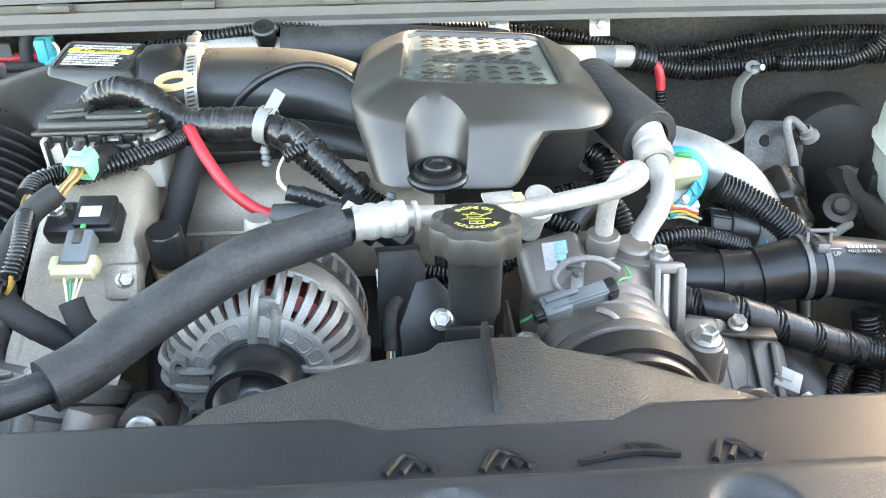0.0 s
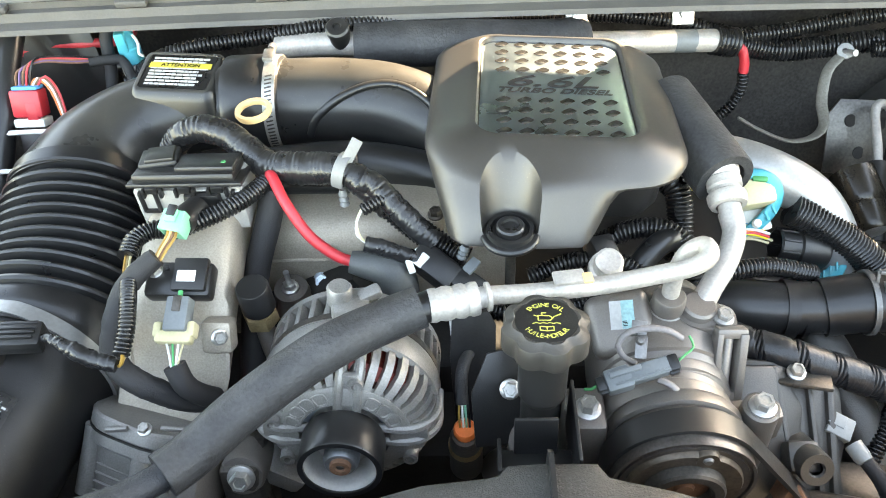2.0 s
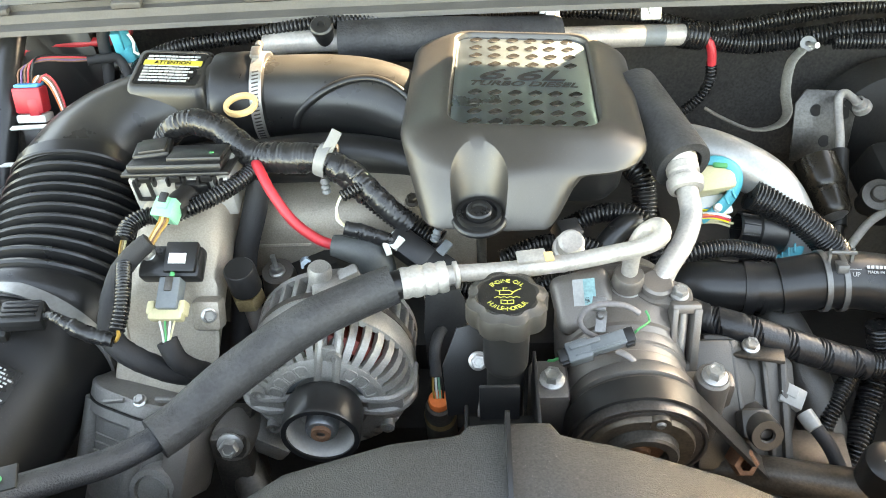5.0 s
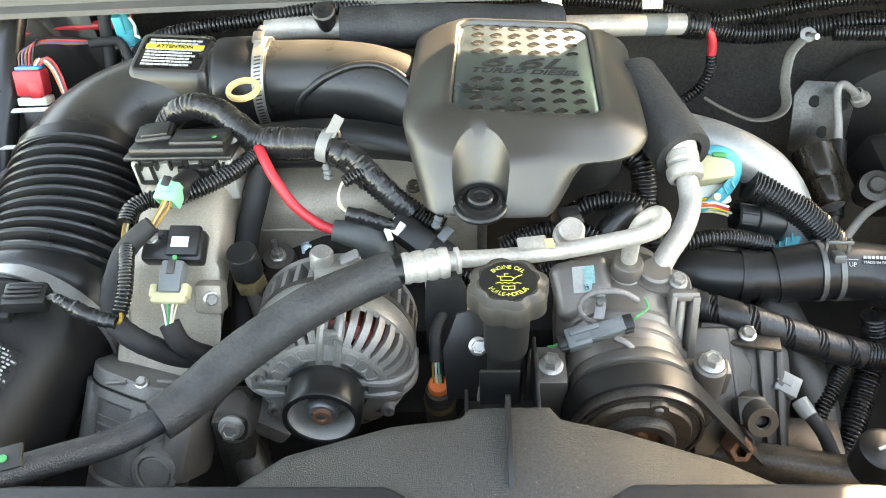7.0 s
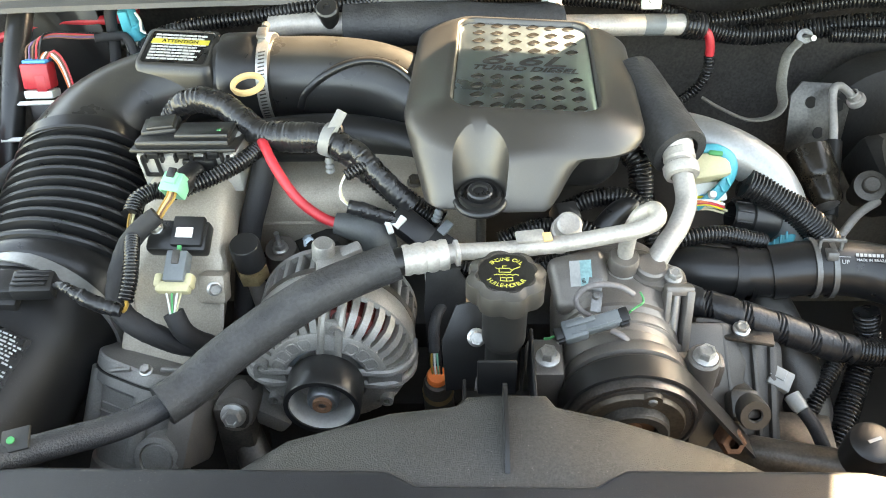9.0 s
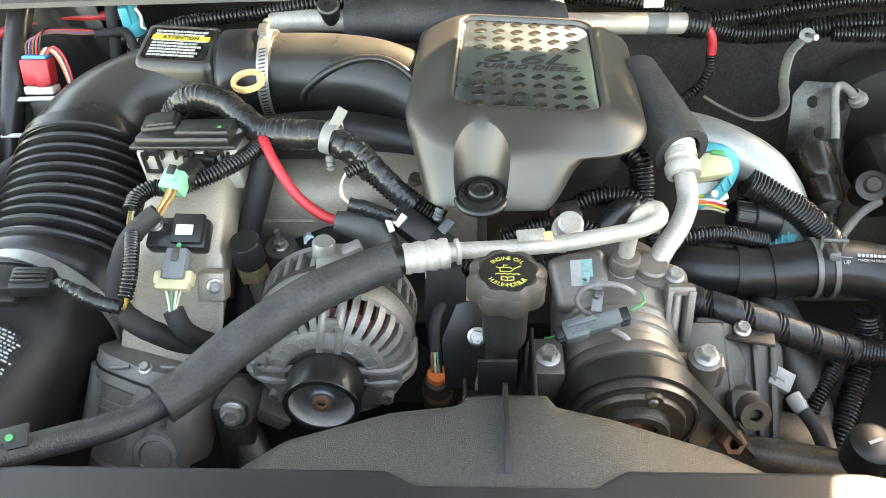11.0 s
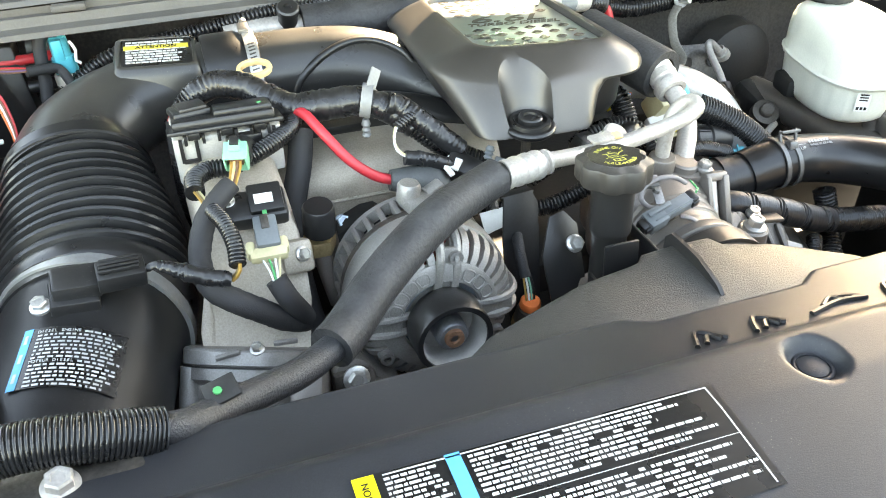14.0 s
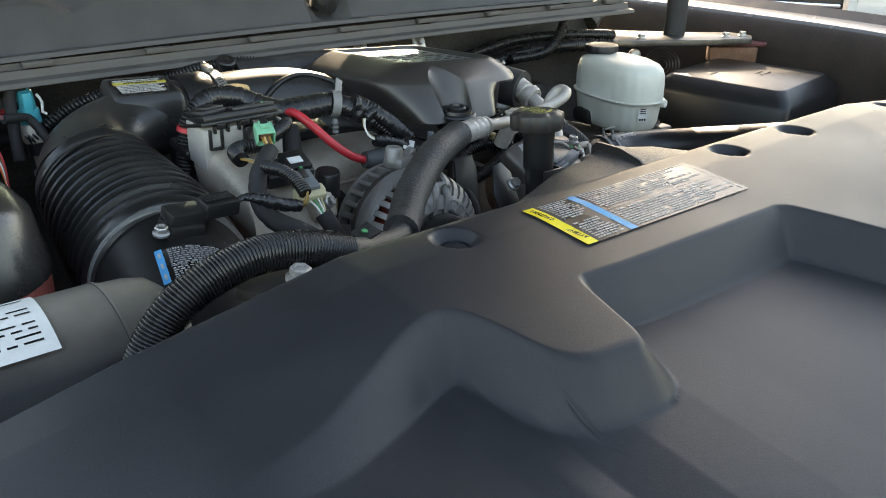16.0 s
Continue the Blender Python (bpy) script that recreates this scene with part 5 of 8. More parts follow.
    part("right_foot", lathe([(0.0, 0.0), (0.0135, 0.0), (0.0155, -0.002), (0.0160, -0.01), (0.0175, -0.05), (0.0175, -0.09)], (cx + 0.071, 0.553, cz + 0.036), (0, -0.06, 1), 28), CASTDIRTY, t)
    part("foot_web", block((0.19, 0.022, 0.036), pose(cx, 0.562, cz + 0.004), 0.006), CASTDIRTY, t)
    part("clutch_pulley", lathe([(0.0, 0.016), (0.026, 0.016), (0.034, 0.010), (0.0365, 0.006), (0.045, 0.004), (0.0455, 0.0065), (0.0475, 0.0065), (0.048, 0.002), (0.0545, 0.001), (0.055, 0.004), (0.057, 0.004), (0.0575, 0.001), (0.0600, 0.001), (0.0605, 0.003), (0.0605, 0.036), (0.058, 0.040), (0.0, 0.040)], o, back, 80), PULLEYFACE, t, "worn brown-grey clutch pulley")
    part("clutch_plate", lathe([(0.030, 0.002), (0.034, -0.002), (0.047, -0.003), (0.0485, -0.001), (0.049, 0.004)], o, back, 64), RUSTYDARK, t, "heat-stained clutch plate")
    part("hub", lathe([(0.021, 0.0), (0.0215, -0.010), (0.0235, -0.012), (0.0310, -0.012), (0.0330, -0.010), (0.0340, 0.0)], o, back, 48), DARKSTEEL, t, "dark protruding clutch hub")
    part("hub_bolt", lathe([(0.0, -0.006), (0.007, -0.006), (0.009, -0.003), (0.0215, -0.002)], o, back, 32), RUST, t, "rusty clutch hub bolt")
    for a in (106, 226, 346):
        q = Matrix.Translation(o) @ axes(back) @ pose(0, 0, 0, 0, 0, a)
        part("lobe", lathe([(0.0, -0.0005), (0.009, -0.0005), (0.010, 0.002), (0.010, 0.005)], q @ Vector((0.0440, 0, -0.003)), back, 24), RUSTYDARK, t)
        part("rivet", lathe([(0, -0.003), (0.0032, -0.0025), (0.0046, -0.0005), (0.0046, 0.004)], q @ Vector((0.0445, 0, -0.003)), back, 18), CASTDIRTY, t)
    # the belt: a flat band over the top of the pulley and away to the tensioner
    line = [(cx - 0.0635, cz - 0.16), (cx - 0.0635, cz - 0.02)] + [(cx + 0.0635 * math.cos(radians(a)), cz + 0.0635 * math.sin(radians(a))) for a in range(180, 34, -8)]
    line += [(cx + 0.0635 * 0.8 + 0.6 * s, cz + 0.0635 * 0.6 - 0.8 * s) for s in (0.0, 0.06, 0.12, 0.18, 0.24, 0.30)]
    rings = []
    for k, (x, z) in enumerate(line):
        (x0, z0), (x1, z1) = line[max(0, k - 1)], line[min(len(line) - 1, k + 1)]
        n = Vector((-(z1 - z0), 0, x1 - x0)).normalized()
        c = Vector((x, 0, z))
        rings.append([c + n * 0.0018 + Vector((0, 0.508, 0)), c + n * 0.0018 + Vector((0, 0.531, 0)), c - n * 0.0018 + Vector((0, 0.531, 0)), c - n * 0.0018 + Vector((0, 0.508, 0))])
    part("belt", loft(rings), DUSTY, t, "black ribbed drive belt")
    return t


RUSTYDARK = material("heat_stained_steel", (0.13, 0.10, 0.075), 0.42, 0.6, 0.35, 60, 0.2, 300)
PULLEYFACE = material("worn_pulley_steel", (0.12, 0.105, 0.095), 0.36, 0.65, 0.25, 50, 0.15, 400)
compressor(0.178, 1.000)
bolt((0.102, 0.553, 1.034), (0, -0.1, 1), 0.0145, label="large zinc-plated bolt on the compressor foot", flange=1.6, height=0.75)
bolt((0.249, 0.552, 1.0365), (0, -0.1, 1), 0.0145, label="large zinc-plated bolt on the compressor foot", turn=0.05, flange=1.6, height=0.75)
bolt((0.2245, 0.6190, 1.0755), (0.1, -0.1, 1), 0.0125, ALLOY, "dull bolt on the compressor port")
cc = thing("compressor_connector", (0.17, 0.58, 1.07), "long blue-grey plug clipped on the compressor", "connector")
CM = Matrix.Translation((0.1395, 0.556, 1.0765)) @ pose(0, 0, 0, 20, -12, 11) @ Matrix.Scale(0.80, 4)
UPPER_LEAD = [(0.182, 0.59, 1.082), (0.169, 0.592, 1.09), (0.153, 0.592, 1.093), (0.139, 0.592, 1.09), (0.131, 0.59, 1.083), (0.128, 0.586, 1.076), (0.133, 0.58, 1.07), (0.142, 0.572, 1.07)]
LOWER_LEAD = [(0.159, 0.56, 1.065), (0.167, 0.556, 1.064), (0.174, 0.552, 1.06), (0.177, 0.546, 1.05)]
LEAD = material("dusty_brown_grey_rubber", (0.20, 0.18, 0.175), 0.55, 0, 0.2, 60, 0.1, 400)
cb = block((0.050, 0.018, 0.016), CM @ pose(0.010, 0, 0), 0.003)
block((0.028, 0.024, 0.020), CM @ pose(-0.020, 0, -0.001), 0.003, cb)
block((0.034, 0.006, 0.004), CM @ pose(-0.012, 0.004, 0.011), 0.001, cb)
part("body", cb, GREY, cc)
part("end_cap", block((0.012, 0.018, 0.017), CM @ pose(0.038, 0, 0.0), 0.003), PLASTIC, cc)
part("rear_cap", block((0.012, 0.016, 0.015), CM @ pose(-0.038, 0, -0.001), 0.003), PLASTIC, cc)
part("latch", block((0.010, 0.004, 0.010), CM @ pose(0.036, -0.010, 0.002), 0.001), PLASTIC, cc)
part("latch", block((0.012, 0.004, 0.008), CM @ pose(-0.036, -0.009, 0.001), 0.001), PLASTIC, cc)
part("rib", block((0.058, 0.0025, 0.003), CM @ pose(0.004, -0.006, 0.0088), 0.0008), GREY, cc)
part("wire", sweep([CM @ Vector((0.042, 0, 0.002)), CM @ Vector((0.050, 0.003, 0.006)), (0.1905, 0.583, 1.0790), (0.1880, 0.592, 1.0830)], 0.0011, 8), DOT, cc, "green wire")
part("wire", sweep([CM @ Vector((-0.042, 0, 0)), CM @ Vector((-0.048, 0.0, -0.004)), CM @ Vector((-0.055, 0.004, -0.012))], 0.0013, 8), DOT, cc, "green wire")
part("lead", sweep(UPPER_LEAD, 0.0031, 12, flat=0.8), LEAD, cc, "dusty grey rubber lead")
part("lead", sweep(LOWER_LEAD, 0.0033, 12, flat=0.6), LEAD, cc, "dusty grey rubber lead")
KM = Matrix.Translation((0.146, 0.590, 1.0800)) @ pose(0, 0, 0, 24, 0, -10)
clipb = block((0.010, 0.020, 0.0014), KM @ pose(0.002, -0.006, 0.0, 6, 0, 0), 0.0005)
block((0.013, 0.012, 0.0014), KM @ pose(-0.001, 0.010, 0.004, 10, 0, 0), 0.0005, clipb)
block((0.013, 0.0014, 0.006), KM @ pose(-0.001, 0.0045, 0.001), 0.0005, clipb)
lathe([(0, 0.004), (0.0028, 0.0035), (0.0040, 0.0)], KM @ Vector((0.001, -0.001, 0.0005)), (0, -0.4, 1), 16, clipb)
part("spring_clip", clipb, CLAMPSCREW, cc, "shiny steel clip")

# ---- oil filler ----
filler = thing("oil_filler", (0.055, 0.525, 1.0), "black plastic oil filler neck with a lobed cap", "oil filler")
part("neck", lathe([(0.0162, -0.01), (0.0162, 0.052), (0.0170, 0.055), (0.0188, 0.058), (0.0192, 0.061), (0.0195, 0.098), (0.0206, 0.101), (0.0210, 0.106), (0.0210, 0.112), (0.0245, 0.114), (0.0245, 0.118), (0.02, 0.118)], (0.0575, 0.523, 1.035), (0.012, 0.08, 1), 36), DUSTY, filler)
CAPM = Matrix.Translation((0.0590, 0.5350, 1.1425)) @ axes((0.012, 0.08, 1), (0, 1, 0))
cap = part("cap", lathe([(0.024, -0.002), (0.0322, -0.001), (0.0342, 0.002), (0.0342, 0.0165), (0.0334, 0.0186), (0.0285, 0.0205), (0.0262, 0.0222), (0.0238, 0.0215), (0.0, 0.0215)], (0.0590, 0.5350, 1.1425), (0.012, 0.08, 1), 120, wave=(8, 0.105)), CAPGREY, filler, "lobed black oil cap")
part("cap_disc", lathe([(0.0, 0.0008), (0.0236, 0.0006), (0.0238, 0.0)], CAPM @ Vector((0, 0, 0.0214)), (0.012, 0.08, 1), 48), PLASTIC, cap)
CT = Matrix.Translation(CAPM @ Vector((0, 0, 0.0218))) @ pose(0, 0, 0, -4.5, 0, -1)
for word, sz, r, a0, flip in (("ENGINE OIL", 0.0060, 0.0168, 90, 1), ("HUILE-MOTEUR", 0.0060, 0.0170, 270, -1)):
    n = len(word)
    for k, ch in enumerate(word):
        if ch == " ":
            continue
        a = radians(a0 - flip * (k - (n - 1) / 2) * (9.6 if n > 10 else 10.2))
        turn = math.degrees(a) - 90 if flip > 0 else math.degrees(a) + 90
        lettering(ch, sz, CT @ pose(r * math.cos(a), r * math.sin(a), 0.0003, 0, 0, turn), OILPRINT, cap, name="letter", heavy=0.0) if ch != "-" else part("letter", block((0.002, 0.0008, 0.0004), CT @ pose(r * math.cos(a), r * math.sin(a), 0.0003, 0, 0, turn), 0.0), OILPRINT, cap)
ic = bmesh.new()
for pts in ([(-0.009, 0.0045), (-0.006, 0.003), (-0.006, -0.001), (0.003, -0.001), (0.006, 0.003), (0.011, 0.006)], [(-0.006, 0.004), (0.002, 0.004), (0.005, 0.0015)], [(-0.003, 0.004), (-0.003, 0.007), (0.0, 0.007)], [(-0.010, -0.0045), (-0.0075, -0.0035), (-0.005, -0.0045), (-0.0025, -0.0035), (0.0, -0.0045), (0.0025, -0.0035), (0.005, -0.0045), (0.0075, -0.0035), (0.010, -0.0045)],
            [(-0.005, -0.0075), (0.0, -0.0082), (0.005, -0.0075), (0.005, -0.0115), (0.0, -0.0122), (-0.005, -0.0115), (-0.005, -0.0075)], [(0.0, -0.0082), (0.0, -0.0122)]):
    for (x0, y0), (x1, y1) in zip(pts, pts[1:]):
        l = math.hypot(x1 - x0, y1 - y0)
        block((l + 0.0006, 0.0008, 0.0004), CT @ pose((x0 + x1) / 2, (y0 + y1) / 2 + 0.001, 0.0003, 0, 0, math.degrees(math.atan2(y1 - y0, x1 - x0))), 0.0, ic)
part("oil_can_symbol", ic, OILPRINT, cap, "yellow oil can and book symbols")

fb = thing("filler_bracket", (0.05, 0.53, 0.98), "black steel bracket round the oil filler neck", "bracket")
part("side_plate", prism([(-0.02, -0.05), (0.02, -0.05), (0.024, 0.02), (0.012, 0.036), (-0.004, 0.034), (-0.02, 0.0)], -0.0015, 0.0015, Matrix.Translation((0.022, 0.552, 1.062)) @ pose(0, 0, 0, 62, 0, 8), 0.0008), PLASTIC, fb)
bolt((0.0345, 0.547, 1.070), (0.05, -0.75, 0.66), 0.012)
part("front_tab", block((0.034, 0.004, 0.040), pose(0.052, 0.494, 1.080, -6, 0, 0), 0.0018), PLASTIC, fb)
tray = block((0.058, 0.003, 0.016), pose(0.052, 0.468, 1.066, -10, 0, 0), 0.001)
block((0.003, 0.03, 0.016), pose(0.0238, 0.482, 1.066), 0.001, tray)
block((0.003, 0.075, 0.06), pose(0.083, 0.502, 1.062), 0.001, tray)
block((0.058, 0.03, 0.002), pose(0.052, 0.482, 1.056), 0.0008, tray)
part("tray", tray, PLASTIC, fb)
part("lower_neck", sweep([(0.054, 0.523, 1.03), (0.05, 0.54, 0.96), (0.03, 0.58, 0.90)], 0.021, 24), CASTDIRTY, fb)

# ---- refrigerant lines ----
BRAIDED = material("braided_rubber_hose", (0.019, 0.020, 0.023), 0.5, 0, 0.35, 90, 0.9, 650, 0.04)
ac = thing("refrigerant_hose", (-0.1, 0.5, 1.05), "refrigerant hose in a black foam sleeve with a bright aluminium line", "hose")
part("foam_sleeve", sweep([(-0.036, 0.573, 1.143), (-0.065, 0.562, 1.138), (-0.100, 0.542, 1.136), (-0.135, 0.521, 1.126), (-0.173, 0.492, 1.114), (-0.202, 0.464, 1.104), (-0.220, 0.446, 1.103)], [0.0172, 0.0178, 0.0182, 0.0184, 0.0184, 0.0182, 0.0180], 28, 0.004), FOAM, ac)
part("rubber_hose", sweep([(-0.215, 0.449, 1.103), (-0.245, 0.424, 1.108), (-0.275, 0.404, 1.118), (-0.305, 0.384, 1.129), (-0.325, 0.368, 1.139), (-0.345, 0.363, 1.147)], 0.011, 24), BRAIDED, ac)
part("loom_sleeve", sweep([(-0.337, 0.364, 1.144), (-0.37, 0.360, 1.156), (-0.404, 0.360, 1.162), (-0.432, 0.360, 1.161), (-0.463, 0.360, 1.152), (-0.486, 0.360, 1.138), (-0.506, 0.360, 1.114), (-0.52, 0.360, 1.08), (-0.525, 0.36, 1.04)], 0.0148, 24, ridge=(0.0027, 0.0012)), LOOM, ac, "shiny corrugated sleeve")
part("stub", sweep([(-0.046, 0.568, 1.141), (-0.022, 0.578, 1.141)], 0.013, 18), RUBBER, ac)
fr = bmesh.new()
lathe([(0.008, 0.0), (0.0135, 0.0), (0.0142, 0.004), (0.0130, 0.008), (0.0142, 0.012), (0.0142, 0.016), (0.0128, 0.020), (0.0142, 0.024), (0.0142, 0.028), (0.0128, 0.031), (0.0142, 0.035), (0.0135, 0.040), (0.009, 0.041), (0.0088, 0.046), (0.012, 0.047), (0.012, 0.050), (0.008, 0.051)], (-0.030, 0.574, 1.142), (0.97, 0.22, -0.02), 24, fr)
part("ferrule", fr, SILVER, ac, "crimped aluminium ferrule")
part("line", sweep([(0.018, 0.586, 1.141), (0.06, 0.593, 1.137), (0.11, 0.600, 1.137), (0.155, 0.606, 1.142), (0.182, 0.608, 1.148), (0.197, 0.614, 1.154), (0.196, 0.628, 1.154), (0.185, 0.633, 1.140), (0.179, 0.632, 1.118), (0.178, 0.632, 1.09)], 0.0078, 18, 0.004), SILVER, ac)
part("pipe_strap", block((0.026, 0.014, 0.004), pose(0.083, 0.600, 1.1465, 5, 0, 8), 0.0015), SILVER, ac)
part("tape_mark", block((0.008, 0.010, 0.003), pose(0.098, 0.598, 1.1478, 5, 0, 8), 0.001), AMBER, ac)

ac2 = thing("suction_line", (0.23, 0.7, 1.06), "bright aluminium suction line with a foam sleeve", "pipe")
part("line", sweep([(0.2465, 0.735, 1.1196), (0.2475, 0.722, 1.113), (0.248, 0.700, 1.102), (0.237, 0.674, 1.092), (0.219, 0.649, 1.084), (0.2040, 0.630, 1.066)], 0.0108, 22, 0.004), SILVER, ac2)
part("crimped_end", lathe([(0.012, -0.006), (0.017, -0.005), (0.0185, 0.0), (0.0185, 0.006), (0.0145, 0.009), (0.0145, 0.012), (0.0165, 0.014), (0.0165, 0.022), (0.0145, 0.024), (0.0165, 0.027), (0.0165, 0.034), (0.0145, 0.037), (0.016, 0.04), (0.016, 0.06)], (0.2462, 0.7295, 1.1175), (-0.05, 0.86, 0.38), 28), SILVER, ac2, "crimped aluminium hose end")
part("foam_sleeve", lathe([(0.020, 0.0), (0.0290, 0.0), (0.030, 0.003), (0.030, 0.13), (0.02, 0.13), (0.020, 0.0)], (0.2475, 0.752, 1.125), (-0.27, 0.94, 0.10), 32), FOAM, ac2, "thick black foam sleeve")
part("port_boss", lathe([(0.0, 0.018), (0.0135, 0.018), (0.0158, 0.016), (0.0160, 0.006), (0.0175, 0.0)], (0.2030, 0.630, 1.0660), (0.1, -0.1, 1), 28), CASTDIRTY, ac2)
part("port_boss", lathe([(0.0, 0.026), (0.0130, 0.026), (0.0145, 0.024), (0.0148, 0.010), (0.0140, 0.009), (0.0140, 0.007), (0.0168, 0.005), (0.0185, -0.012)], (0.1775, 0.632, 1.068), (0.0, -0.1, 1), 28), CASTDIRTY, ac)
part("seal_ring", lathe([(0.0142, 0.0095), (0.0158, 0.0090), (0.0160, 0.0072), (0.0142, 0.0066)], (0.1775, 0.632, 1.068), (0.0, -0.1, 1), 28), STEEL, ac, "bright steel seal ring")
sv = thing("service_valve", (0.12, 0.63, 1.1), "bright threaded service valve cap", "valve")
part("cap", lathe([(0.0, 0.022), (0.010, 0.022), (0.0125, 0.020), (0.0125, 0.008), (0.015, 0.007), (0.015, 0.0), (0.011, -0.002), (0.011, -0.03)], (0.121, 0.648, 1.108), (0.1, -0.4, 0.9), 20), SILVER, sv)

clab = thing("compressor_label", (0.136, 0.621, 1.079), "faded teal and silver label on the compressor", "label")
part("film", block((0.021, 0.0255, 0.0006), TAGM @ pose(0, 0, 0.0004, 0, 0, -8), 0.0), INK, clab)
part("print_panel", block((0.011, 0.0250, 0.0005), TAGM @ pose(0, 0, 0.0004, 0, 0, -8) @ pose(0.005, 0, 0.0004), 0.0), material("faded_teal_print", (0.22, 0.42, 0.43), 0.5, 0, 0.3, 60, 0.05, 400), clab)
for k in range(4):
    part("bar_print", block((0.004, 0.0007, 0.0003), TAGM @ pose(0.001, -0.006 - 0.0013 * k, 0.0010, 0, 0, -8), 0.0), BLACKFILM, clab)

# ---- wiring in front ----
main = thing("main_harness", (-0.15, 0.74, 1.15), "thick taped wiring harness with corrugated branches", "wiring harness")
part("trunk", sweep([(-0.279, 0.777, 1.168), (-0.268, 0.777, 1.176), (-0.250, 0.776, 1.180), (-0.228, 0.771, 1.176), (-0.205, 0.757, 1.166), (-0.184, 0.744, 1.158), (-0.150, 0.738, 1.159), (-0.118, 0.733, 1.160), (-0.095, 0.722, 1.152), (-0.070, 0.706, 1.136)], [0.0130, 0.0132, 0.0138, 0.0138, 0.0142, 0.0158, 0.0155, 0.0140, 0.0135, 0.0132], 26, 0.0009, wrinkle=0.0011), VINYL, main)
part("lower_trunk", sweep([(-0.074, 0.709, 1.139), (-0.060, 0.702, 1.128), (-0.042, 0.697, 1.113), (-0.02, 0.690, 1.098), (0.0, 0.683, 1.09)], 0.0128, 20, ridge=(0.0042, 0.0018)), LOOM, main, "corrugated trunk")
part("crossing_branch", sweep([(-0.095, 0.716, 1.161), (-0.083, 0.713, 1.156), (-0.066, 0.700, 1.144), (-0.048, 0.690, 1.128), (-0.030, 0.684, 1.112)], 0.0112, 20, 0.0009, wrinkle=0.0009), VINYL, main, "taped branch")
part("red_collar", lathe([(0.0105, 0), (0.0147, 0.0), (0.0147, 0.006), (0.0105, 0.006)], (-0.292, 0.777, 1.142), (0.3, -0.05, 1), 20), RED, main, "red tape band")
part("rear_trunk", sweep([(-0.276, 0.777, 1.170), (-0.287, 0.778, 1.157), (-0.293, 0.778, 1.138), (-0.298, 0.778, 1.10), (-0.298, 0.78, 1.05), (-0.29, 0.79, 1.0)], 0.0132, 18, ridge=(0.0042, 0.002)), LOOM, main, "corrugated trunk")
part("branch", sweep([(-0.186, 0.735, 1.150), (-0.196, 0.712, 1.152), (-0.212, 0.692, 1.152), (-0.235, 0.676, 1.150), (-0.258, 0.668, 1.146), (-0.278, 0.668, 1.146), (-0.291, 0.655, 1.146), (-0.293, 0.636, 1.143)], 0.0088, 16, ridge=(0.0036, 0.0018)), LOOM, main, "corrugated branch")
part("taped_branch", sweep([(-0.262, 0.626, 1.152), (-0.278, 0.615, 1.143), (-0.292, 0.604, 1.128), (-0.300, 0.585, 1.108), (-0.296, 0.563, 1.096), (-0.282, 0.550, 1.088), (-0.262, 0.546, 1.074), (-0.24, 0.552, 1.052), (-0.222, 0.566, 1.035)], [0.0085, 0.0095, 0.0095, 0.0095, 0.0105, 0.0105, 0.0105, 0.0105, 0.0105], 18, 0.002, wrinkle=0.0006), TAPE, main, "cloth-taped branch")
part("short_loom", sweep([(-0.282, 0.604, 1.142), (-0.275, 0.580, 1.142), (-0.271, 0.556, 1.136), (-0.272, 0.538, 1.128)], 0.0072, 14, ridge=(0.0036, 0.0016)), LOOM, main, "short corrugated tube")
for dx, mt in ((-0.002, OCHRE), (0.002, CREAM), (0.0, BRASS)):
    part("wire", sweep([(-0.292 + dx, 0.638, 1.144), (-0.288 + dx, 0.620, 1.145), (-0.283 + dx, 0.602, 1.142)], 0.0012, 6), mt, main)
for dx, mt in ((-0.002, OCHRE), (0.002, BRASS)):
    part("wire", sweep([(-0.278, 0.541 + dx, 1.114), (-0.272, 0.538 + dx, 1.122), (-0.270, 0.540 + dx, 1.130)], 0.0016, 6), mt, main)
part("sensor_branch", sweep([(-0.243, 0.556, 1.094), (-0.236, 0.548, 1.078), (-0.228, 0.552, 1.060), (-0.222, 0.562, 1.042)], 0.0095, 14), TAPE, main, "cloth-taped branch")
part("upright_branch", sweep([(-0.182, 0.730, 1.140), (-0.190, 0.712, 1.112), (-0.203, 0.695, 1.075), (-0.210, 0.672, 1.035), (-0.21, 0.63, 1.00), (-0.205, 0.585, 0.97)], 0.0125, 16), TAPE, main, "cloth-taped branch")

STRAPGREY = material("off_white_nylon", (0.19, 0.19, 0.185), 0.5, 0, 0.08, 60, 0.1, 400)
strap = thing("harness_strap", (-0.11, 0.735, 1.15), "white plastic strap round the harness", "strap")
part("loop", lathe([(0.0155, -0.0055), (0.0172, -0.0055), (0.0172, 0.0055), (0.0155, 0.0055)], (-0.113, 0.731, 1.160), (0.9, -0.3, -0.15), 28), STRAPGREY, strap)
part("tail", block((0.011, 0.0025, 0.026), pose(-0.1045, 0.734, 1.179, -35, 36, 0), 0.001), STRAPGREY, strap)
part("stem", lathe([(0.003, 0.0), (0.005, 0.002), (0.003, 0.005), (0.005, 0.008), (0.003, 0.011), (0.005, 0.014), (0.003, 0.02)], (-0.116, 0.727, 1.122), (0, 0, 1), 12), STRAPGREY, strap)

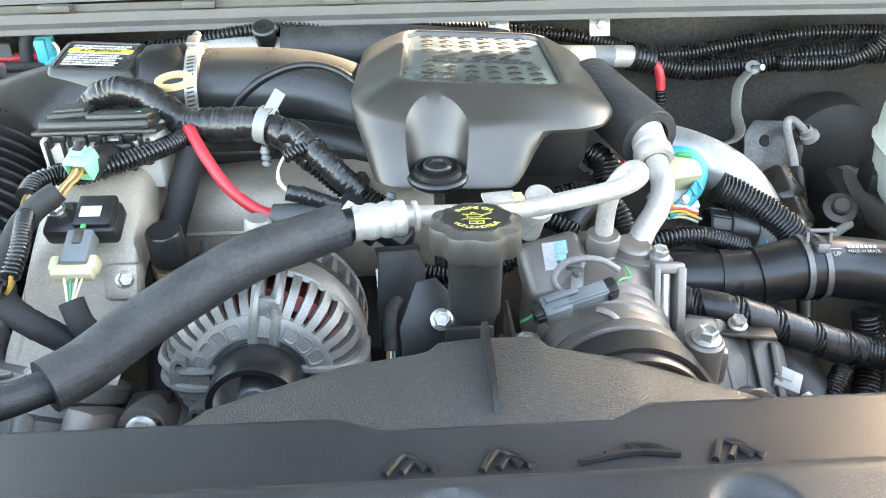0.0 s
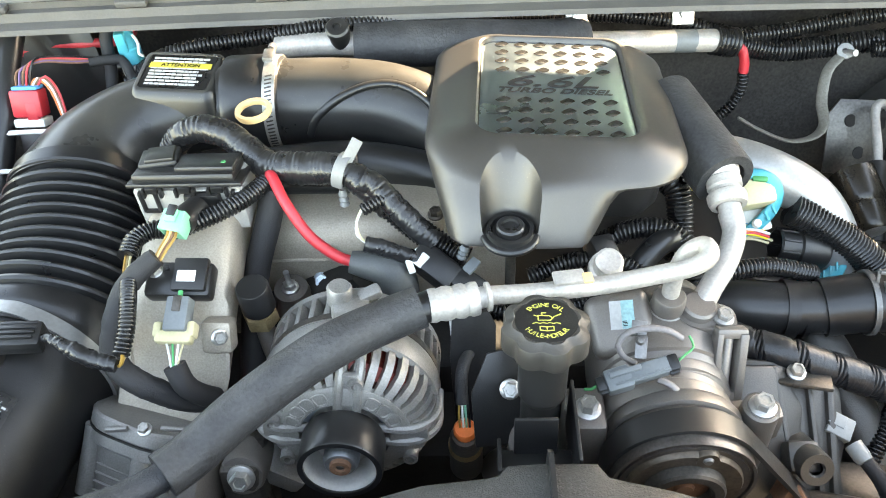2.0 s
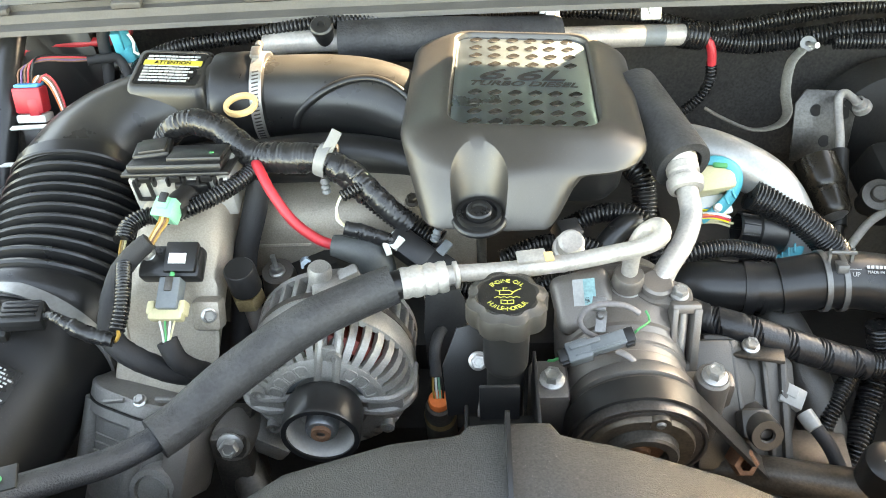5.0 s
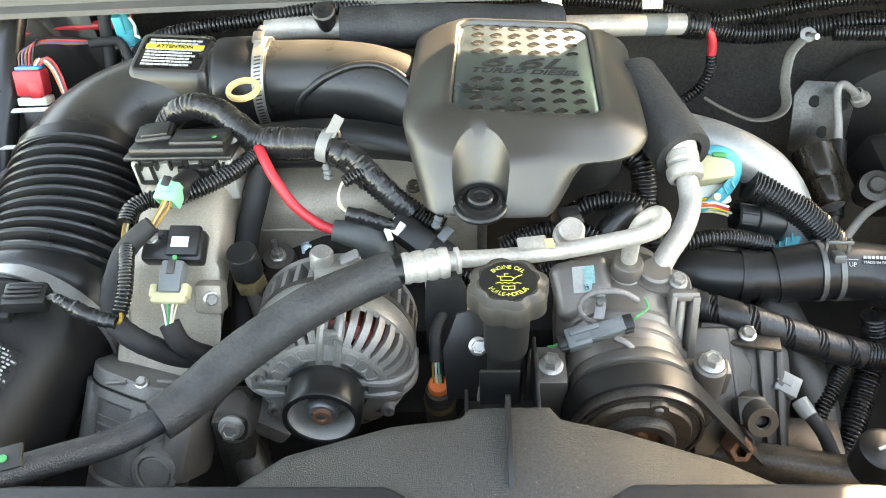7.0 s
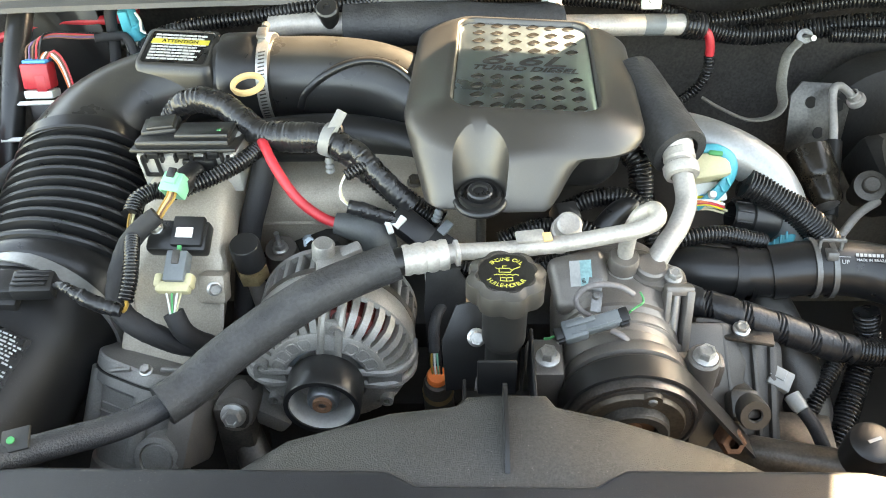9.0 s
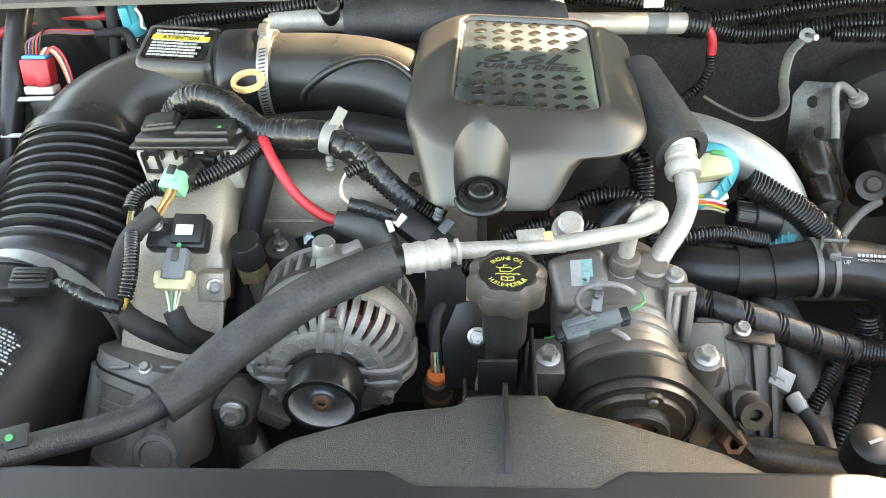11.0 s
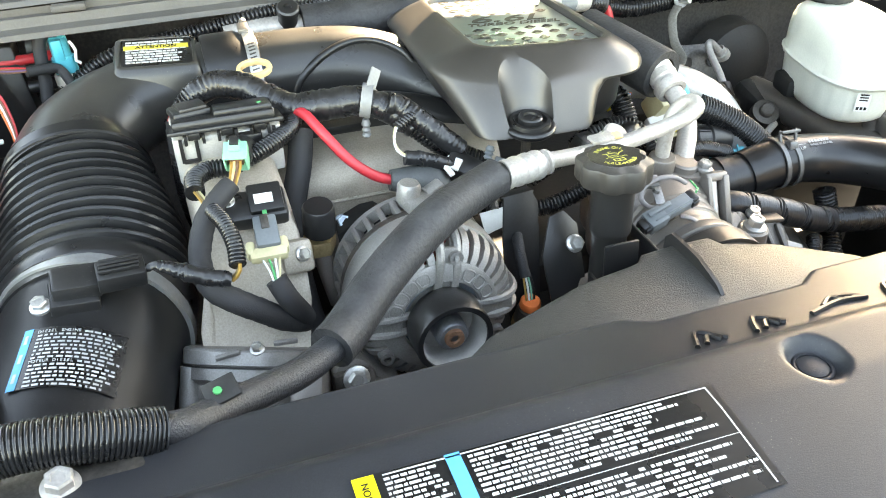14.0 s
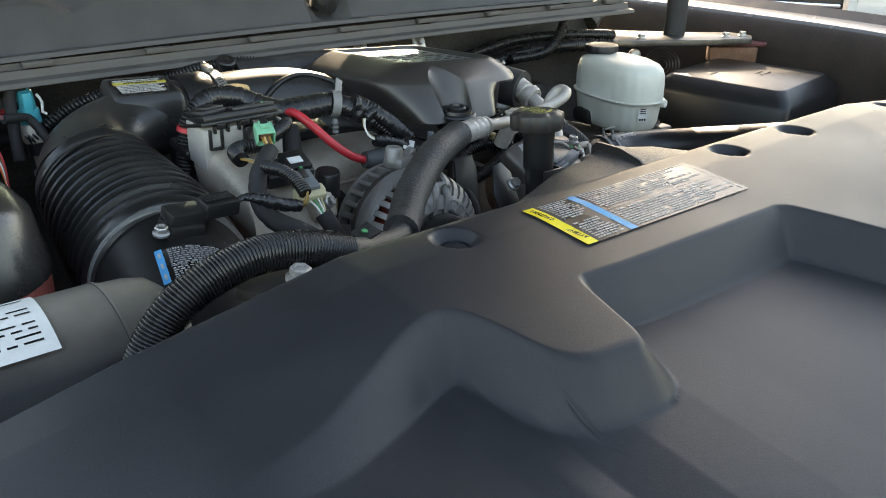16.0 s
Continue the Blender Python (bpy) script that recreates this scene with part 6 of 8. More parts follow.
pos = thing("battery_cable", (-0.15, 0.69, 1.1), "red alternator cable with a grey rubber boot", "cable")
part("cable", sweep([(-0.184, 0.735, 1.156), (-0.178, 0.722, 1.160), (-0.165, 0.702, 1.146), (-0.145, 0.685, 1.122), (-0.122, 0.677, 1.104), (-0.104, 0.674, 1.097)], 0.0053, 14), RED, pos)
part("boot", sweep([(-0.108, 0.674, 1.098), (-0.09, 0.672, 1.095), (-0.077, 0.668, 1.095), (-0.067, 0.664, 1.090), (-0.063, 0.660, 1.075), (-0.063, 0.66, 1.060)], [0.0105, 0.0135, 0.016, 0.0185, 0.0185, 0.0165], 20), BOOT, pos, "grey rubber boot")

wl = thing("harness_connector", (-0.03, 0.68, 1.09), "black wiring connectors with white clips on the harness", "connector")
part("plug", block((0.045, 0.026, 0.024), pose(-0.030, 0.668, 1.096, 20, 25, -30), 0.003), PLASTIC, wl)
part("plug", block((0.03, 0.022, 0.02), pose(0.0, 0.655, 1.085, 20, 20, -30), 0.003), PLASTIC, wl)
part("white_clip", block((0.016, 0.014, 0.004), pose(-0.044, 0.666, 1.109, 20, 10, -40), 0.001), WHITE, wl)
part("white_clip", block((0.010, 0.016, 0.004), pose(0.004, 0.664, 1.100, 20, 10, -40), 0.001), GREY, wl)
part("loom_stub", sweep([(-0.066, 0.702, 1.152), (-0.080, 0.696, 1.150), (-0.094, 0.690, 1.146)], 0.0062, 14, ridge=(0.0036, 0.0014)), LOOM, wl, "short corrugated tube")
for k in range(3):
    part("bare_wire", sweep([(-0.094, 0.690 + 0.002 * k, 1.146), (-0.099, 0.684 + 0.001 * k, 1.138), (-0.099 + 0.001 * k, 0.677, 1.128), (-0.090, 0.673, 1.121 + 0.001 * k)], 0.0011, 6), CREAM if k else WHITE, wl, "pale bare wire")
part("taped_tail", sweep([(-0.092, 0.673, 1.121), (-0.075, 0.671, 1.117), (-0.06, 0.669, 1.112), (-0.045, 0.668, 1.104)], 0.0075, 14, 0.0012, wrinkle=0.001), VINYL, wl)
part("white_clip", block((0.006, 0.018, 0.004), pose(-0.052, 0.660, 1.107, 30, 10, 30), 0.001), WHITE, wl)
part("grey_screw", lathe([(0.0035, 0.0), (0.005, 0.002), (0.0035, 0.004), (0.005, 0.006), (0.0035, 0.008), (0.005, 0.010), (0.0035, 0.014)], (-0.006, 0.668, 1.105), (0.4, 0.3, 1), 12), GREY, wl)

# dipstick / sensor with black cap, behind the alternator
dip = thing("pressure_switch", (-0.19, 0.63, 1.03), "black-capped brass pressure switch on a steel stem", "switch")
part("cap", lathe([(0, 0.030), (0.0135, 0.030), (0.0150, 0.028), (0.0155, 0.0), (0.0, 0.0)], (-0.1895, 0.634, 1.082), (0, -0.15, 1), 28), PLASTIC, dip)
part("nut", lathe([(0.0, 0.016), (0.0155, 0.016), (0.0165, 0.014), (0.0165, 0.0), (0.0, 0.0)], (-0.191, 0.638, 1.060), (0, -0.15, 1), 6), BRASS, dip)
part("stem", sweep([(-0.191, 0.638, 1.062), (-0.186, 0.63, 1.03), (-0.18, 0.625, 1.0)], 0.009, 16), CASTDIRTY, dip)
foil = thing("foil_tag", (-0.002, 0.675, 1.02), "crumpled white foil tag", "tag")
part("sheet", quad_sheet(lambda u, v: (Vector((-0.019, 0.655, 1.050)).lerp(Vector((0.017, 0.655, 1.053)), u)).lerp(Vector((-0.017, 0.640, 1.032)).lerp(Vector((0.021, 0.640, 1.042)), u), v) + Vector((0, 0.0, 0.0012 * math.sin(7 * u + 5 * v) * math.sin(9 * v))), steps(0, 1, 10), steps(0, 1, 8)), WHITE, foil)
part("holder", sweep([Vector((-0.019, 0.655, 1.050)).lerp(Vector((0.017, 0.655, 1.053)), 0.5), Vector((-0.019, 0.655, 1.050)).lerp(Vector((0.017, 0.655, 1.053)), 0.5) + Vector((0.004, 0.02, 0.012))], 0.004, 8), DARKSTEEL, foil)
osr = thing("oil_sensor", (-0.004, 0.56, 0.96), "dark sensor with an orange lock and thin wires", "sensor")
part("body", lathe([(0.0, 0.02), (0.012, 0.02), (0.014, 0.015), (0.015, 0.0), (0.016, -0.05)], (-0.004, 0.557, 0.978), (0, -0.2, 1), 20), DARKSTEEL, osr)
part("lock", lathe([(0.0, 0.008), (0.009, 0.008), (0.0105, 0.006), (0.0105, 0.0), (0.0, 0.0)], (-0.004, 0.555, 0.999), (0, -0.2, 1), 20), ORANGE, osr)
part("collar", lathe([(0.0, 0.006), (0.0150, 0.006), (0.0160, 0.003), (0.0160, -0.004), (0.0, -0.004)], (-0.004, 0.558, 0.975), (0, -0.2, 1), 20), BRASS, osr)
for k, mt in enumerate((OCHRE, WHITE, GREEN, PLASTIC)):
    part("wire", sweep([(-0.008 + 0.0028 * k, 0.554, 1.005), (-0.009 + 0.003 * k, 0.558, 1.020), (-0.008 + 0.002 * k, 0.568, 1.035)], 0.0011, 6), mt, osr)
part("lead", sweep([(-0.006, 0.564, 1.028), (-0.006, 0.58, 1.048), (0.0, 0.60, 1.052), (0.012, 0.625, 1.04)], 0.0055, 12, 0.002, wrinkle=0.0005), TAPE, osr)

# ---- driver's side of the engine ----
CLAMPGREY = material("grey_spring_steel", (0.16, 0.16, 0.155), 0.45, 0.6, 0.15, 60, 0.1, 400)
rh = thing("radiator_hose", (0.4, 0.7, 0.95), "thick black rubber radiator hose with a spring clamp", "hose")
part("outlet", sweep([(0.245, 0.735, 0.965), (0.275, 0.722, 0.982), (0.315, 0.712, 0.988), (0.365, 0.708, 0.992)], [0.030, 0.029, 0.0275, 0.027], 28), GLOSSY, rh, "smooth black plastic outlet")
part("hose", sweep([(0.36, 0.708, 0.992), (0.41, 0.706, 1.002), (0.46, 0.704, 0.999), (0.505, 0.68, 1.0), (0.538, 0.63, 1.008), (0.555, 0.54, 1.03), (0.56, 0.44, 1.056), (0.56, 0.36, 1.07)], [0.030, 0.031, 0.032, 0.033, 0.033, 0.033, 0.033], 30), RUBBER, rh)
for x, r, w in ((0.327, 0.0295, 0.012), (0.343, 0.0285, 0.005)):
    ring_clamp("collar_ring", (x, 0.711, 0.987), (1, -0.1, 0), r - 0.0005, w, PLASTIC, rh, 0.002)
for x in (0.402, 0.420):
    ring_clamp("clamp_ring", (x, 0.706, 1.001), (1, -0.03, 0.1), 0.0315, 0.0055, CLAMPGREY, rh, 0.002)
cl = block((0.026, 0.0035, 0.004), pose(0.413, 0.702, 1.046, -20, 0, -4), 0.001)
for dx in (-0.0115, 0.0115):
    block((0.0035, 0.0035, 0.022), pose(0.413 + dx, 0.704, 1.036, -20, 0, -4), 0.001, cl)
block((0.012, 0.016, 0.010), pose(0.413, 0.697, 1.030, -20, 0, -4), 0.002, cl)
part("clamp_tab", cl, CLAMPGREY, rh, "steel clamp tab")
HP = pose(0.449, 0.6888, 1.0288, 30, 0, -4)
pm = bmesh.new()
random.seed(2)
for k in range(7):
    block((0.003, 0.0034, 0.0005), HP @ pose(-0.010 + 0.0042 * k, 0.0058, -0.0006), 0.0, pm)
block((0.014, 0.0006, 0.0005), HP @ pose(-0.024, 0.003, -0.0004), 0.0, pm)
part("print", pm, INK, rh, "white printed marks")
lettering("MADE IN BRAZIL", 0.0042, HP @ pose(0.004, 0.0, 0.0004), INK, rh)
lettering("UP", 0.0065, HP @ pose(-0.023, -0.003, 0.0004), INK, rh)

WOUND = material("bluish_black_wound_tape", (0.014, 0.0145, 0.0165), 0.36, 0, 0.2, 60, 0.4, 300, 0.08)
hl = thing("heater_hose", (0.35, 0.64, 0.95), "black spiral-taped corrugated hose", "hose")
part("hose", sweep([(0.250, 0.668, 0.999), (0.273, 0.655, 0.999), (0.307, 0.640, 0.999), (0.358, 0.630, 0.985), (0.400, 0.626, 0.969), (0.432, 0.6255, 0.958)], 0.0165, 40, 0.0006, wrinkle=0.0003, wound=(0.036, 0.38)), WOUND, hl)
part("corrugated_end", sweep([(0.424, 0.6255, 0.961), (0.46, 0.628, 0.951), (0.54, 0.64, 0.93)], 0.0158, 24, ridge=(0.0042, 0.0020)), LOOM, hl, "bare corrugated end")

lh = thing("vertical_loom", (0.44, 0.6, 0.8), "black corrugated wiring loom", "wiring loom", "looms beside the engine")
part("tube", sweep([(0.46, 0.67, 0.97), (0.468, 0.655, 0.93), (0.452, 0.62, 0.90), (0.425, 0.57, 0.88), (0.40, 0.53, 0.85)], 0.014, 16, ridge=(0.0045, 0.0024)), LOOM, lh)
lh2 = thing("vertical_loom", (0.40, 0.6, 0.8), "black corrugated wiring loom", "wiring loom", "looms beside the engine")
part("tube", sweep([(0.43, 0.635, 0.925), (0.412, 0.612, 0.92), (0.392, 0.585, 0.90), (0.385, 0.56, 0.86)], 0.010, 14, ridge=(0.004, 0.002)), LOOM, lh2)
lp = thing("cooler_pipe", (0.40, 0.64, 0.85), "dull grey aluminium cooler pipe", "pipe")
part("pipe", sweep([(0.35, 0.74, 0.955), (0.37, 0.69, 0.945), (0.385, 0.645, 0.922), (0.40, 0.60, 0.885), (0.41, 0.56, 0.83)], 0.025, 20), TIMING, lp)

tc = thing("timing_cover", (0.30, 0.6, 0.88), "grimy cast-aluminium timing cover with ribs and a bolt boss", "engine casting")
part("plate", prism([(-0.04, -0.085), (0.05, -0.085), (0.062, -0.02), (0.056, 0.03), (0.03, 0.05), (-0.04, 0.05)], -0.02, 0.02, Matrix.Translation((0.292, 0.603, 0.955)) @ pose(0, 0, 0, 38, 10, 0), 0.006), TIMING, tc)
part("rib", block((0.006, 0.12, 0.016), Matrix.Translation((0.290, 0.578, 0.963)) @ pose(0, 0, 0, 38, 10, 14), 0.002), TIMING, tc)
part("rib", block((0.006, 0.11, 0.014), Matrix.Translation((0.320, 0.578, 0.954)) @ pose(0, 0, 0, 38, 10, 10), 0.002), TIMING, tc)
part("step", prism([(-0.036, -0.05), (0.02, -0.05), (0.03, 0.0), (0.012, 0.04), (-0.036, 0.04)], 0.0, 0.014, Matrix.Translation((0.280, 0.598, 0.972)) @ pose(0, 0, 0, 38, 10, 8), 0.005), TIMING, tc)
part("edge_wall", block((0.010, 0.12, 0.026), Matrix.Translation((0.337, 0.572, 0.938)) @ pose(0, 0, 0, 38, 10, 6), 0.004), TIMING, tc)
part("boss", lathe([(0.006, 0.0), (0.0075, 0.002), (0.015, 0.002), (0.016, -0.002), (0.016, -0.05)], (0.305, 0.532, 0.972), (0.05, -0.85, 0.5), 24), TIMING, tc)
part("boss_arm", block((0.03, 0.03, 0.05), pose(0.300, 0.558, 0.95, 30, 0, 0), 0.006), TIMING, tc)
part("shelf", block((0.11, 0.06, 0.012), pose(0.345, 0.545, 0.915, 0, 0, -6), 0.003), DARKSTEEL, tc)
bolt((0.306, 0.618, 1.000), (0, -0.2, 1), 0.012)
part("bolt_tab", block((0.05, 0.026, 0.005), pose(0.314, 0.616, 0.994, -10, 0, -12), 0.002), DARKSTEEL, tc)
tn = thing("tensioner", (0.30, 0.48, 0.9), "rusty belt tensioner nut on a dark arm", "tensioner")
part("nut", lathe([(0.006, 0.004), (0.011, 0.004), (0.0135, 0.0), (0.0135, -0.02), (0.0, -0.02)], (0.283, 0.512, 0.955), (0, -0.8, 0.6), 6), RUST, tn)
part("arm", sweep([(0.25, 0.54, 0.90), (0.29, 0.53, 0.915), (0.34, 0.51, 0.93), (0.40, 0.49, 0.94)], [0.02, 0.018, 0.018, 0.02], 14), DARKSTEEL, tn)
wc = thing("white_connector", (0.35, 0.58, 0.92), "clear white wiring plug on a black lead", "connector")
wb = block((0.024, 0.022, 0.016), pose(0.347, 0.588, 0.955, 20, 15, -25), 0.002)
lathe([(0.0, 0.02), (0.007, 0.018), (0.0085, 0.012), (0.0085, 0.0)], (0.357, 0.572, 0.950), (0.4, -0.9, -0.2), 16, wb)
block((0.016, 0.012, 0.004), pose(0.345, 0.590, 0.964, 20, 15, -25), 0.001, wb)
part("shell", wb, material("clear_white_plastic", (0.26, 0.27, 0.26), 0.35, 0, 0.1, 60, 0.05, 400), wc)
part("lead", sweep([(0.364, 0.56, 0.946), (0.375, 0.54, 0.938), (0.385, 0.52, 0.92)], 0.007, 10), TAPE, wc)
part("upper_lead", sweep([(0.34, 0.60, 0.96), (0.33, 0.618, 0.97), (0.325, 0.64, 0.975)], 0.008, 10), TAPE, wc)
wp = thing("washer_filler", (0.39, 0.48, 0.95), "round black filler cap with a pale symbol", "cap")
part("cap", lathe([(0.0, 0.012), (0.017, 0.012), (0.021, 0.009), (0.022, 0.0), (0.02, -0.03)], (0.398, 0.492, 0.980), (0, -0.1, 1), 28), PLASTIC, wp)
part("symbol", block((0.014, 0.003, 0.0006), pose(0.398, 0.491, 0.9930, 6, 0, 20), 0.0), INK, wp)

cp = thing("charge_pipe", (0.35, 0.82, 1.0), "large bright aluminium charge air pipe", "pipe")
part("pipe", sweep([(0.22, 0.90, 1.05), (0.265, 0.868, 1.070), (0.315, 0.842, 1.070), (0.364, 0.822, 1.050), (0.392, 0.802, 1.018), (0.405, 0.79, 0.975)], 0.026, 30), SATIN, cp)
em = thing("harness_junction", (0.31, 0.80, 1.02), "cream plug with a teal lever lock and bunched wires", "connector")
part("body", block((0.044, 0.030, 0.044), pose(0.306, 0.790, 1.053, 38, -4, 8), 0.006), CREAM, em)
part("base", block((0.052, 0.030, 0.012), pose(0.304, 0.778, 1.027, 38, -4, 14), 0.003), WHITE, em)
part("lever", sweep([(0.295, 0.793, 1.080), (0.313, 0.790, 1.080), (0.328, 0.786, 1.071), (0.332, 0.781, 1.058), (0.327, 0.775, 1.044), (0.314, 0.768, 1.031), (0.295, 0.760, 1.020)], [0.005, 0.0065, 0.0075, 0.009, 0.010, 0.010, 0.006], 14, flat=0.55, up=(0, -0.6, 0.8)), TEAL, em, "teal lever lock")
for k in range(3):
    part("lever_rib", block((0.003, 0.010, 0.003), pose(0.327 - 0.007 * k, 0.769 - 0.003 * k, 1.050 - 0.006 * k, 38, 0, 30), 0.001), TEAL, em)
part("lever_pin", lathe([(0, 0.006), (0.004, 0.005), (0.005, 0.0)], (0.310, 0.762, 1.037), (0, -0.6, 0.8), 16), WHITE, em)
part("green_tab", block((0.016, 0.006, 0.006), pose(0.311, 0.786, 1.078, 38, 0, -10), 0.002), DOT, em)
random.seed(12)
WIRES = [RED, YELLOW, CREAM, BRASS, ORANGE, BLUE, AMBER, WHITE]
for k in range(10):
    dx, dz = random.uniform(-0.014, 0.014), random.uniform(-0.01, 0.01)
    part("wire", sweep([(0.247 + dx, 0.78 + dx, 1.072 + dz), (0.238 + dx, 0.79, 1.07 + dz), (0.226 + dx * 0.7, 0.80, 1.055 + dz)], 0.0015, 6), WIRES[k % 8], em)
    part("wire", sweep([(0.332 + dx * 0.3, 0.80 + dx, 1.058 + dz), (0.342, 0.80 + dx, 1.056 + dz), (0.352, 0.797 + dx, 1.05 + dz)], 0.0015, 6), WIRES[(k + 3) % 8], em)
for k in range(14):
    dx, dy, dz = random.uniform(-0.006, 0.006), random.uniform(-0.014, 0.014), random.uniform(-0.008, 0.01)
    part("wire", sweep([(0.292 + dx, 0.772 + dy, 1.020 + dz), (0.308 + dx, 0.770 + dy, 1.022 + dz), (0.326 + dx, 0.772 + dy, 1.014 + dz)], 0.0016, 6), WIRES[(k * 3 + 1) % 8], em)
em.matrix_basis = Matrix.Translation((-0.006, 0.022, 0.004)) @ em.matrix_basis
em2 = thing("round_connector", (0.35, 0.78, 0.97), "round black plug with a teal lock ring", "connector")
RC = Matrix.Translation((0.330, 0.785, 1.010)) @ axes((0.97, 0.0, -0.2))
part("shell", lathe([(0.0165, 0.0), (0.0185, 0.002), (0.0185, 0.022), (0.0210, 0.024), (0.0210, 0.052), (0.0185, 0.056), (0.0, 0.056)], RC @ Vector((0, 0, 0)), (0.97, 0.0, -0.2), 32), PLASTIC, em2)
for k in range(9):
    part("grip", block((0.003, 0.0025, 0.020), RC @ pose(0, 0, 0, 0, 0, 40 * k) @ pose(0.0188, 0, 0.011), 0.0008), PLASTIC, em2)
lv = part("lever", sweep([(0.352, 0.764, 0.990), (0.366, 0.761, 0.978), (0.381, 0.762, 0.975), (0.393, 0.766, 0.982), (0.401, 0.774, 0.995), (0.403, 0.786, 1.006), (0.398, 0.798, 1.010)], [0.005, 0.009, 0.0095, 0.0085, 0.0085, 0.0085, 0.006], 14, 0.003, flat=0.5, up=(0, -0.6, 0.8)), TEAL, em2, "teal lever lock")
for k in range(4):
    part("lever_rib", block((0.0022, 0.011, 0.003), pose(0.374 + 0.007 * k, 0.758 + 0.003 * k, 0.982 + 0.004 * k, 38, 0, -10), 0.0008), TEAL, lv)
part("lever_pin", lathe([(0, 0.004), (0.0035, 0.003), (0.0042, 0.0)], (0.364, 0.756, 0.985), (0, -0.6, 0.8), 14), TEAL, lv)
part("tray", sweep([(0.262, 0.750, 0.985), (0.30, 0.752, 0.990), (0.34, 0.755, 0.980), (0.372, 0.765, 0.966)], [0.012, 0.014, 0.014, 0.010], 14, flat=0.5), PLASTIC, em2, "black moulded wiring tray")
bl = thing("thick_loom", (0.40, 0.79, 0.98), "thick black corrugated wiring loom", "wiring loom")
part("tube", sweep([(0.343, 0.800, 1.047), (0.367, 0.795, 1.037), (0.396, 0.787, 1.021), (0.425, 0.779, 0.999), (0.447, 0.772, 0.975), (0.46, 0.765, 0.93)], 0.0185, 24, ridge=(0.0044, 0.0016)), LOOM, bl)
for pts, r in (([(0.13, 0.735, 1.06), (0.16, 0.738, 1.075), (0.195, 0.735, 1.078), (0.215, 0.72, 1.065), (0.225, 0.70, 1.04)], 0.0105), ([(0.06, 0.70, 1.05), (0.10, 0.705, 1.065), (0.14, 0.70, 1.07), (0.17, 0.69, 1.06)], 0.009), ([(0.205, 0.80, 1.09), (0.215, 0.785, 1.085), (0.218, 0.765, 1.06), (0.215, 0.74, 1.03)], 0.014), ([(0.23, 0.72, 1.02), (0.27, 0.725, 1.03), (0.31, 0.735, 1.025), (0.36, 0.745, 1.005)], 0.010), ([(-0.01, 0.675, 1.045), (0.04, 0.665, 1.035), (0.09, 0.66, 1.045), (0.13, 0.66, 1.065)], 0.0095)):
    wt = thing("engine_wire", pts[0], "black loomed wiring running over the engine", "wiring loom", "looms over the engine")
    part("tube", sweep(pts, r, 14, ridge=(0.0042, 0.0018)), LOOM, wt)
DARKPLATE = material("black_coated_steel", (0.022, 0.022, 0.023), 0.45, 0.3, 0.25, 40, 0.15, 500, 0.05)
tagb = thing("sensor_bracket", (0.005, 0.61, 0.96), "dark folded steel bracket standing on the engine block", "bracket")
part("plate", prism([(-0.020, -0.11), (0.016, -0.11), (0.020, 0.012), (0.014, 0.026), (-0.018, 0.026), (-0.022, -0.02)], -0.0012, 0.0012, Matrix.Translation((0.0050, 0.605, 1.0690)) @ pose(0, 0, 0, 78, 0, 6), 0.0006), DARKPLATE, tagb)
part("flange", block((0.036, 0.014, 0.0024), Matrix.Translation((0.0050, 0.605, 1.0690)) @ pose(0, 0, 0, 78, 0, 6) @ pose(-0.002, 0.026, -0.006, 90, 0, 0), 0.0008), DARKPLATE, tagb)
fi = thing("injector_plug", (0.12, 0.70, 1.05), "dark plug with yellow-green wires", "connector")
part("shell", block((0.026, 0.022, 0.02), pose(0.128, 0.708, 1.078, 20, 10, 25), 0.003), PLASTIC, fi)
part("tab", block((0.012, 0.006, 0.01), pose(0.133, 0.694, 1.083, 20, 10, 25), 0.001), BRASS, fi)
wts = thing("engine_hose", (0.16, 0.70, 1.02), "black hose bend beside the engine cover", "hose")
part("tube", sweep([(0.15, 0.68, 1.03), (0.165, 0.70, 1.06), (0.19, 0.72, 1.075), (0.215, 0.735, 1.06), (0.225, 0.74, 1.03)], 0.012, 16), RUBBER, wts)

# ---- firewall side ----
mat_t = thing("firewall_mat", (0.4, 1.1, 0.9), "grey moulded sound mat on the firewall", "sound mat")
part("mat", quad_sheet(lambda x, v: (x, 1.148 - 0.03 * v + 0.006 * math.sin(14 * x + 3 * v), 1.10 - 0.22 * v + 0.01 * math.sin(9 * x)), steps(0.2, 0.72, 40), steps(0, 1, 14)), INSULATION, mat_t)
hp = thing("heater_pipe", (0.05, 1.0, 1.12), "aluminium pipe sleeved in black foam along the firewall", "pipe")
part("bare_pipe", sweep([(-0.222, 0.99, 1.1485), (-0.19, 0.99, 1.152), (-0.16, 0.99, 1.153), (-0.12, 0.99, 1.151)], 0.014, 18), SILVER, hp)
part("foam_sleeve", sweep([(-0.128, 0.988, 1.150), (0.0, 0.99, 1.150), (0.08, 1.0, 1.142), (0.14, 1.02, 1.134)], 0.0265, 24), FOAM, hp)
part("bare_pipe", sweep([(0.12, 1.025, 1.126), (0.20, 1.038, 1.119), (0.315, 1.05, 1.112)], 0.014, 18), SILVER, hp)
part("pipe_band", sweep([(0.255, 1.044, 1.1155), (0.282, 1.047, 1.114)], 0.0143, 18), GREY, hp)
pl = thing("rubber_plug", (-0.145, 0.972, 1.16), "round black rubber plug", "plug")
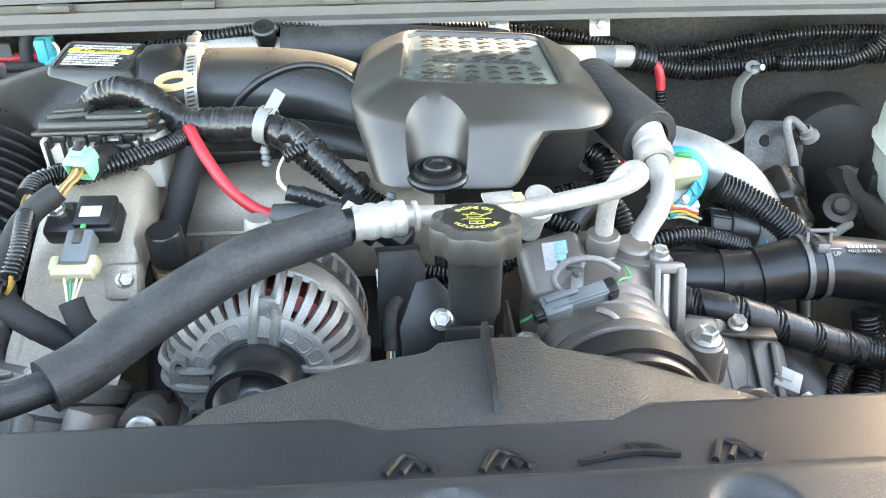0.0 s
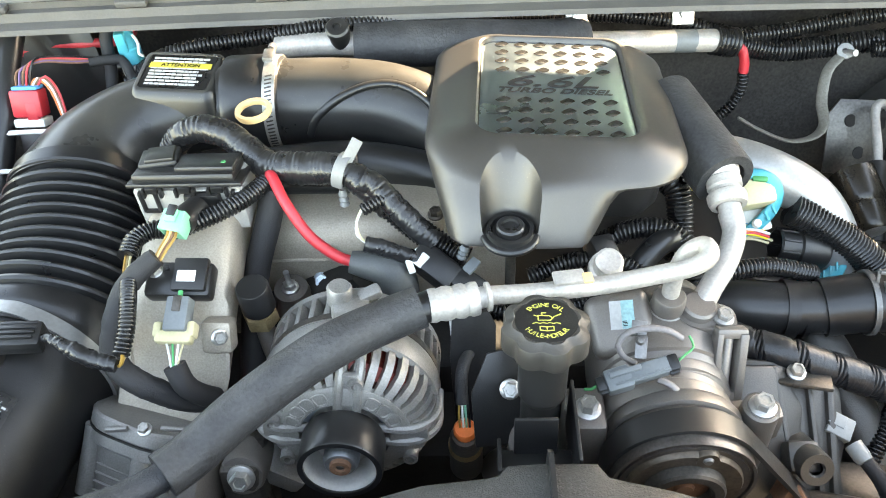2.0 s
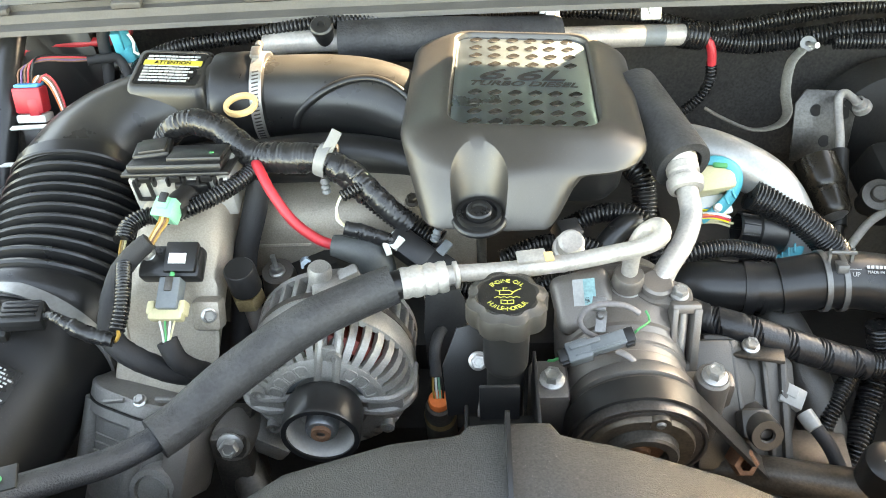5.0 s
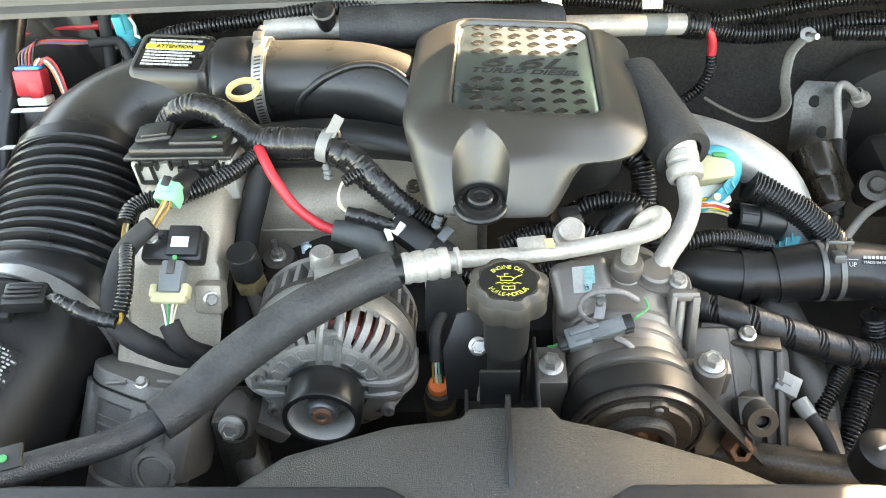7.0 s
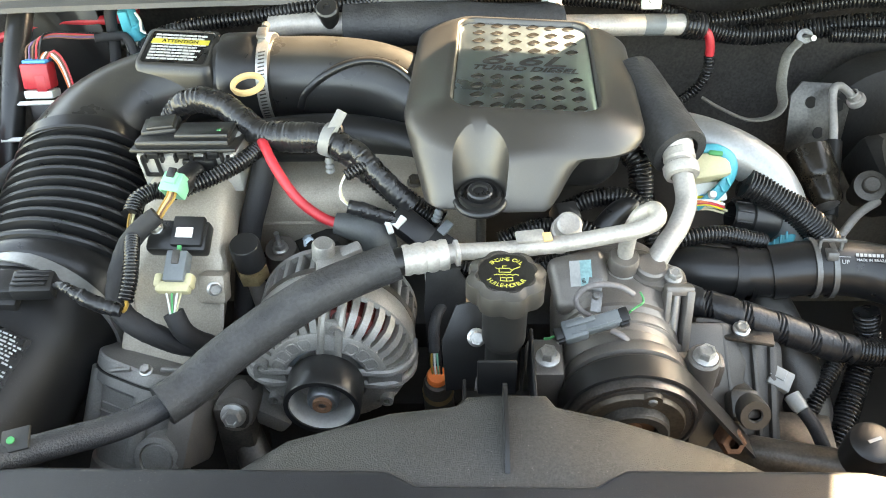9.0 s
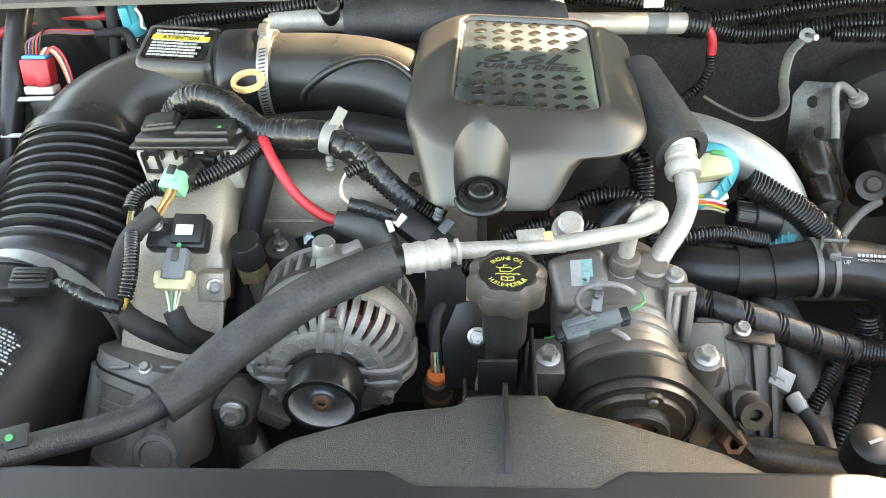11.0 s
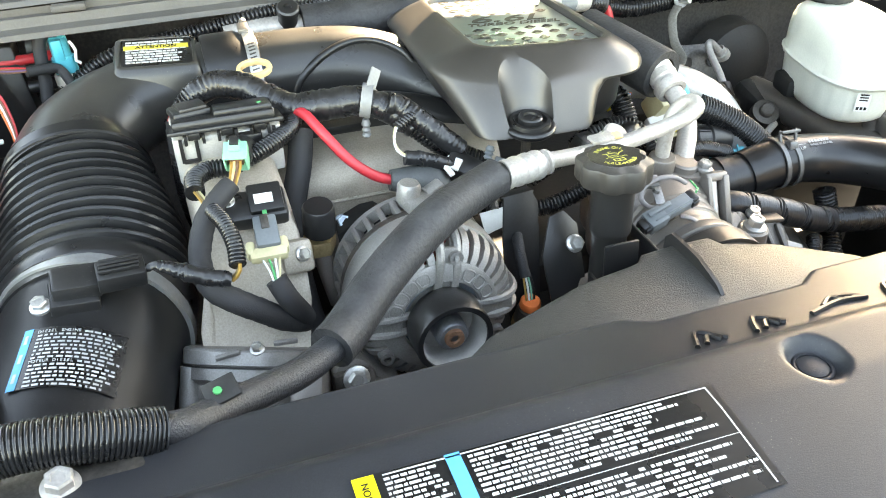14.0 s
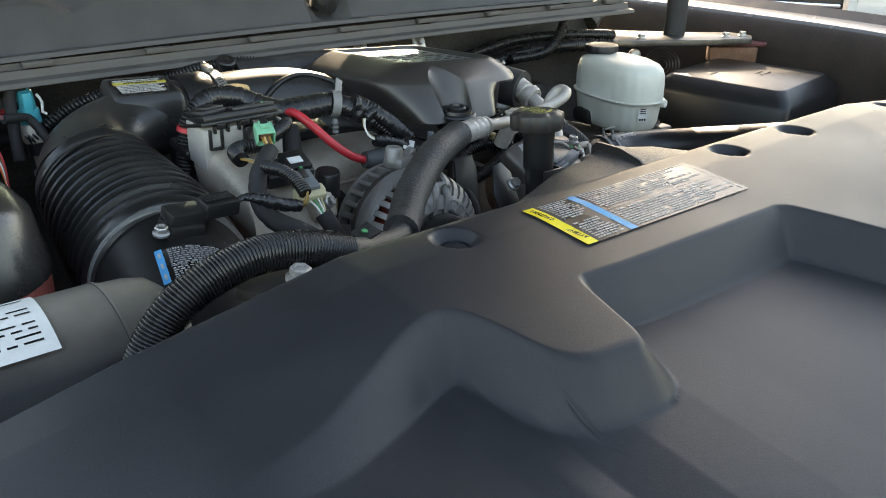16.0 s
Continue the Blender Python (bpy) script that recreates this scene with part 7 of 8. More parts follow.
part("plug", lathe([(0.0, 0.003), (0.004, 0.003), (0.005, 0.006), (0.012, 0.006), (0.014, 0.004), (0.014, -0.003), (0.011, -0.006), (0.012, -0.015), (0.010, -0.03)], (-0.145, 0.975, 1.178), (0, -0.45, 0.9), 24), RUBBER, pl)
for name_pts, r in (([(-0.42, 1.01, 1.10), (-0.35, 1.0, 1.142), (-0.24, 1.0, 1.158), (-0.16, 1.0, 1.170), (-0.02, 1.02, 1.166), (0.12, 1.055, 1.15), (0.24, 1.065, 1.135), (0.34, 1.07, 1.108)], 0.0095), ([(0.31, 1.05, 1.112), (0.345, 1.067, 1.096), (0.40, 1.07, 1.085), (0.47, 1.07, 1.090), (0.56, 1.06, 1.105), (0.68, 1.04, 1.11), (0.8, 1.03, 1.10)], 0.0145), ([(0.34, 1.072, 1.105), (0.40, 1.08, 1.106), (0.47, 1.085, 1.116), (0.56, 1.08, 1.128), (0.68, 1.06, 1.13), (0.82, 1.04, 1.12)], 0.0105), ([(0.352, 1.052, 1.068), (0.354, 1.05, 1.045), (0.345, 1.045, 1.022), (0.325, 1.035, 1.008), (0.30, 1.02, 1.0)], 0.0075)):
    wl2 = thing("firewall_loom", name_pts[0], "dusty black corrugated wiring loom along the firewall", "wiring loom", "looms along the firewall")
    part("tube", sweep(name_pts, r, 16, ridge=(0.0052, 0.0026)), LOOM, wl2)
rw = thing("red_wire_joint", (0.352, 1.053, 1.07), "short red wire joint between looms", "wire")
part("wire", sweep([(0.338, 1.058, 1.102), (0.346, 1.055, 1.095), (0.351, 1.052, 1.08), (0.352, 1.05, 1.066)], 0.0062, 12), RED, rw)
part("loom_cap", sweep([(0.305, 1.049, 1.113), (0.335, 1.056, 1.105)], 0.0185, 18, ridge=(0.006, 0.0025)), LOOM, rw)
gs = thing("ground_strap", (0.42, 1.0, 1.03), "flat braided grey ground strap", "strap")
part("braid", sweep([(0.465, 1.045, 1.088), (0.448, 1.03, 1.075), (0.440, 1.005, 1.05), (0.437, 0.975, 1.035), (0.418, 0.955, 1.03), (0.385, 0.945, 1.033), (0.352, 0.957, 1.042), (0.328, 0.968, 1.052)], 0.0066, 14, 0.0015, flat=0.3, wrinkle=0.0004), material("tinned_braid", (0.17, 0.16, 0.135), 0.55, 0.4, 0.25, 300, 0.4, 900), gs)
part("eyelet", lathe([(0.004, 0.0), (0.010, 0.0), (0.010, 0.003), (0.004, 0.003)], (0.472, 1.05, 1.092), (-0.2, -0.6, 0.7), 20), STEEL, gs)
part("stud", sweep([(0.472, 1.055, 1.088), (0.478, 1.035, 1.098)], 0.004, 8), STEEL, gs)
for i, x in enumerate((-0.178, -0.024, 0.132, 0.258)):
    tb = thing("cowl_bracket", (x, 1.024, 1.16), "small zinc-plated bracket bolted below the cowl", "bracket", "brackets below the cowl")
    part("tab", block((0.026, 0.004, 0.03), pose(x, 1.032, 1.160, -25, 0, 0), 0.002), STEEL, tb)
    part("nut", lathe([(0, 0.008), (0.0055, 0.008), (0.006, 0.0), (0.0, 0.0)], (x, 1.027, 1.160), (0, -0.9, 0.42), 6), STEEL, tb)
mc = thing("brake_booster_line", (0.53, 1.03, 0.95), "pale steel service tube with a black sleeve on a zinc plate", "pipe")
part("tube", sweep([(0.520, 0.93, 0.955), (0.528, 0.975, 0.985), (0.533, 1.012, 1.003), (0.537, 1.030, 1.015), (0.551, 1.042, 1.012), (0.572, 1.046, 0.995), (0.582, 1.048, 0.985)], 0.0056, 14, 0.004), SILVER, mc)
part("sleeve", sweep([(0.509, 0.875, 0.92), (0.5255, 0.962, 0.976)], 0.0115, 16), RUBBER, mc)
part("lower_tube", sweep([(0.51, 0.88, 0.922), (0.498, 0.83, 0.89), (0.492, 0.80, 0.86)], 0.009, 12), DARKSTEEL, mc)
part("nut", lathe([(0.0065, -0.012), (0.0085, -0.011), (0.009, -0.002), (0.0115, -0.001), (0.0125, 0.002), (0.0125, 0.008), (0, 0.008)], (0.579, 1.047, 0.989), (0.6, 0.1, -0.75), 24), SILVER, mc)
part("plate", prism([(-0.028, -0.05), (0.03, -0.05), (0.036, 0.036), (0.024, 0.05), (-0.02, 0.05), (-0.03, 0.03)], -0.002, 0.002, Matrix.Translation((0.5315, 1.045, 0.958)) @ pose(0, 0, 0, 60, 0, -8) @ Matrix.Diagonal((1.25, 1.0, 1.0, 1.0)), 0.001), WORNZINC, mc)
for dx, dy in ((-0.004, 0.022), (0.012, -0.02), (0.034, 0.02)):
    part("plate_hole", lathe([(0.0, 0.0006), (0.008, 0.0006), (0.0085, 0.0)], Matrix.Translation((0.5265, 1.045, 0.958)) @ pose(0, 0, 0, 60, 0, -8) @ Vector((dx, dy, 0.0022)), (0.12, -0.86, 0.5), 20), DEEP, mc, "dark bolt hole")
mc.matrix_basis = Matrix.Translation((-0.0125, 0, 0.008)) @ mc.matrix_basis
CANBROWN = material("brown_black_enamel", (0.022, 0.017, 0.012), 0.22, 0.2, 0.3, 30, 0.1, 500, 0.03)
cn = thing("vacuum_canister", (0.47, 0.9, 0.9), "glossy black steel canister with a bright end", "canister")
part("can", lathe([(0.0, 0.0), (0.018, 0.0), (0.0215, 0.004), (0.0225, 0.01), (0.0230, 0.034), (0.0265, 0.038), (0.0275, 0.043), (0.0275, 0.08), (0.0, 0.08)], (0.474, 0.874, 0.963), (-0.15, 0.85, 0.42), 30), CANBROWN, cn)
part("end_cap", lathe([(0.0, -0.005), (0.010, -0.004), (0.0165, 0.0), (0.0185, 0.006)], (0.474, 0.874, 0.963), (-0.15, 0.85, 0.42), 28), CLAMPSCREW, cn, "bright worn end cap")
part("pipe", sweep([(0.447, 0.80, 0.93), (0.475, 0.825, 0.945), (0.51, 0.86, 0.96), (0.54, 0.88, 0.965)], 0.0055, 10), SILVER, cn)
cn.matrix_basis = Matrix.Translation((0.014, 0.0, -0.016)) @ cn.matrix_basis
fc = thing("fluid_coupling", (0.56, 0.93, 0.93), "dark steel line coupling", "fitting")
part("nut", lathe([(0.0, 0.014), (0.009, 0.014), (0.011, 0.012), (0.011, 0.005), (0.02, 0.004), (0.021, -0.01), (0.016, -0.02), (0.016, -0.06)], (0.545, 0.895, 0.962), (-0.2, -0.6, 0.75), 20), DARKSTEEL, fc)
part("body", block((0.06, 0.10, 0.08), pose(0.60, 0.97, 0.92, 20, 0, 10), 0.015), DEEP, fc)

# ---- brake fluid reservoir, driver's side ----
res = thing("brake_fluid_reservoir", (0.63, 0.85, 0.97), "translucent white ribbed brake fluid reservoir with black cap", "reservoir")
RM = pose(0.625, 0.858, 1.049, 0, 0, -12)
rr = []
for z, s in ((-0.062, 0.70), (-0.060, 0.80), (-0.054, 0.87), (-0.04, 0.915), (-0.006, 0.955), (-0.004, 1.03), (0.0, 1.035), (0.002, 0.98), (0.03, 0.985), (0.046, 0.965), (0.056, 0.92), (0.064, 0.83), (0.069, 0.68), (0.0705, 0.5), (0.071, 0.2)):
    ring = []
    for k in range(72):
        a = 2 * math.pi * k / 72
        flute = 1 - (0.013 * (1 + math.cos(20 * a)) if -0.055 < z < 0.05 and abs(z) > 0.003 else 0)
        c, q = math.cos(a), math.sin(a)
        ring.append(RM @ Vector((0.062 * s * flute * math.copysign(abs(c) ** 0.75, c), 0.102 * s * flute * math.copysign(abs(q) ** 0.75, q), z)))
    rr.append(ring)
part("tank", loft(rr), TANK, res, sharp=60)
part("neck", lathe([(0.024, -0.01), (0.024, 0.016), (0.02, 0.016)], (0.633, 0.916, 1.111), (0, 0, 1), 28), TANK, res)
part("cap", lathe([(0.0, 0.015), (0.028, 0.015), (0.033, 0.014), (0.034, 0.011), (0.0335, 0.003), (0.027, 0.001), (0.027, -0.004), (0.0, -0.004)], (0.633, 0.916, 1.120), (0, 0, 1), 60, wave=(10, 0.05)), PLASTIC, res, "black ribbed screw cap")
part("level_tag", block((0.0008, 0.018, 0.026), RM @ pose(-0.016, -0.0965, -0.022, 0, 0, 74), 0.0), WHITE, res, "white printed tag")
tg = bmesh.new()
for k in range(3):
    block((0.001, 0.003, 0.004), RM @ pose(-0.0164, -0.0972, -0.030, 0, 0, 74) @ pose(-0.0004, -0.005 + 0.005 * k, 0), 0.0, tg)
    block((0.001, 0.011, 0.0016), RM @ pose(-0.0164, -0.0972, -0.018 + 0.004 * k, 0, 0, 74) @ pose(-0.0004, 0, 0), 0.0, tg)
part("print", tg, BLACKFILM, res)
part("sensor_notch", block((0.04, 0.05, 0.03), RM @ pose(-0.045, 0.035, -0.048), 0.008), DEEP, res)
part("strap_lug", lathe([(0, 0.01), (0.007, 0.008), (0.008, 0.0)], RM @ Vector((0.025, -0.100, -0.002)), (0.2, -1, 0), 12), TANK, res)
ma = thing("master_cylinder", (0.63, 0.85, 0.9), "dark cast master cylinder under the fluid reservoir", "master cylinder")
part("barrel", sweep([(0.655, 0.72, 0.945), (0.632, 0.85, 0.945), (0.60, 1.0, 0.945)], 0.026, 22), CASTDIRTY, ma)
part("outlet", lathe([(0.014, 0.0), (0.014, 0.03), (0.018, 0.034), (0.018, 0.05)], (0.648, 0.79, 0.955), (0, 0, 1), 16), CASTDIRTY, ma)
part("outlet", lathe([(0.014, 0.0), (0.014, 0.03), (0.018, 0.034), (0.018, 0.05)], (0.622, 0.90, 0.955), (0, 0, 1), 16), CASTDIRTY, ma)
part("connector", block((0.03, 0.03, 0.03), pose(0.652, 0.765, 0.985, 0, 0, -12), 0.006), CASTDIRTY, ma)
part("line", sweep([(0.62, 0.75, 0.95), (0.585, 0.73, 0.96), (0.54, 0.72, 0.975), (0.50, 0.74, 0.97)], 0.012, 14), RUBBER, ma)
part("booster", lathe([(0.0, 0.0), (0.06, 0.0), (0.09, 0.02), (0.095, 0.06), (0.0, 0.06)], (0.62, 1.05, 0.94), (-0.2, 1, 0), 40), DEEP, ma)

fbx = thing("fuse_box", (0.95, 0.78, 0.8), "large black plastic underhood fuse box with a chamfered lid", "fuse box")
FM = pose(0.955, 0.775, 0.0, 0, 0, 8)
part("lid", loft([[FM @ p for p in rounded(w, d, r, z, 4)] for w, d, r, z in ((0.30, 0.30, 0.02, 0.90), (0.30, 0.30, 0.02, 1.025), (0.292, 0.292, 0.02, 1.035), (0.25, 0.25, 0.02, 1.060), (0.245, 0.245, 0.02, 1.0615))]), PLASTIC, fbx)
part("base", block((0.29, 0.29, 0.3), FM @ pose(0, 0, 0.76), 0.01), PLASTIC, fbx)
mk = bmesh.new()
for dx, dy, w in ((0.02, -0.03, 0.05), (0.02, -0.015, 0.03), (-0.06, 0.05, 0.03)):
    block((w, 0.004, 0.001), FM @ pose(dx, dy, 1.0625), 0.0, mk)
part("moulded_mark", mk, PLASTIC, fbx)
rb = thing("fuse_link", (1.07, 0.95, 1.06), "rusty brown fuse link block with a dark red cap", "fuse link")
part("block", block((0.11, 0.035, 0.035), pose(1.085, 0.90, 1.070, 0, 0, -40), 0.004), RUST, rb)
part("cap", block((0.14, 0.03, 0.01), pose(1.095, 0.90, 1.093, 0, 0, -40), 0.003), material("dark_red_plastic", (0.12, 0.03, 0.03), 0.5, 0, 0.2, 40, 0.1, 400), rb)

hinge = thing("hinge_bracket", (1.0, 1.05, 1.1), "bright steel hinge bracket plate with bolts", "bracket")
part("plate", prism([(0.74, 1.10), (0.83, 0.985), (1.0, 0.89), (1.08, 0.85), (1.12, 0.875), (1.12, 0.93), (1.02, 1.0), (0.92, 1.10), (0.86, 1.20), (0.76, 1.20)], 1.098, 1.112, Matrix(), 0.003), WORNZINC, hinge)
part("arm", sweep([(0.97, 0.985, 1.10), (0.99, 1.0, 1.20), (1.0, 1.03, 1.32), (0.99, 1.10, 1.42)], 0.024, 12, flat=0.5), DEEP, hinge)
part("lower_arm", sweep([(0.85, 1.14, 1.13), (0.92, 1.15, 1.18), (1.02, 1.15, 1.24), (1.10, 1.14, 1.30)], 0.022, 12), DARKSTEEL, hinge)
part("upper_arm", block((0.05, 0.30, 0.04), pose(0.86, 1.13, 1.36, 40, 0, -20), 0.008), DARKSTEEL, hinge)
for x, y in ((0.80, 1.07), (0.87, 1.0), (1.05, 0.90), (1.095, 0.885)):
    bolt((x, y, 1.112), (0, 0, 1), 0.014)
hrn = thing("horn_spring", (0.99, 1.0, 1.0), "coiled dark steel hinge spring", "spring")
for k in range(5):
    part("coil", lathe([(0.012 + 0.007 * k, -0.002), (0.015 + 0.007 * k, 0.0), (0.012 + 0.007 * k, 0.002)], (0.985, 1.02, 1.035), (-0.85, -0.5, 0.2), 28), DARKSTEEL, hrn)
for x, y, z in ((0.90, 1.08, 1.05), (0.93, 1.06, 1.06), (0.78, 1.08, 1.06)):
    bolt((x, y, z), (-0.6, -0.7, 0.2), 0.02, label="dull bolt on the inner fender")
cbl = thing("hood_wire", (0.75, 1.07, 1.2), "black corrugated wire loom running up to the hood", "wiring loom")
part("tube", sweep([(0.50, 1.04, 1.10), (0.58, 1.03, 1.105), (0.625, 1.033, 1.125), (0.655, 1.042, 1.17), (0.672, 1.06, 1.26), (0.68, 1.09, 1.36), (0.70, 1.13, 1.45)], 0.0105, 14, ridge=(0.0045, 0.0022)), LOOM, cbl)

fender = thing("fender", (1.3, 0.7, 1.0), "dark painted front fender with a grey folded rail", "fender", kind="structure")
BODYPAINT = material("grey_body_paint_rail", (0.12, 0.12, 0.118), 0.25, 0.4, 0.04, 20, 0.02, 400)


def fender_point(y, k):
    tab = ((1.10, 0.80), (1.125, 0.98), (1.135, 1.065), (1.150, 1.112), (1.166, 1.126), (1.172, 1.132), (1.212, 1.135), (1.222, 1.140), (1.25, 1.157), (1.42, 1.12), (1.47, 0.6))
    x, z = tab[k]
    bend = 0.06 * max(0.0, 0.75 - y) ** 2
    return (x - 0.10 * max(0.0, 0.6 - y), y, z + 0.02 * math.sin(y * 1.5) - bend)


part("inner_flange", quad_sheet(fender_point, steps(-0.4, 1.5, 40), range(5)), material("grimy_brown_paint", (0.028, 0.02, 0.016), 0.55, 0, 0.4, 14, 0.3, 300, 0.03, spec=0.3), fender, "grimy dark brown inner flange")
part("rail", quad_sheet(lambda y, k: fender_point(y, k + 4), steps(-0.4, 1.5, 40), range(4)), BODYPAINT, fender, "grey painted rail")
DARKPAINT = material("dark_brown_body_paint", (0.03, 0.026, 0.023), 0.25, 0.2, 0.08, 20, 0.03, 400)
part("outer_skin", quad_sheet(lambda y, k: fender_point(y, k + 7), steps(-0.4, 1.5, 40), range(4)), DARKPAINT, fender)
fender2 = thing("fender", (-0.95, 0.7, 1.0), "dark painted front fender with a grey folded rail", "fender", kind="structure")
part("outer_skin", quad_sheet(lambda y, k: (0.36 - fender_point(y, k)[0], y, fender_point(y, k)[2]), steps(-0.4, 1.5, 30), range(11)), DARKPAINT, fender2)

# ---- passenger side ----
bar = thing("fender_brace", (-0.55, 0.95, 1.0), "black steel brace tube with white cable ties", "brace")
part("tube", sweep([(-0.555, 1.08, 1.19), (-0.548, 0.98, 1.14), (-0.548, 0.92, 1.09), (-0.56, 0.85, 1.0)], 0.0155, 18), GLOSSY, bar)
for y, z in ((0.925, 1.085), (0.893, 1.053)):
    part("cable_tie", block((0.075, 0.006, 0.003), pose(-0.520, y - 0.014, z + 0.006, 20, 0, 3), 0.001), WHITE, bar, "white cable tie")
rc = thing("red_connector", (-0.515, 0.937, 1.09), "red and white wiring connector with a fan of coloured wires", "connector")
part("shell", block((0.036, 0.022, 0.032), pose(-0.512, 0.937, 1.115, -20, 0, 0), 0.003), RED, rc)
part("latch", block((0.014, 0.006, 0.022), pose(-0.506, 0.926, 1.110, -20, 0, 0), 0.002), RED, rc)
part("collar", block((0.037, 0.023, 0.010), pose(-0.512, 0.929, 1.094, -20, 0, 0), 0.002), WHITE, rc)
part("blue_seal", block((0.030, 0.018, 0.004), pose(-0.511, 0.943, 1.132, -20, 0, 0), 0.001), BLUE, rc)
part("lower_body", block((0.03, 0.02, 0.06), pose(-0.512, 0.914, 1.060, -20, 0, 0), 0.004), PLASTIC, rc)
for k, mt in enumerate((RUST, material("purple_wire", (0.12, 0.06, 0.16), 0.45), RUST, RED, PLASTIC)):
    part("wire", sweep([(-0.524 + 0.004 * k, 0.943, 1.132), (-0.520 + 0.005 * k, 0.952, 1.148 + 0.002 * k), (-0.495, 0.965, 1.152 + 0.0015 * k), (-0.465, 0.978, 1.143 + 0.002 * k), (-0.44, 0.99, 1.138 + 0.001 * k)], 0.0013, 6), mt, rc)
for k, mt in enumerate((ORANGE, WHITE, RUST, RED)):
    part("wire", sweep([(-0.508 + 0.003 * k, 0.943, 1.132), (-0.500 + 0.004 * k, 0.948, 1.140 + 0.001 * k), (-0.485 + 0.003 * k, 0.942, 1.130), (-0.476 + 0.002 * k, 0.93, 1.10), (-0.472, 0.92, 1.07)], 0.0015, 6), mt, rc)
part("lead", sweep([(-0.45, 0.985, 1.139), (-0.43, 0.995, 1.136), (-0.415, 1.0, 1.13), (-0.40, 0.98, 1.10)], 0.006, 10), TAPE, rc)
bc = thing("blue_connector", (-0.415, 1.025, 1.11), "sky-blue wiring connector on a bright sensor body", "connector")
BW = (-0.06, 0.05, 1)
part("shell", lathe([(0.0, 0.038), (0.0085, 0.038), (0.0105, 0.036), (0.0110, 0.014), (0.0135, 0.012), (0.0135, -0.006), (0.0, -0.006)], (-0.411, 1.018, 1.128), BW, 24), TEAL, bc)
part("lock", block((0.012, 0.010, 0.026), pose(-0.414, 1.008, 1.152, 4, 0, 8), 0.002), TEAL, bc)
part("sensor_body", lathe([(0.0, 0.0), (0.015, 0.0), (0.0165, -0.003), (0.0165, -0.022), (0.015, -0.025), (0.0, -0.025)], (-0.4107, 1.018, 1.121), BW, 28), SILVER, bc)
part("seal_ring", lathe([(0.0, 0.0), (0.0135, 0.0), (0.0135, -0.016), (0.0, -0.016)], (-0.409, 1.017, 1.095), BW, 24), RUBBER, bc)
part("foot", lathe([(0.0, 0.0), (0.009, 0.0), (0.009, -0.02), (0.014, -0.022), (0.014, -0.05)], (-0.408, 1.016, 1.078), BW, 20), STEEL, bc)
part("clip", sweep([(-0.400, 1.012, 1.160), (-0.395, 1.010, 1.150), (-0.397, 1.008, 1.137), (-0.392, 1.008, 1.133)], 0.0018, 8), WHITE, bc)
part("lead", sweep([(-0.413, 1.020, 1.166), (-0.422, 1.018, 1.172), (-0.432, 1.012, 1.160), (-0.436, 1.005, 1.12), (-0.44, 0.99, 1.08)], 0.0075, 12), TAPE, bc)
for z, r in ((1.125, 0.009), (1.09, 0.012)):
    ph = thing("red_hose", (-0.5, 1.04, z), "dark red rubber hose along the firewall", "hose")
    part("tube", sweep([(-0.66, 1.04, z - 0.03), (-0.55, 1.05, z), (-0.47, 1.05, z + 0.005), (-0.42, 1.06, z + 0.004)], r * 0.7, 14), RED if z > 1.1 else RUBBER, ph)
eb = thing("relay_cover", (-0.51, 1.06, 1.0), "matt black plastic relay cover with notched top", "cover")
part("panel", prism([(-0.055, -0.10), (0.055, -0.10), (0.04, 0.035), (0.012, 0.038), (0.010, 0.030), (-0.016, 0.030), (-0.018, 0.036), (-0.032, 0.036), (-0.034, 0.030), (-0.055, 0.030)], -0.02, 0.02, Matrix.Translation((-0.508, 1.062, 1.112)) @ pose(0, 0, 0, 82, 0, 0), 0.003), PLASTIC, eb)
hs2 = thing("battery_lead", (-0.45, 1.07, 1.12), "grey sleeved cable end with a red joint", "cable")
part("sleeve", sweep([(-0.455, 1.07, 1.140), (-0.43, 1.07, 1.137)], 0.010, 14), BOOT, hs2)
part("joint", sweep([(-0.432, 1.07, 1.137), (-0.42, 1.07, 1.135)], 0.006, 12), RED, hs2)
REDTANK = material("red_tank_plastic", (0.50, 0.13, 0.11), 0.26, 0, 0.12, 20, 0.08, 300)
DOMEBLACK = material("glossy_dome_plastic", (0.03, 0.028, 0.025), 0.24, 0, 0.2, 25, 0.06, 500, 0.05, spec=0.8)
ct = thing("coolant_tank", (-0.62, 0.58, 0.9), "red coolant surge tank with a black dome", "coolant tank")
part("dome", lathe([(0.0, 0.10), (0.03, 0.098), (0.06, 0.085), (0.078, 0.06), (0.084, 0.02), (0.088, 0.012), (0.088, 0.0), (0.0, 0.0)], TANKAT, (0, 0, 1), 40), DOMEBLACK, ct, "glossy black dome")
part("lower_half", lathe([(0.0, -0.002), (0.085, -0.002), (0.084, -0.12), (0.075, -0.16), (0.0, -0.16)], TANKAT, (0, 0, 1), 40), REDTANK, ct, "red tank half")
part("rear_chamber", lathe([(0.0, 0.18), (0.03, 0.177), (0.055, 0.165), (0.072, 0.14), (0.078, 0.11), (0.078, 0.0), (0.0, 0.0)], (-0.637, 0.80, 0.952), (0, 0, 1), 40), REDTANK, ct, "red rear chamber")
gh = thing("surge_hose", (-0.6, 0.75, 1.0), "pale grey bypass hose", "hose")
part("tube", sweep([(-0.60, 0.66, 0.98), (-0.565, 0.72, 1.03), (-0.53, 0.80, 1.05), (-0.51, 0.90, 1.03), (-0.52, 0.97, 1.0)], 0.014, 16), BOOT, gh)
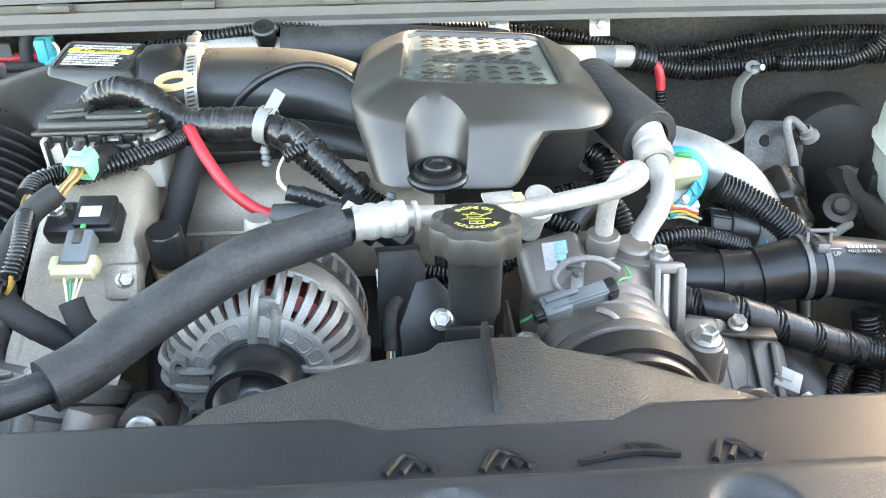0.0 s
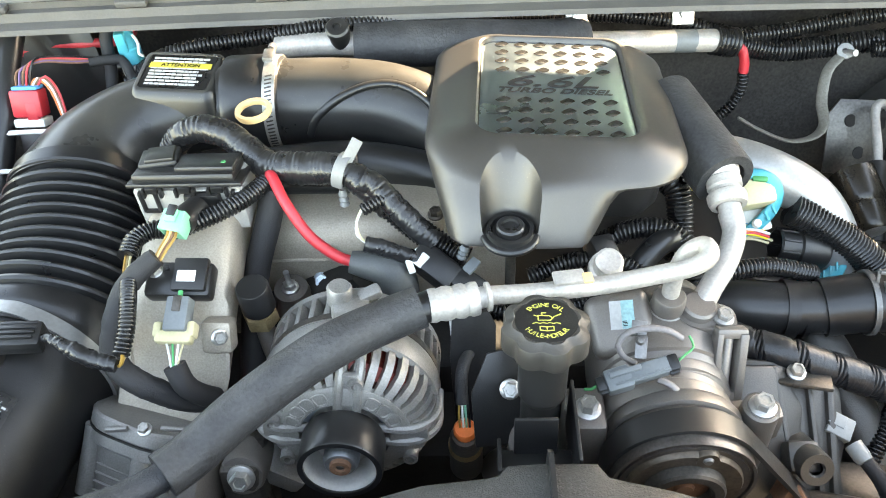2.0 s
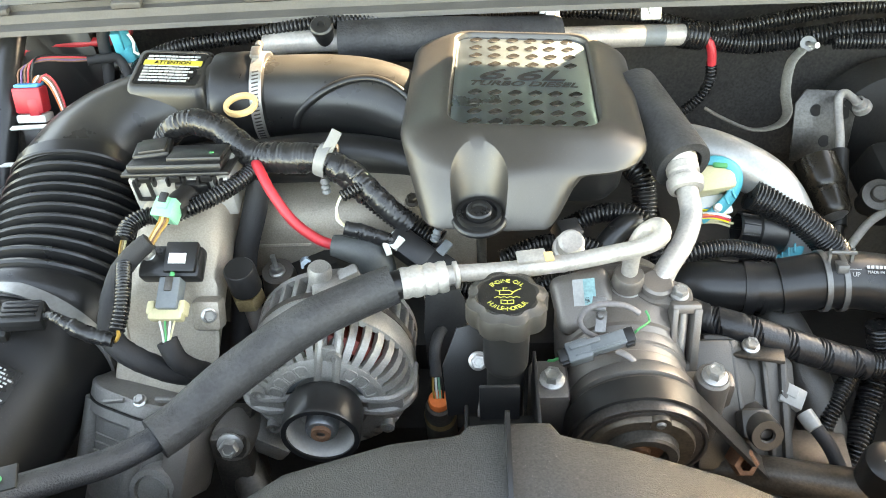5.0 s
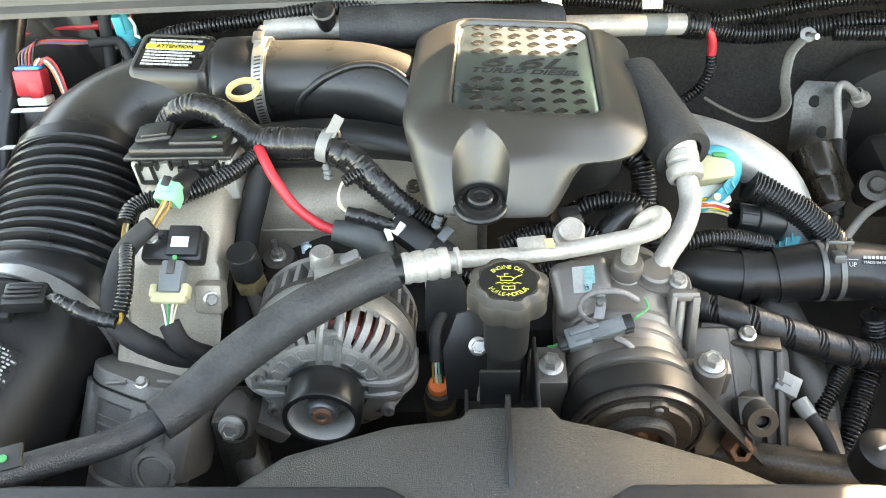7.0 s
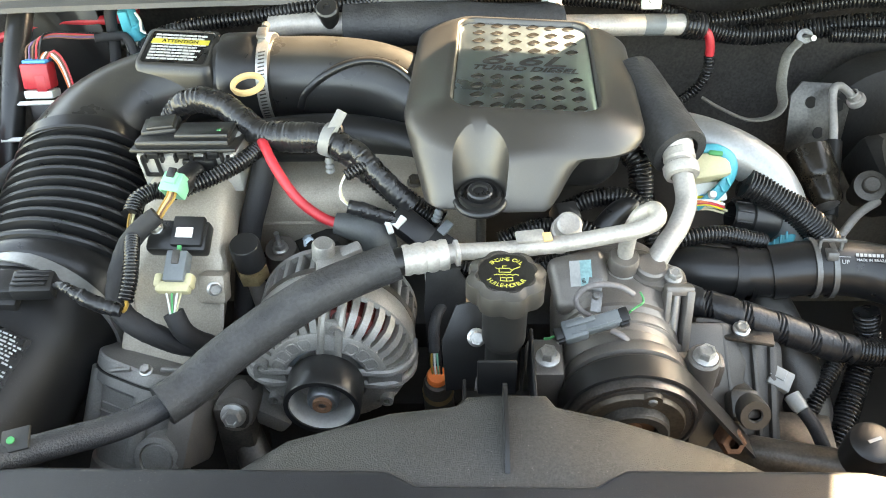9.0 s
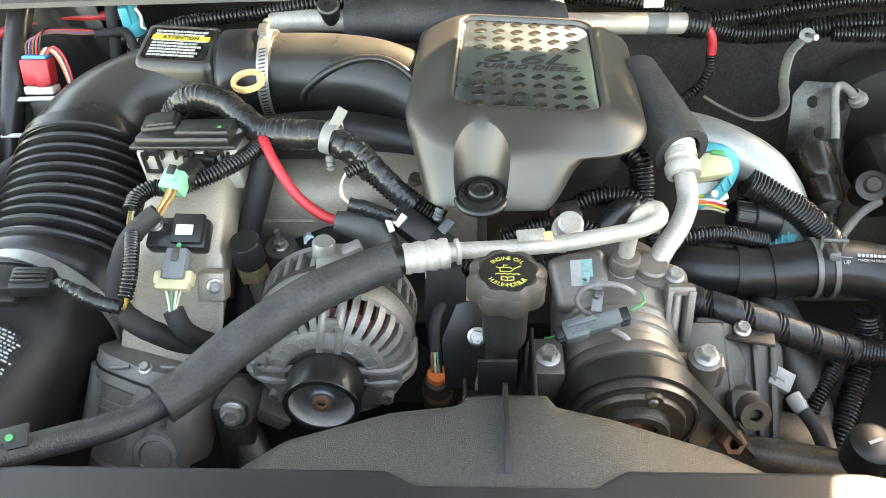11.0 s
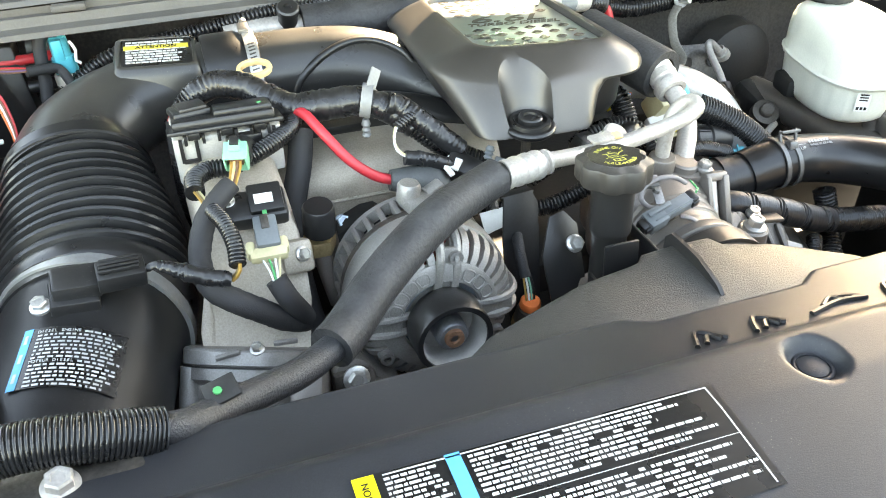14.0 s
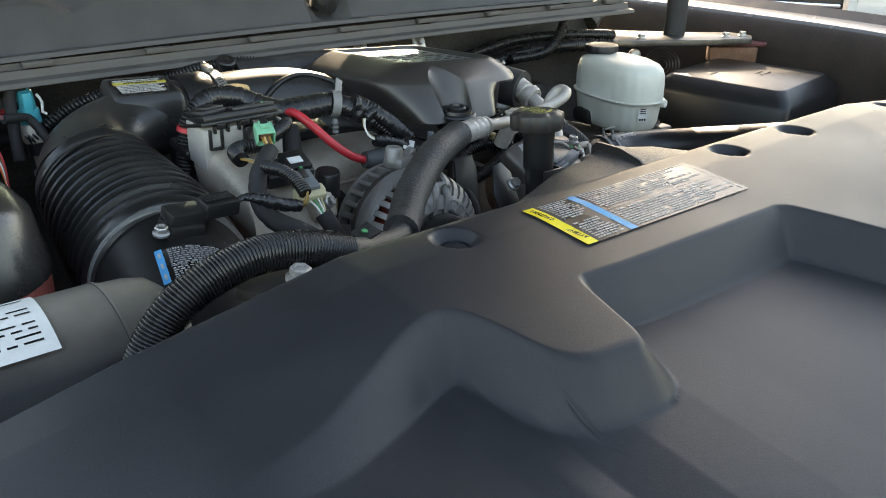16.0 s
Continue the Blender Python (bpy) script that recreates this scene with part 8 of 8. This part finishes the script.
rbk = thing("radiator_bracket", (-0.37, 0.37, 1.1), "dark steel radiator bracket", "bracket")
part("plate", block((0.08, 0.05, 0.012), pose(-0.392, 0.350, 1.138, 0, 0, 20), 0.003), DARKSTEEL, rbk)
bolt((-0.393, 0.341, 1.144), (0.1, -0.1, 1), 0.0145, SILVER, label="pale hexagonal flange bolt on the radiator bracket", flange=1.5)
hb = thing("hose_bracket", (-0.306, 0.386, 1.12), "folded dark steel hose bracket with a green paint dot", "bracket")
part("plate", block((0.022, 0.018, 0.003), pose(-0.301, 0.388, 1.142, 14, -10, 10), 0.001), DEEP, hb)
part("paint_dot", lathe([(0, 0.0012), (0.0028, 0.001), (0.003, 0)], (-0.303, 0.386, 1.1445), (0.1, -0.2, 1), 12), DOT, hb, "green paint dot")

# ---- glass, wipers and what stands beyond ----
glass = thing("windshield", (0.15, 1.5, 1.25), "pale green tinted windshield", "windshield", kind="structure")
GLASS = bpy.data.materials.new("windshield_glass")
GLASS.use_nodes = True
gb2 = GLASS.node_tree.nodes["Principled BSDF"]
gb2.inputs["Base Color"].default_value = (0.34, 0.52, 0.46, 1)
gb2.inputs["Roughness"].default_value = 0.03
gb2.inputs["Transmission Weight"].default_value = 0.9
gb2.inputs["IOR"].default_value = 1.45
pane = part("pane", loft([[Vector((x, 1.168 - 0.03 * ((x - 0.15) / 0.9) ** 2 + dy, 1.273 + 0.012 * (1 - ((x - 0.15) / 1.1) ** 2) - 0.012 + dz)) for dy, dz in ((0, 0), (0.75, 0.50), (0.75, 0.505), (0, 0.005))] for x in steps(-0.72, 1.02, 8)]), GLASS, glass)
pane.visible_shadow = False
dash = thing("dashboard", (0.15, 1.7, 1.1), "dark dashboard behind the windshield", "dashboard", kind="structure")
part("top", block((1.75, 0.6, 0.1), pose(0.15, 1.68, 1.17, 6, 0, 0), 0.03), FELT, dash)
vent = thing("cowl_vent", (-0.05, 1.2, 1.26), "ribbed black cowl air intake", "vent")
for k in range(8):
    part("slat", block((0.26, 0.0022, 0.004), pose(-0.13, 1.116 + 0.0075 * k, 1.2665 + 0.0008 * k, 0, 0, 1.5), 0.0008), COWL, vent)
    part("slat", block((0.50, 0.0022, 0.004), pose(0.45, 1.110 + 0.0075 * k, 1.2655 + 0.0008 * k, 0, 0, -2), 0.0008), COWL, vent)
for wx, tilt in ((-0.30, 3.0), (0.55, 4.0)):
    wi = thing("wiper", (wx + 0.38, 1.16, 1.26), "black windshield wiper with a long arm and blade", "wiper", "windshield wipers")
    part("arm", sweep([(wx + 0.405, 1.10, 1.240), (wx + 0.385, 1.115, 1.266), (wx + 0.345, 1.145, 1.286), (wx + 0.24, 1.19, 1.303), (wx + 0.08, 1.215, 1.318), (wx - 0.18, 1.24, 1.330), (wx - 0.40, 1.26, 1.335)], [0.020, 0.021, 0.021, 0.02, 0.018, 0.016, 0.014], 14, flat=0.45), GLOSSY, wi)
    part("pivot", lathe([(0.0, 0.02), (0.018, 0.018), (0.024, 0.008), (0.024, -0.02)], (wx + 0.405, 1.10, 1.245), (0, -0.3, 1), 24), GLOSSY, wi)
    part("blade", block((0.55, 0.02, 0.03), pose(wx - 0.16, 1.205, 1.305, 30, 1.5, 2), 0.005), RUBBER, wi)
tr = thing("parked_truck", (5.9, 2.9, GROUND_Z), "parked pale pickup with a chrome slatted grille", "truck")
TD = Vector((math.sin(radians(62.8)), math.cos(radians(62.8)), 0))
TO = Vector((-0.593, -0.006, 0)) + TD * 8.3
TM2 = Matrix.Translation((TO.x, TO.y, GROUND_Z)) @ axes((-TD.x, -TD.y, 0)) @ pose(0, 0, 0)
# local: x across, y up, z towards the viewer
WHITEPAINT = material("white_car_paint", (0.8, 0.8, 0.78), 0.3, 0, 0.03, 10, 0.02, 200)
CHROME = material("chrome", (0.8, 0.8, 0.8), 0.12, 1.0, 0.03, 30, 0.02, 300)
part("body", block((2.0, 0.75, 1.8), TM2 @ pose(0, 0.88, -0.95), 0.08), WHITEPAINT, tr)
part("bumper", block((2.0, 0.28, 0.2), TM2 @ pose(0, 0.42, 0.0), 0.05), CHROME, tr)
part("cab", block((1.8, 0.65, 1.6), TM2 @ pose(0, 1.5, -2.2), 0.12), WHITEPAINT, tr)
gr = part("grille", block((0.86, 0.36, 0.05), TM2 @ pose(0, 0.83, -0.03), 0.02), PLASTIC, tr)
for k in range(4):
    part("bar", block((0.82, 0.035, 0.03), TM2 @ pose(0, 0.70 + 0.09 * k, 0.01), 0.01), CHROME, gr)
frm = bmesh.new()
for dy in (0.64, 1.02):
    block((0.94, 0.05, 0.05), TM2 @ pose(0, dy, 0.0), 0.015, frm)
for dx in (-0.45, 0.45):
    block((0.05, 0.42, 0.05), TM2 @ pose(dx, 0.83, 0.0), 0.015, frm)
part("grille_frame", frm, CHROME, tr, "chrome grille frame")
part("badge", block((0.3, 0.08, 0.03), TM2 @ pose(0, 0.89, 0.03), 0.02), CHROME, tr, "plain chrome badge")
for dx in (-0.72, 0.72):
    part("headlamp", block((0.36, 0.26, 0.06), TM2 @ pose(dx, 0.86, -0.02), 0.03), material("headlamp_lens", (0.7, 0.72, 0.72), 0.1, 0.3, 0.05, 30, 0.02, 300), tr)
    wh = part("wheel", lathe([(0.0, 0.0), (0.22, 0.0), (0.24, 0.02), (0.24, 0.2), (0.0, 0.2)], TM2 @ Vector((dx * 1.25 - 0.1, 0.36, -0.8)), TM2.to_3x3() @ Vector((1, 0, 0)), 28), CHROME, tr)
    part("tyre", lathe([(0.24, -0.01), (0.34, 0.0), (0.36, 0.03), (0.36, 0.2), (0.34, 0.23), (0.24, 0.24)], TM2 @ Vector((dx * 1.25 - 0.1, 0.36, -0.8)), TM2.to_3x3() @ Vector((1, 0, 0)), 28), RUBBER, wh)
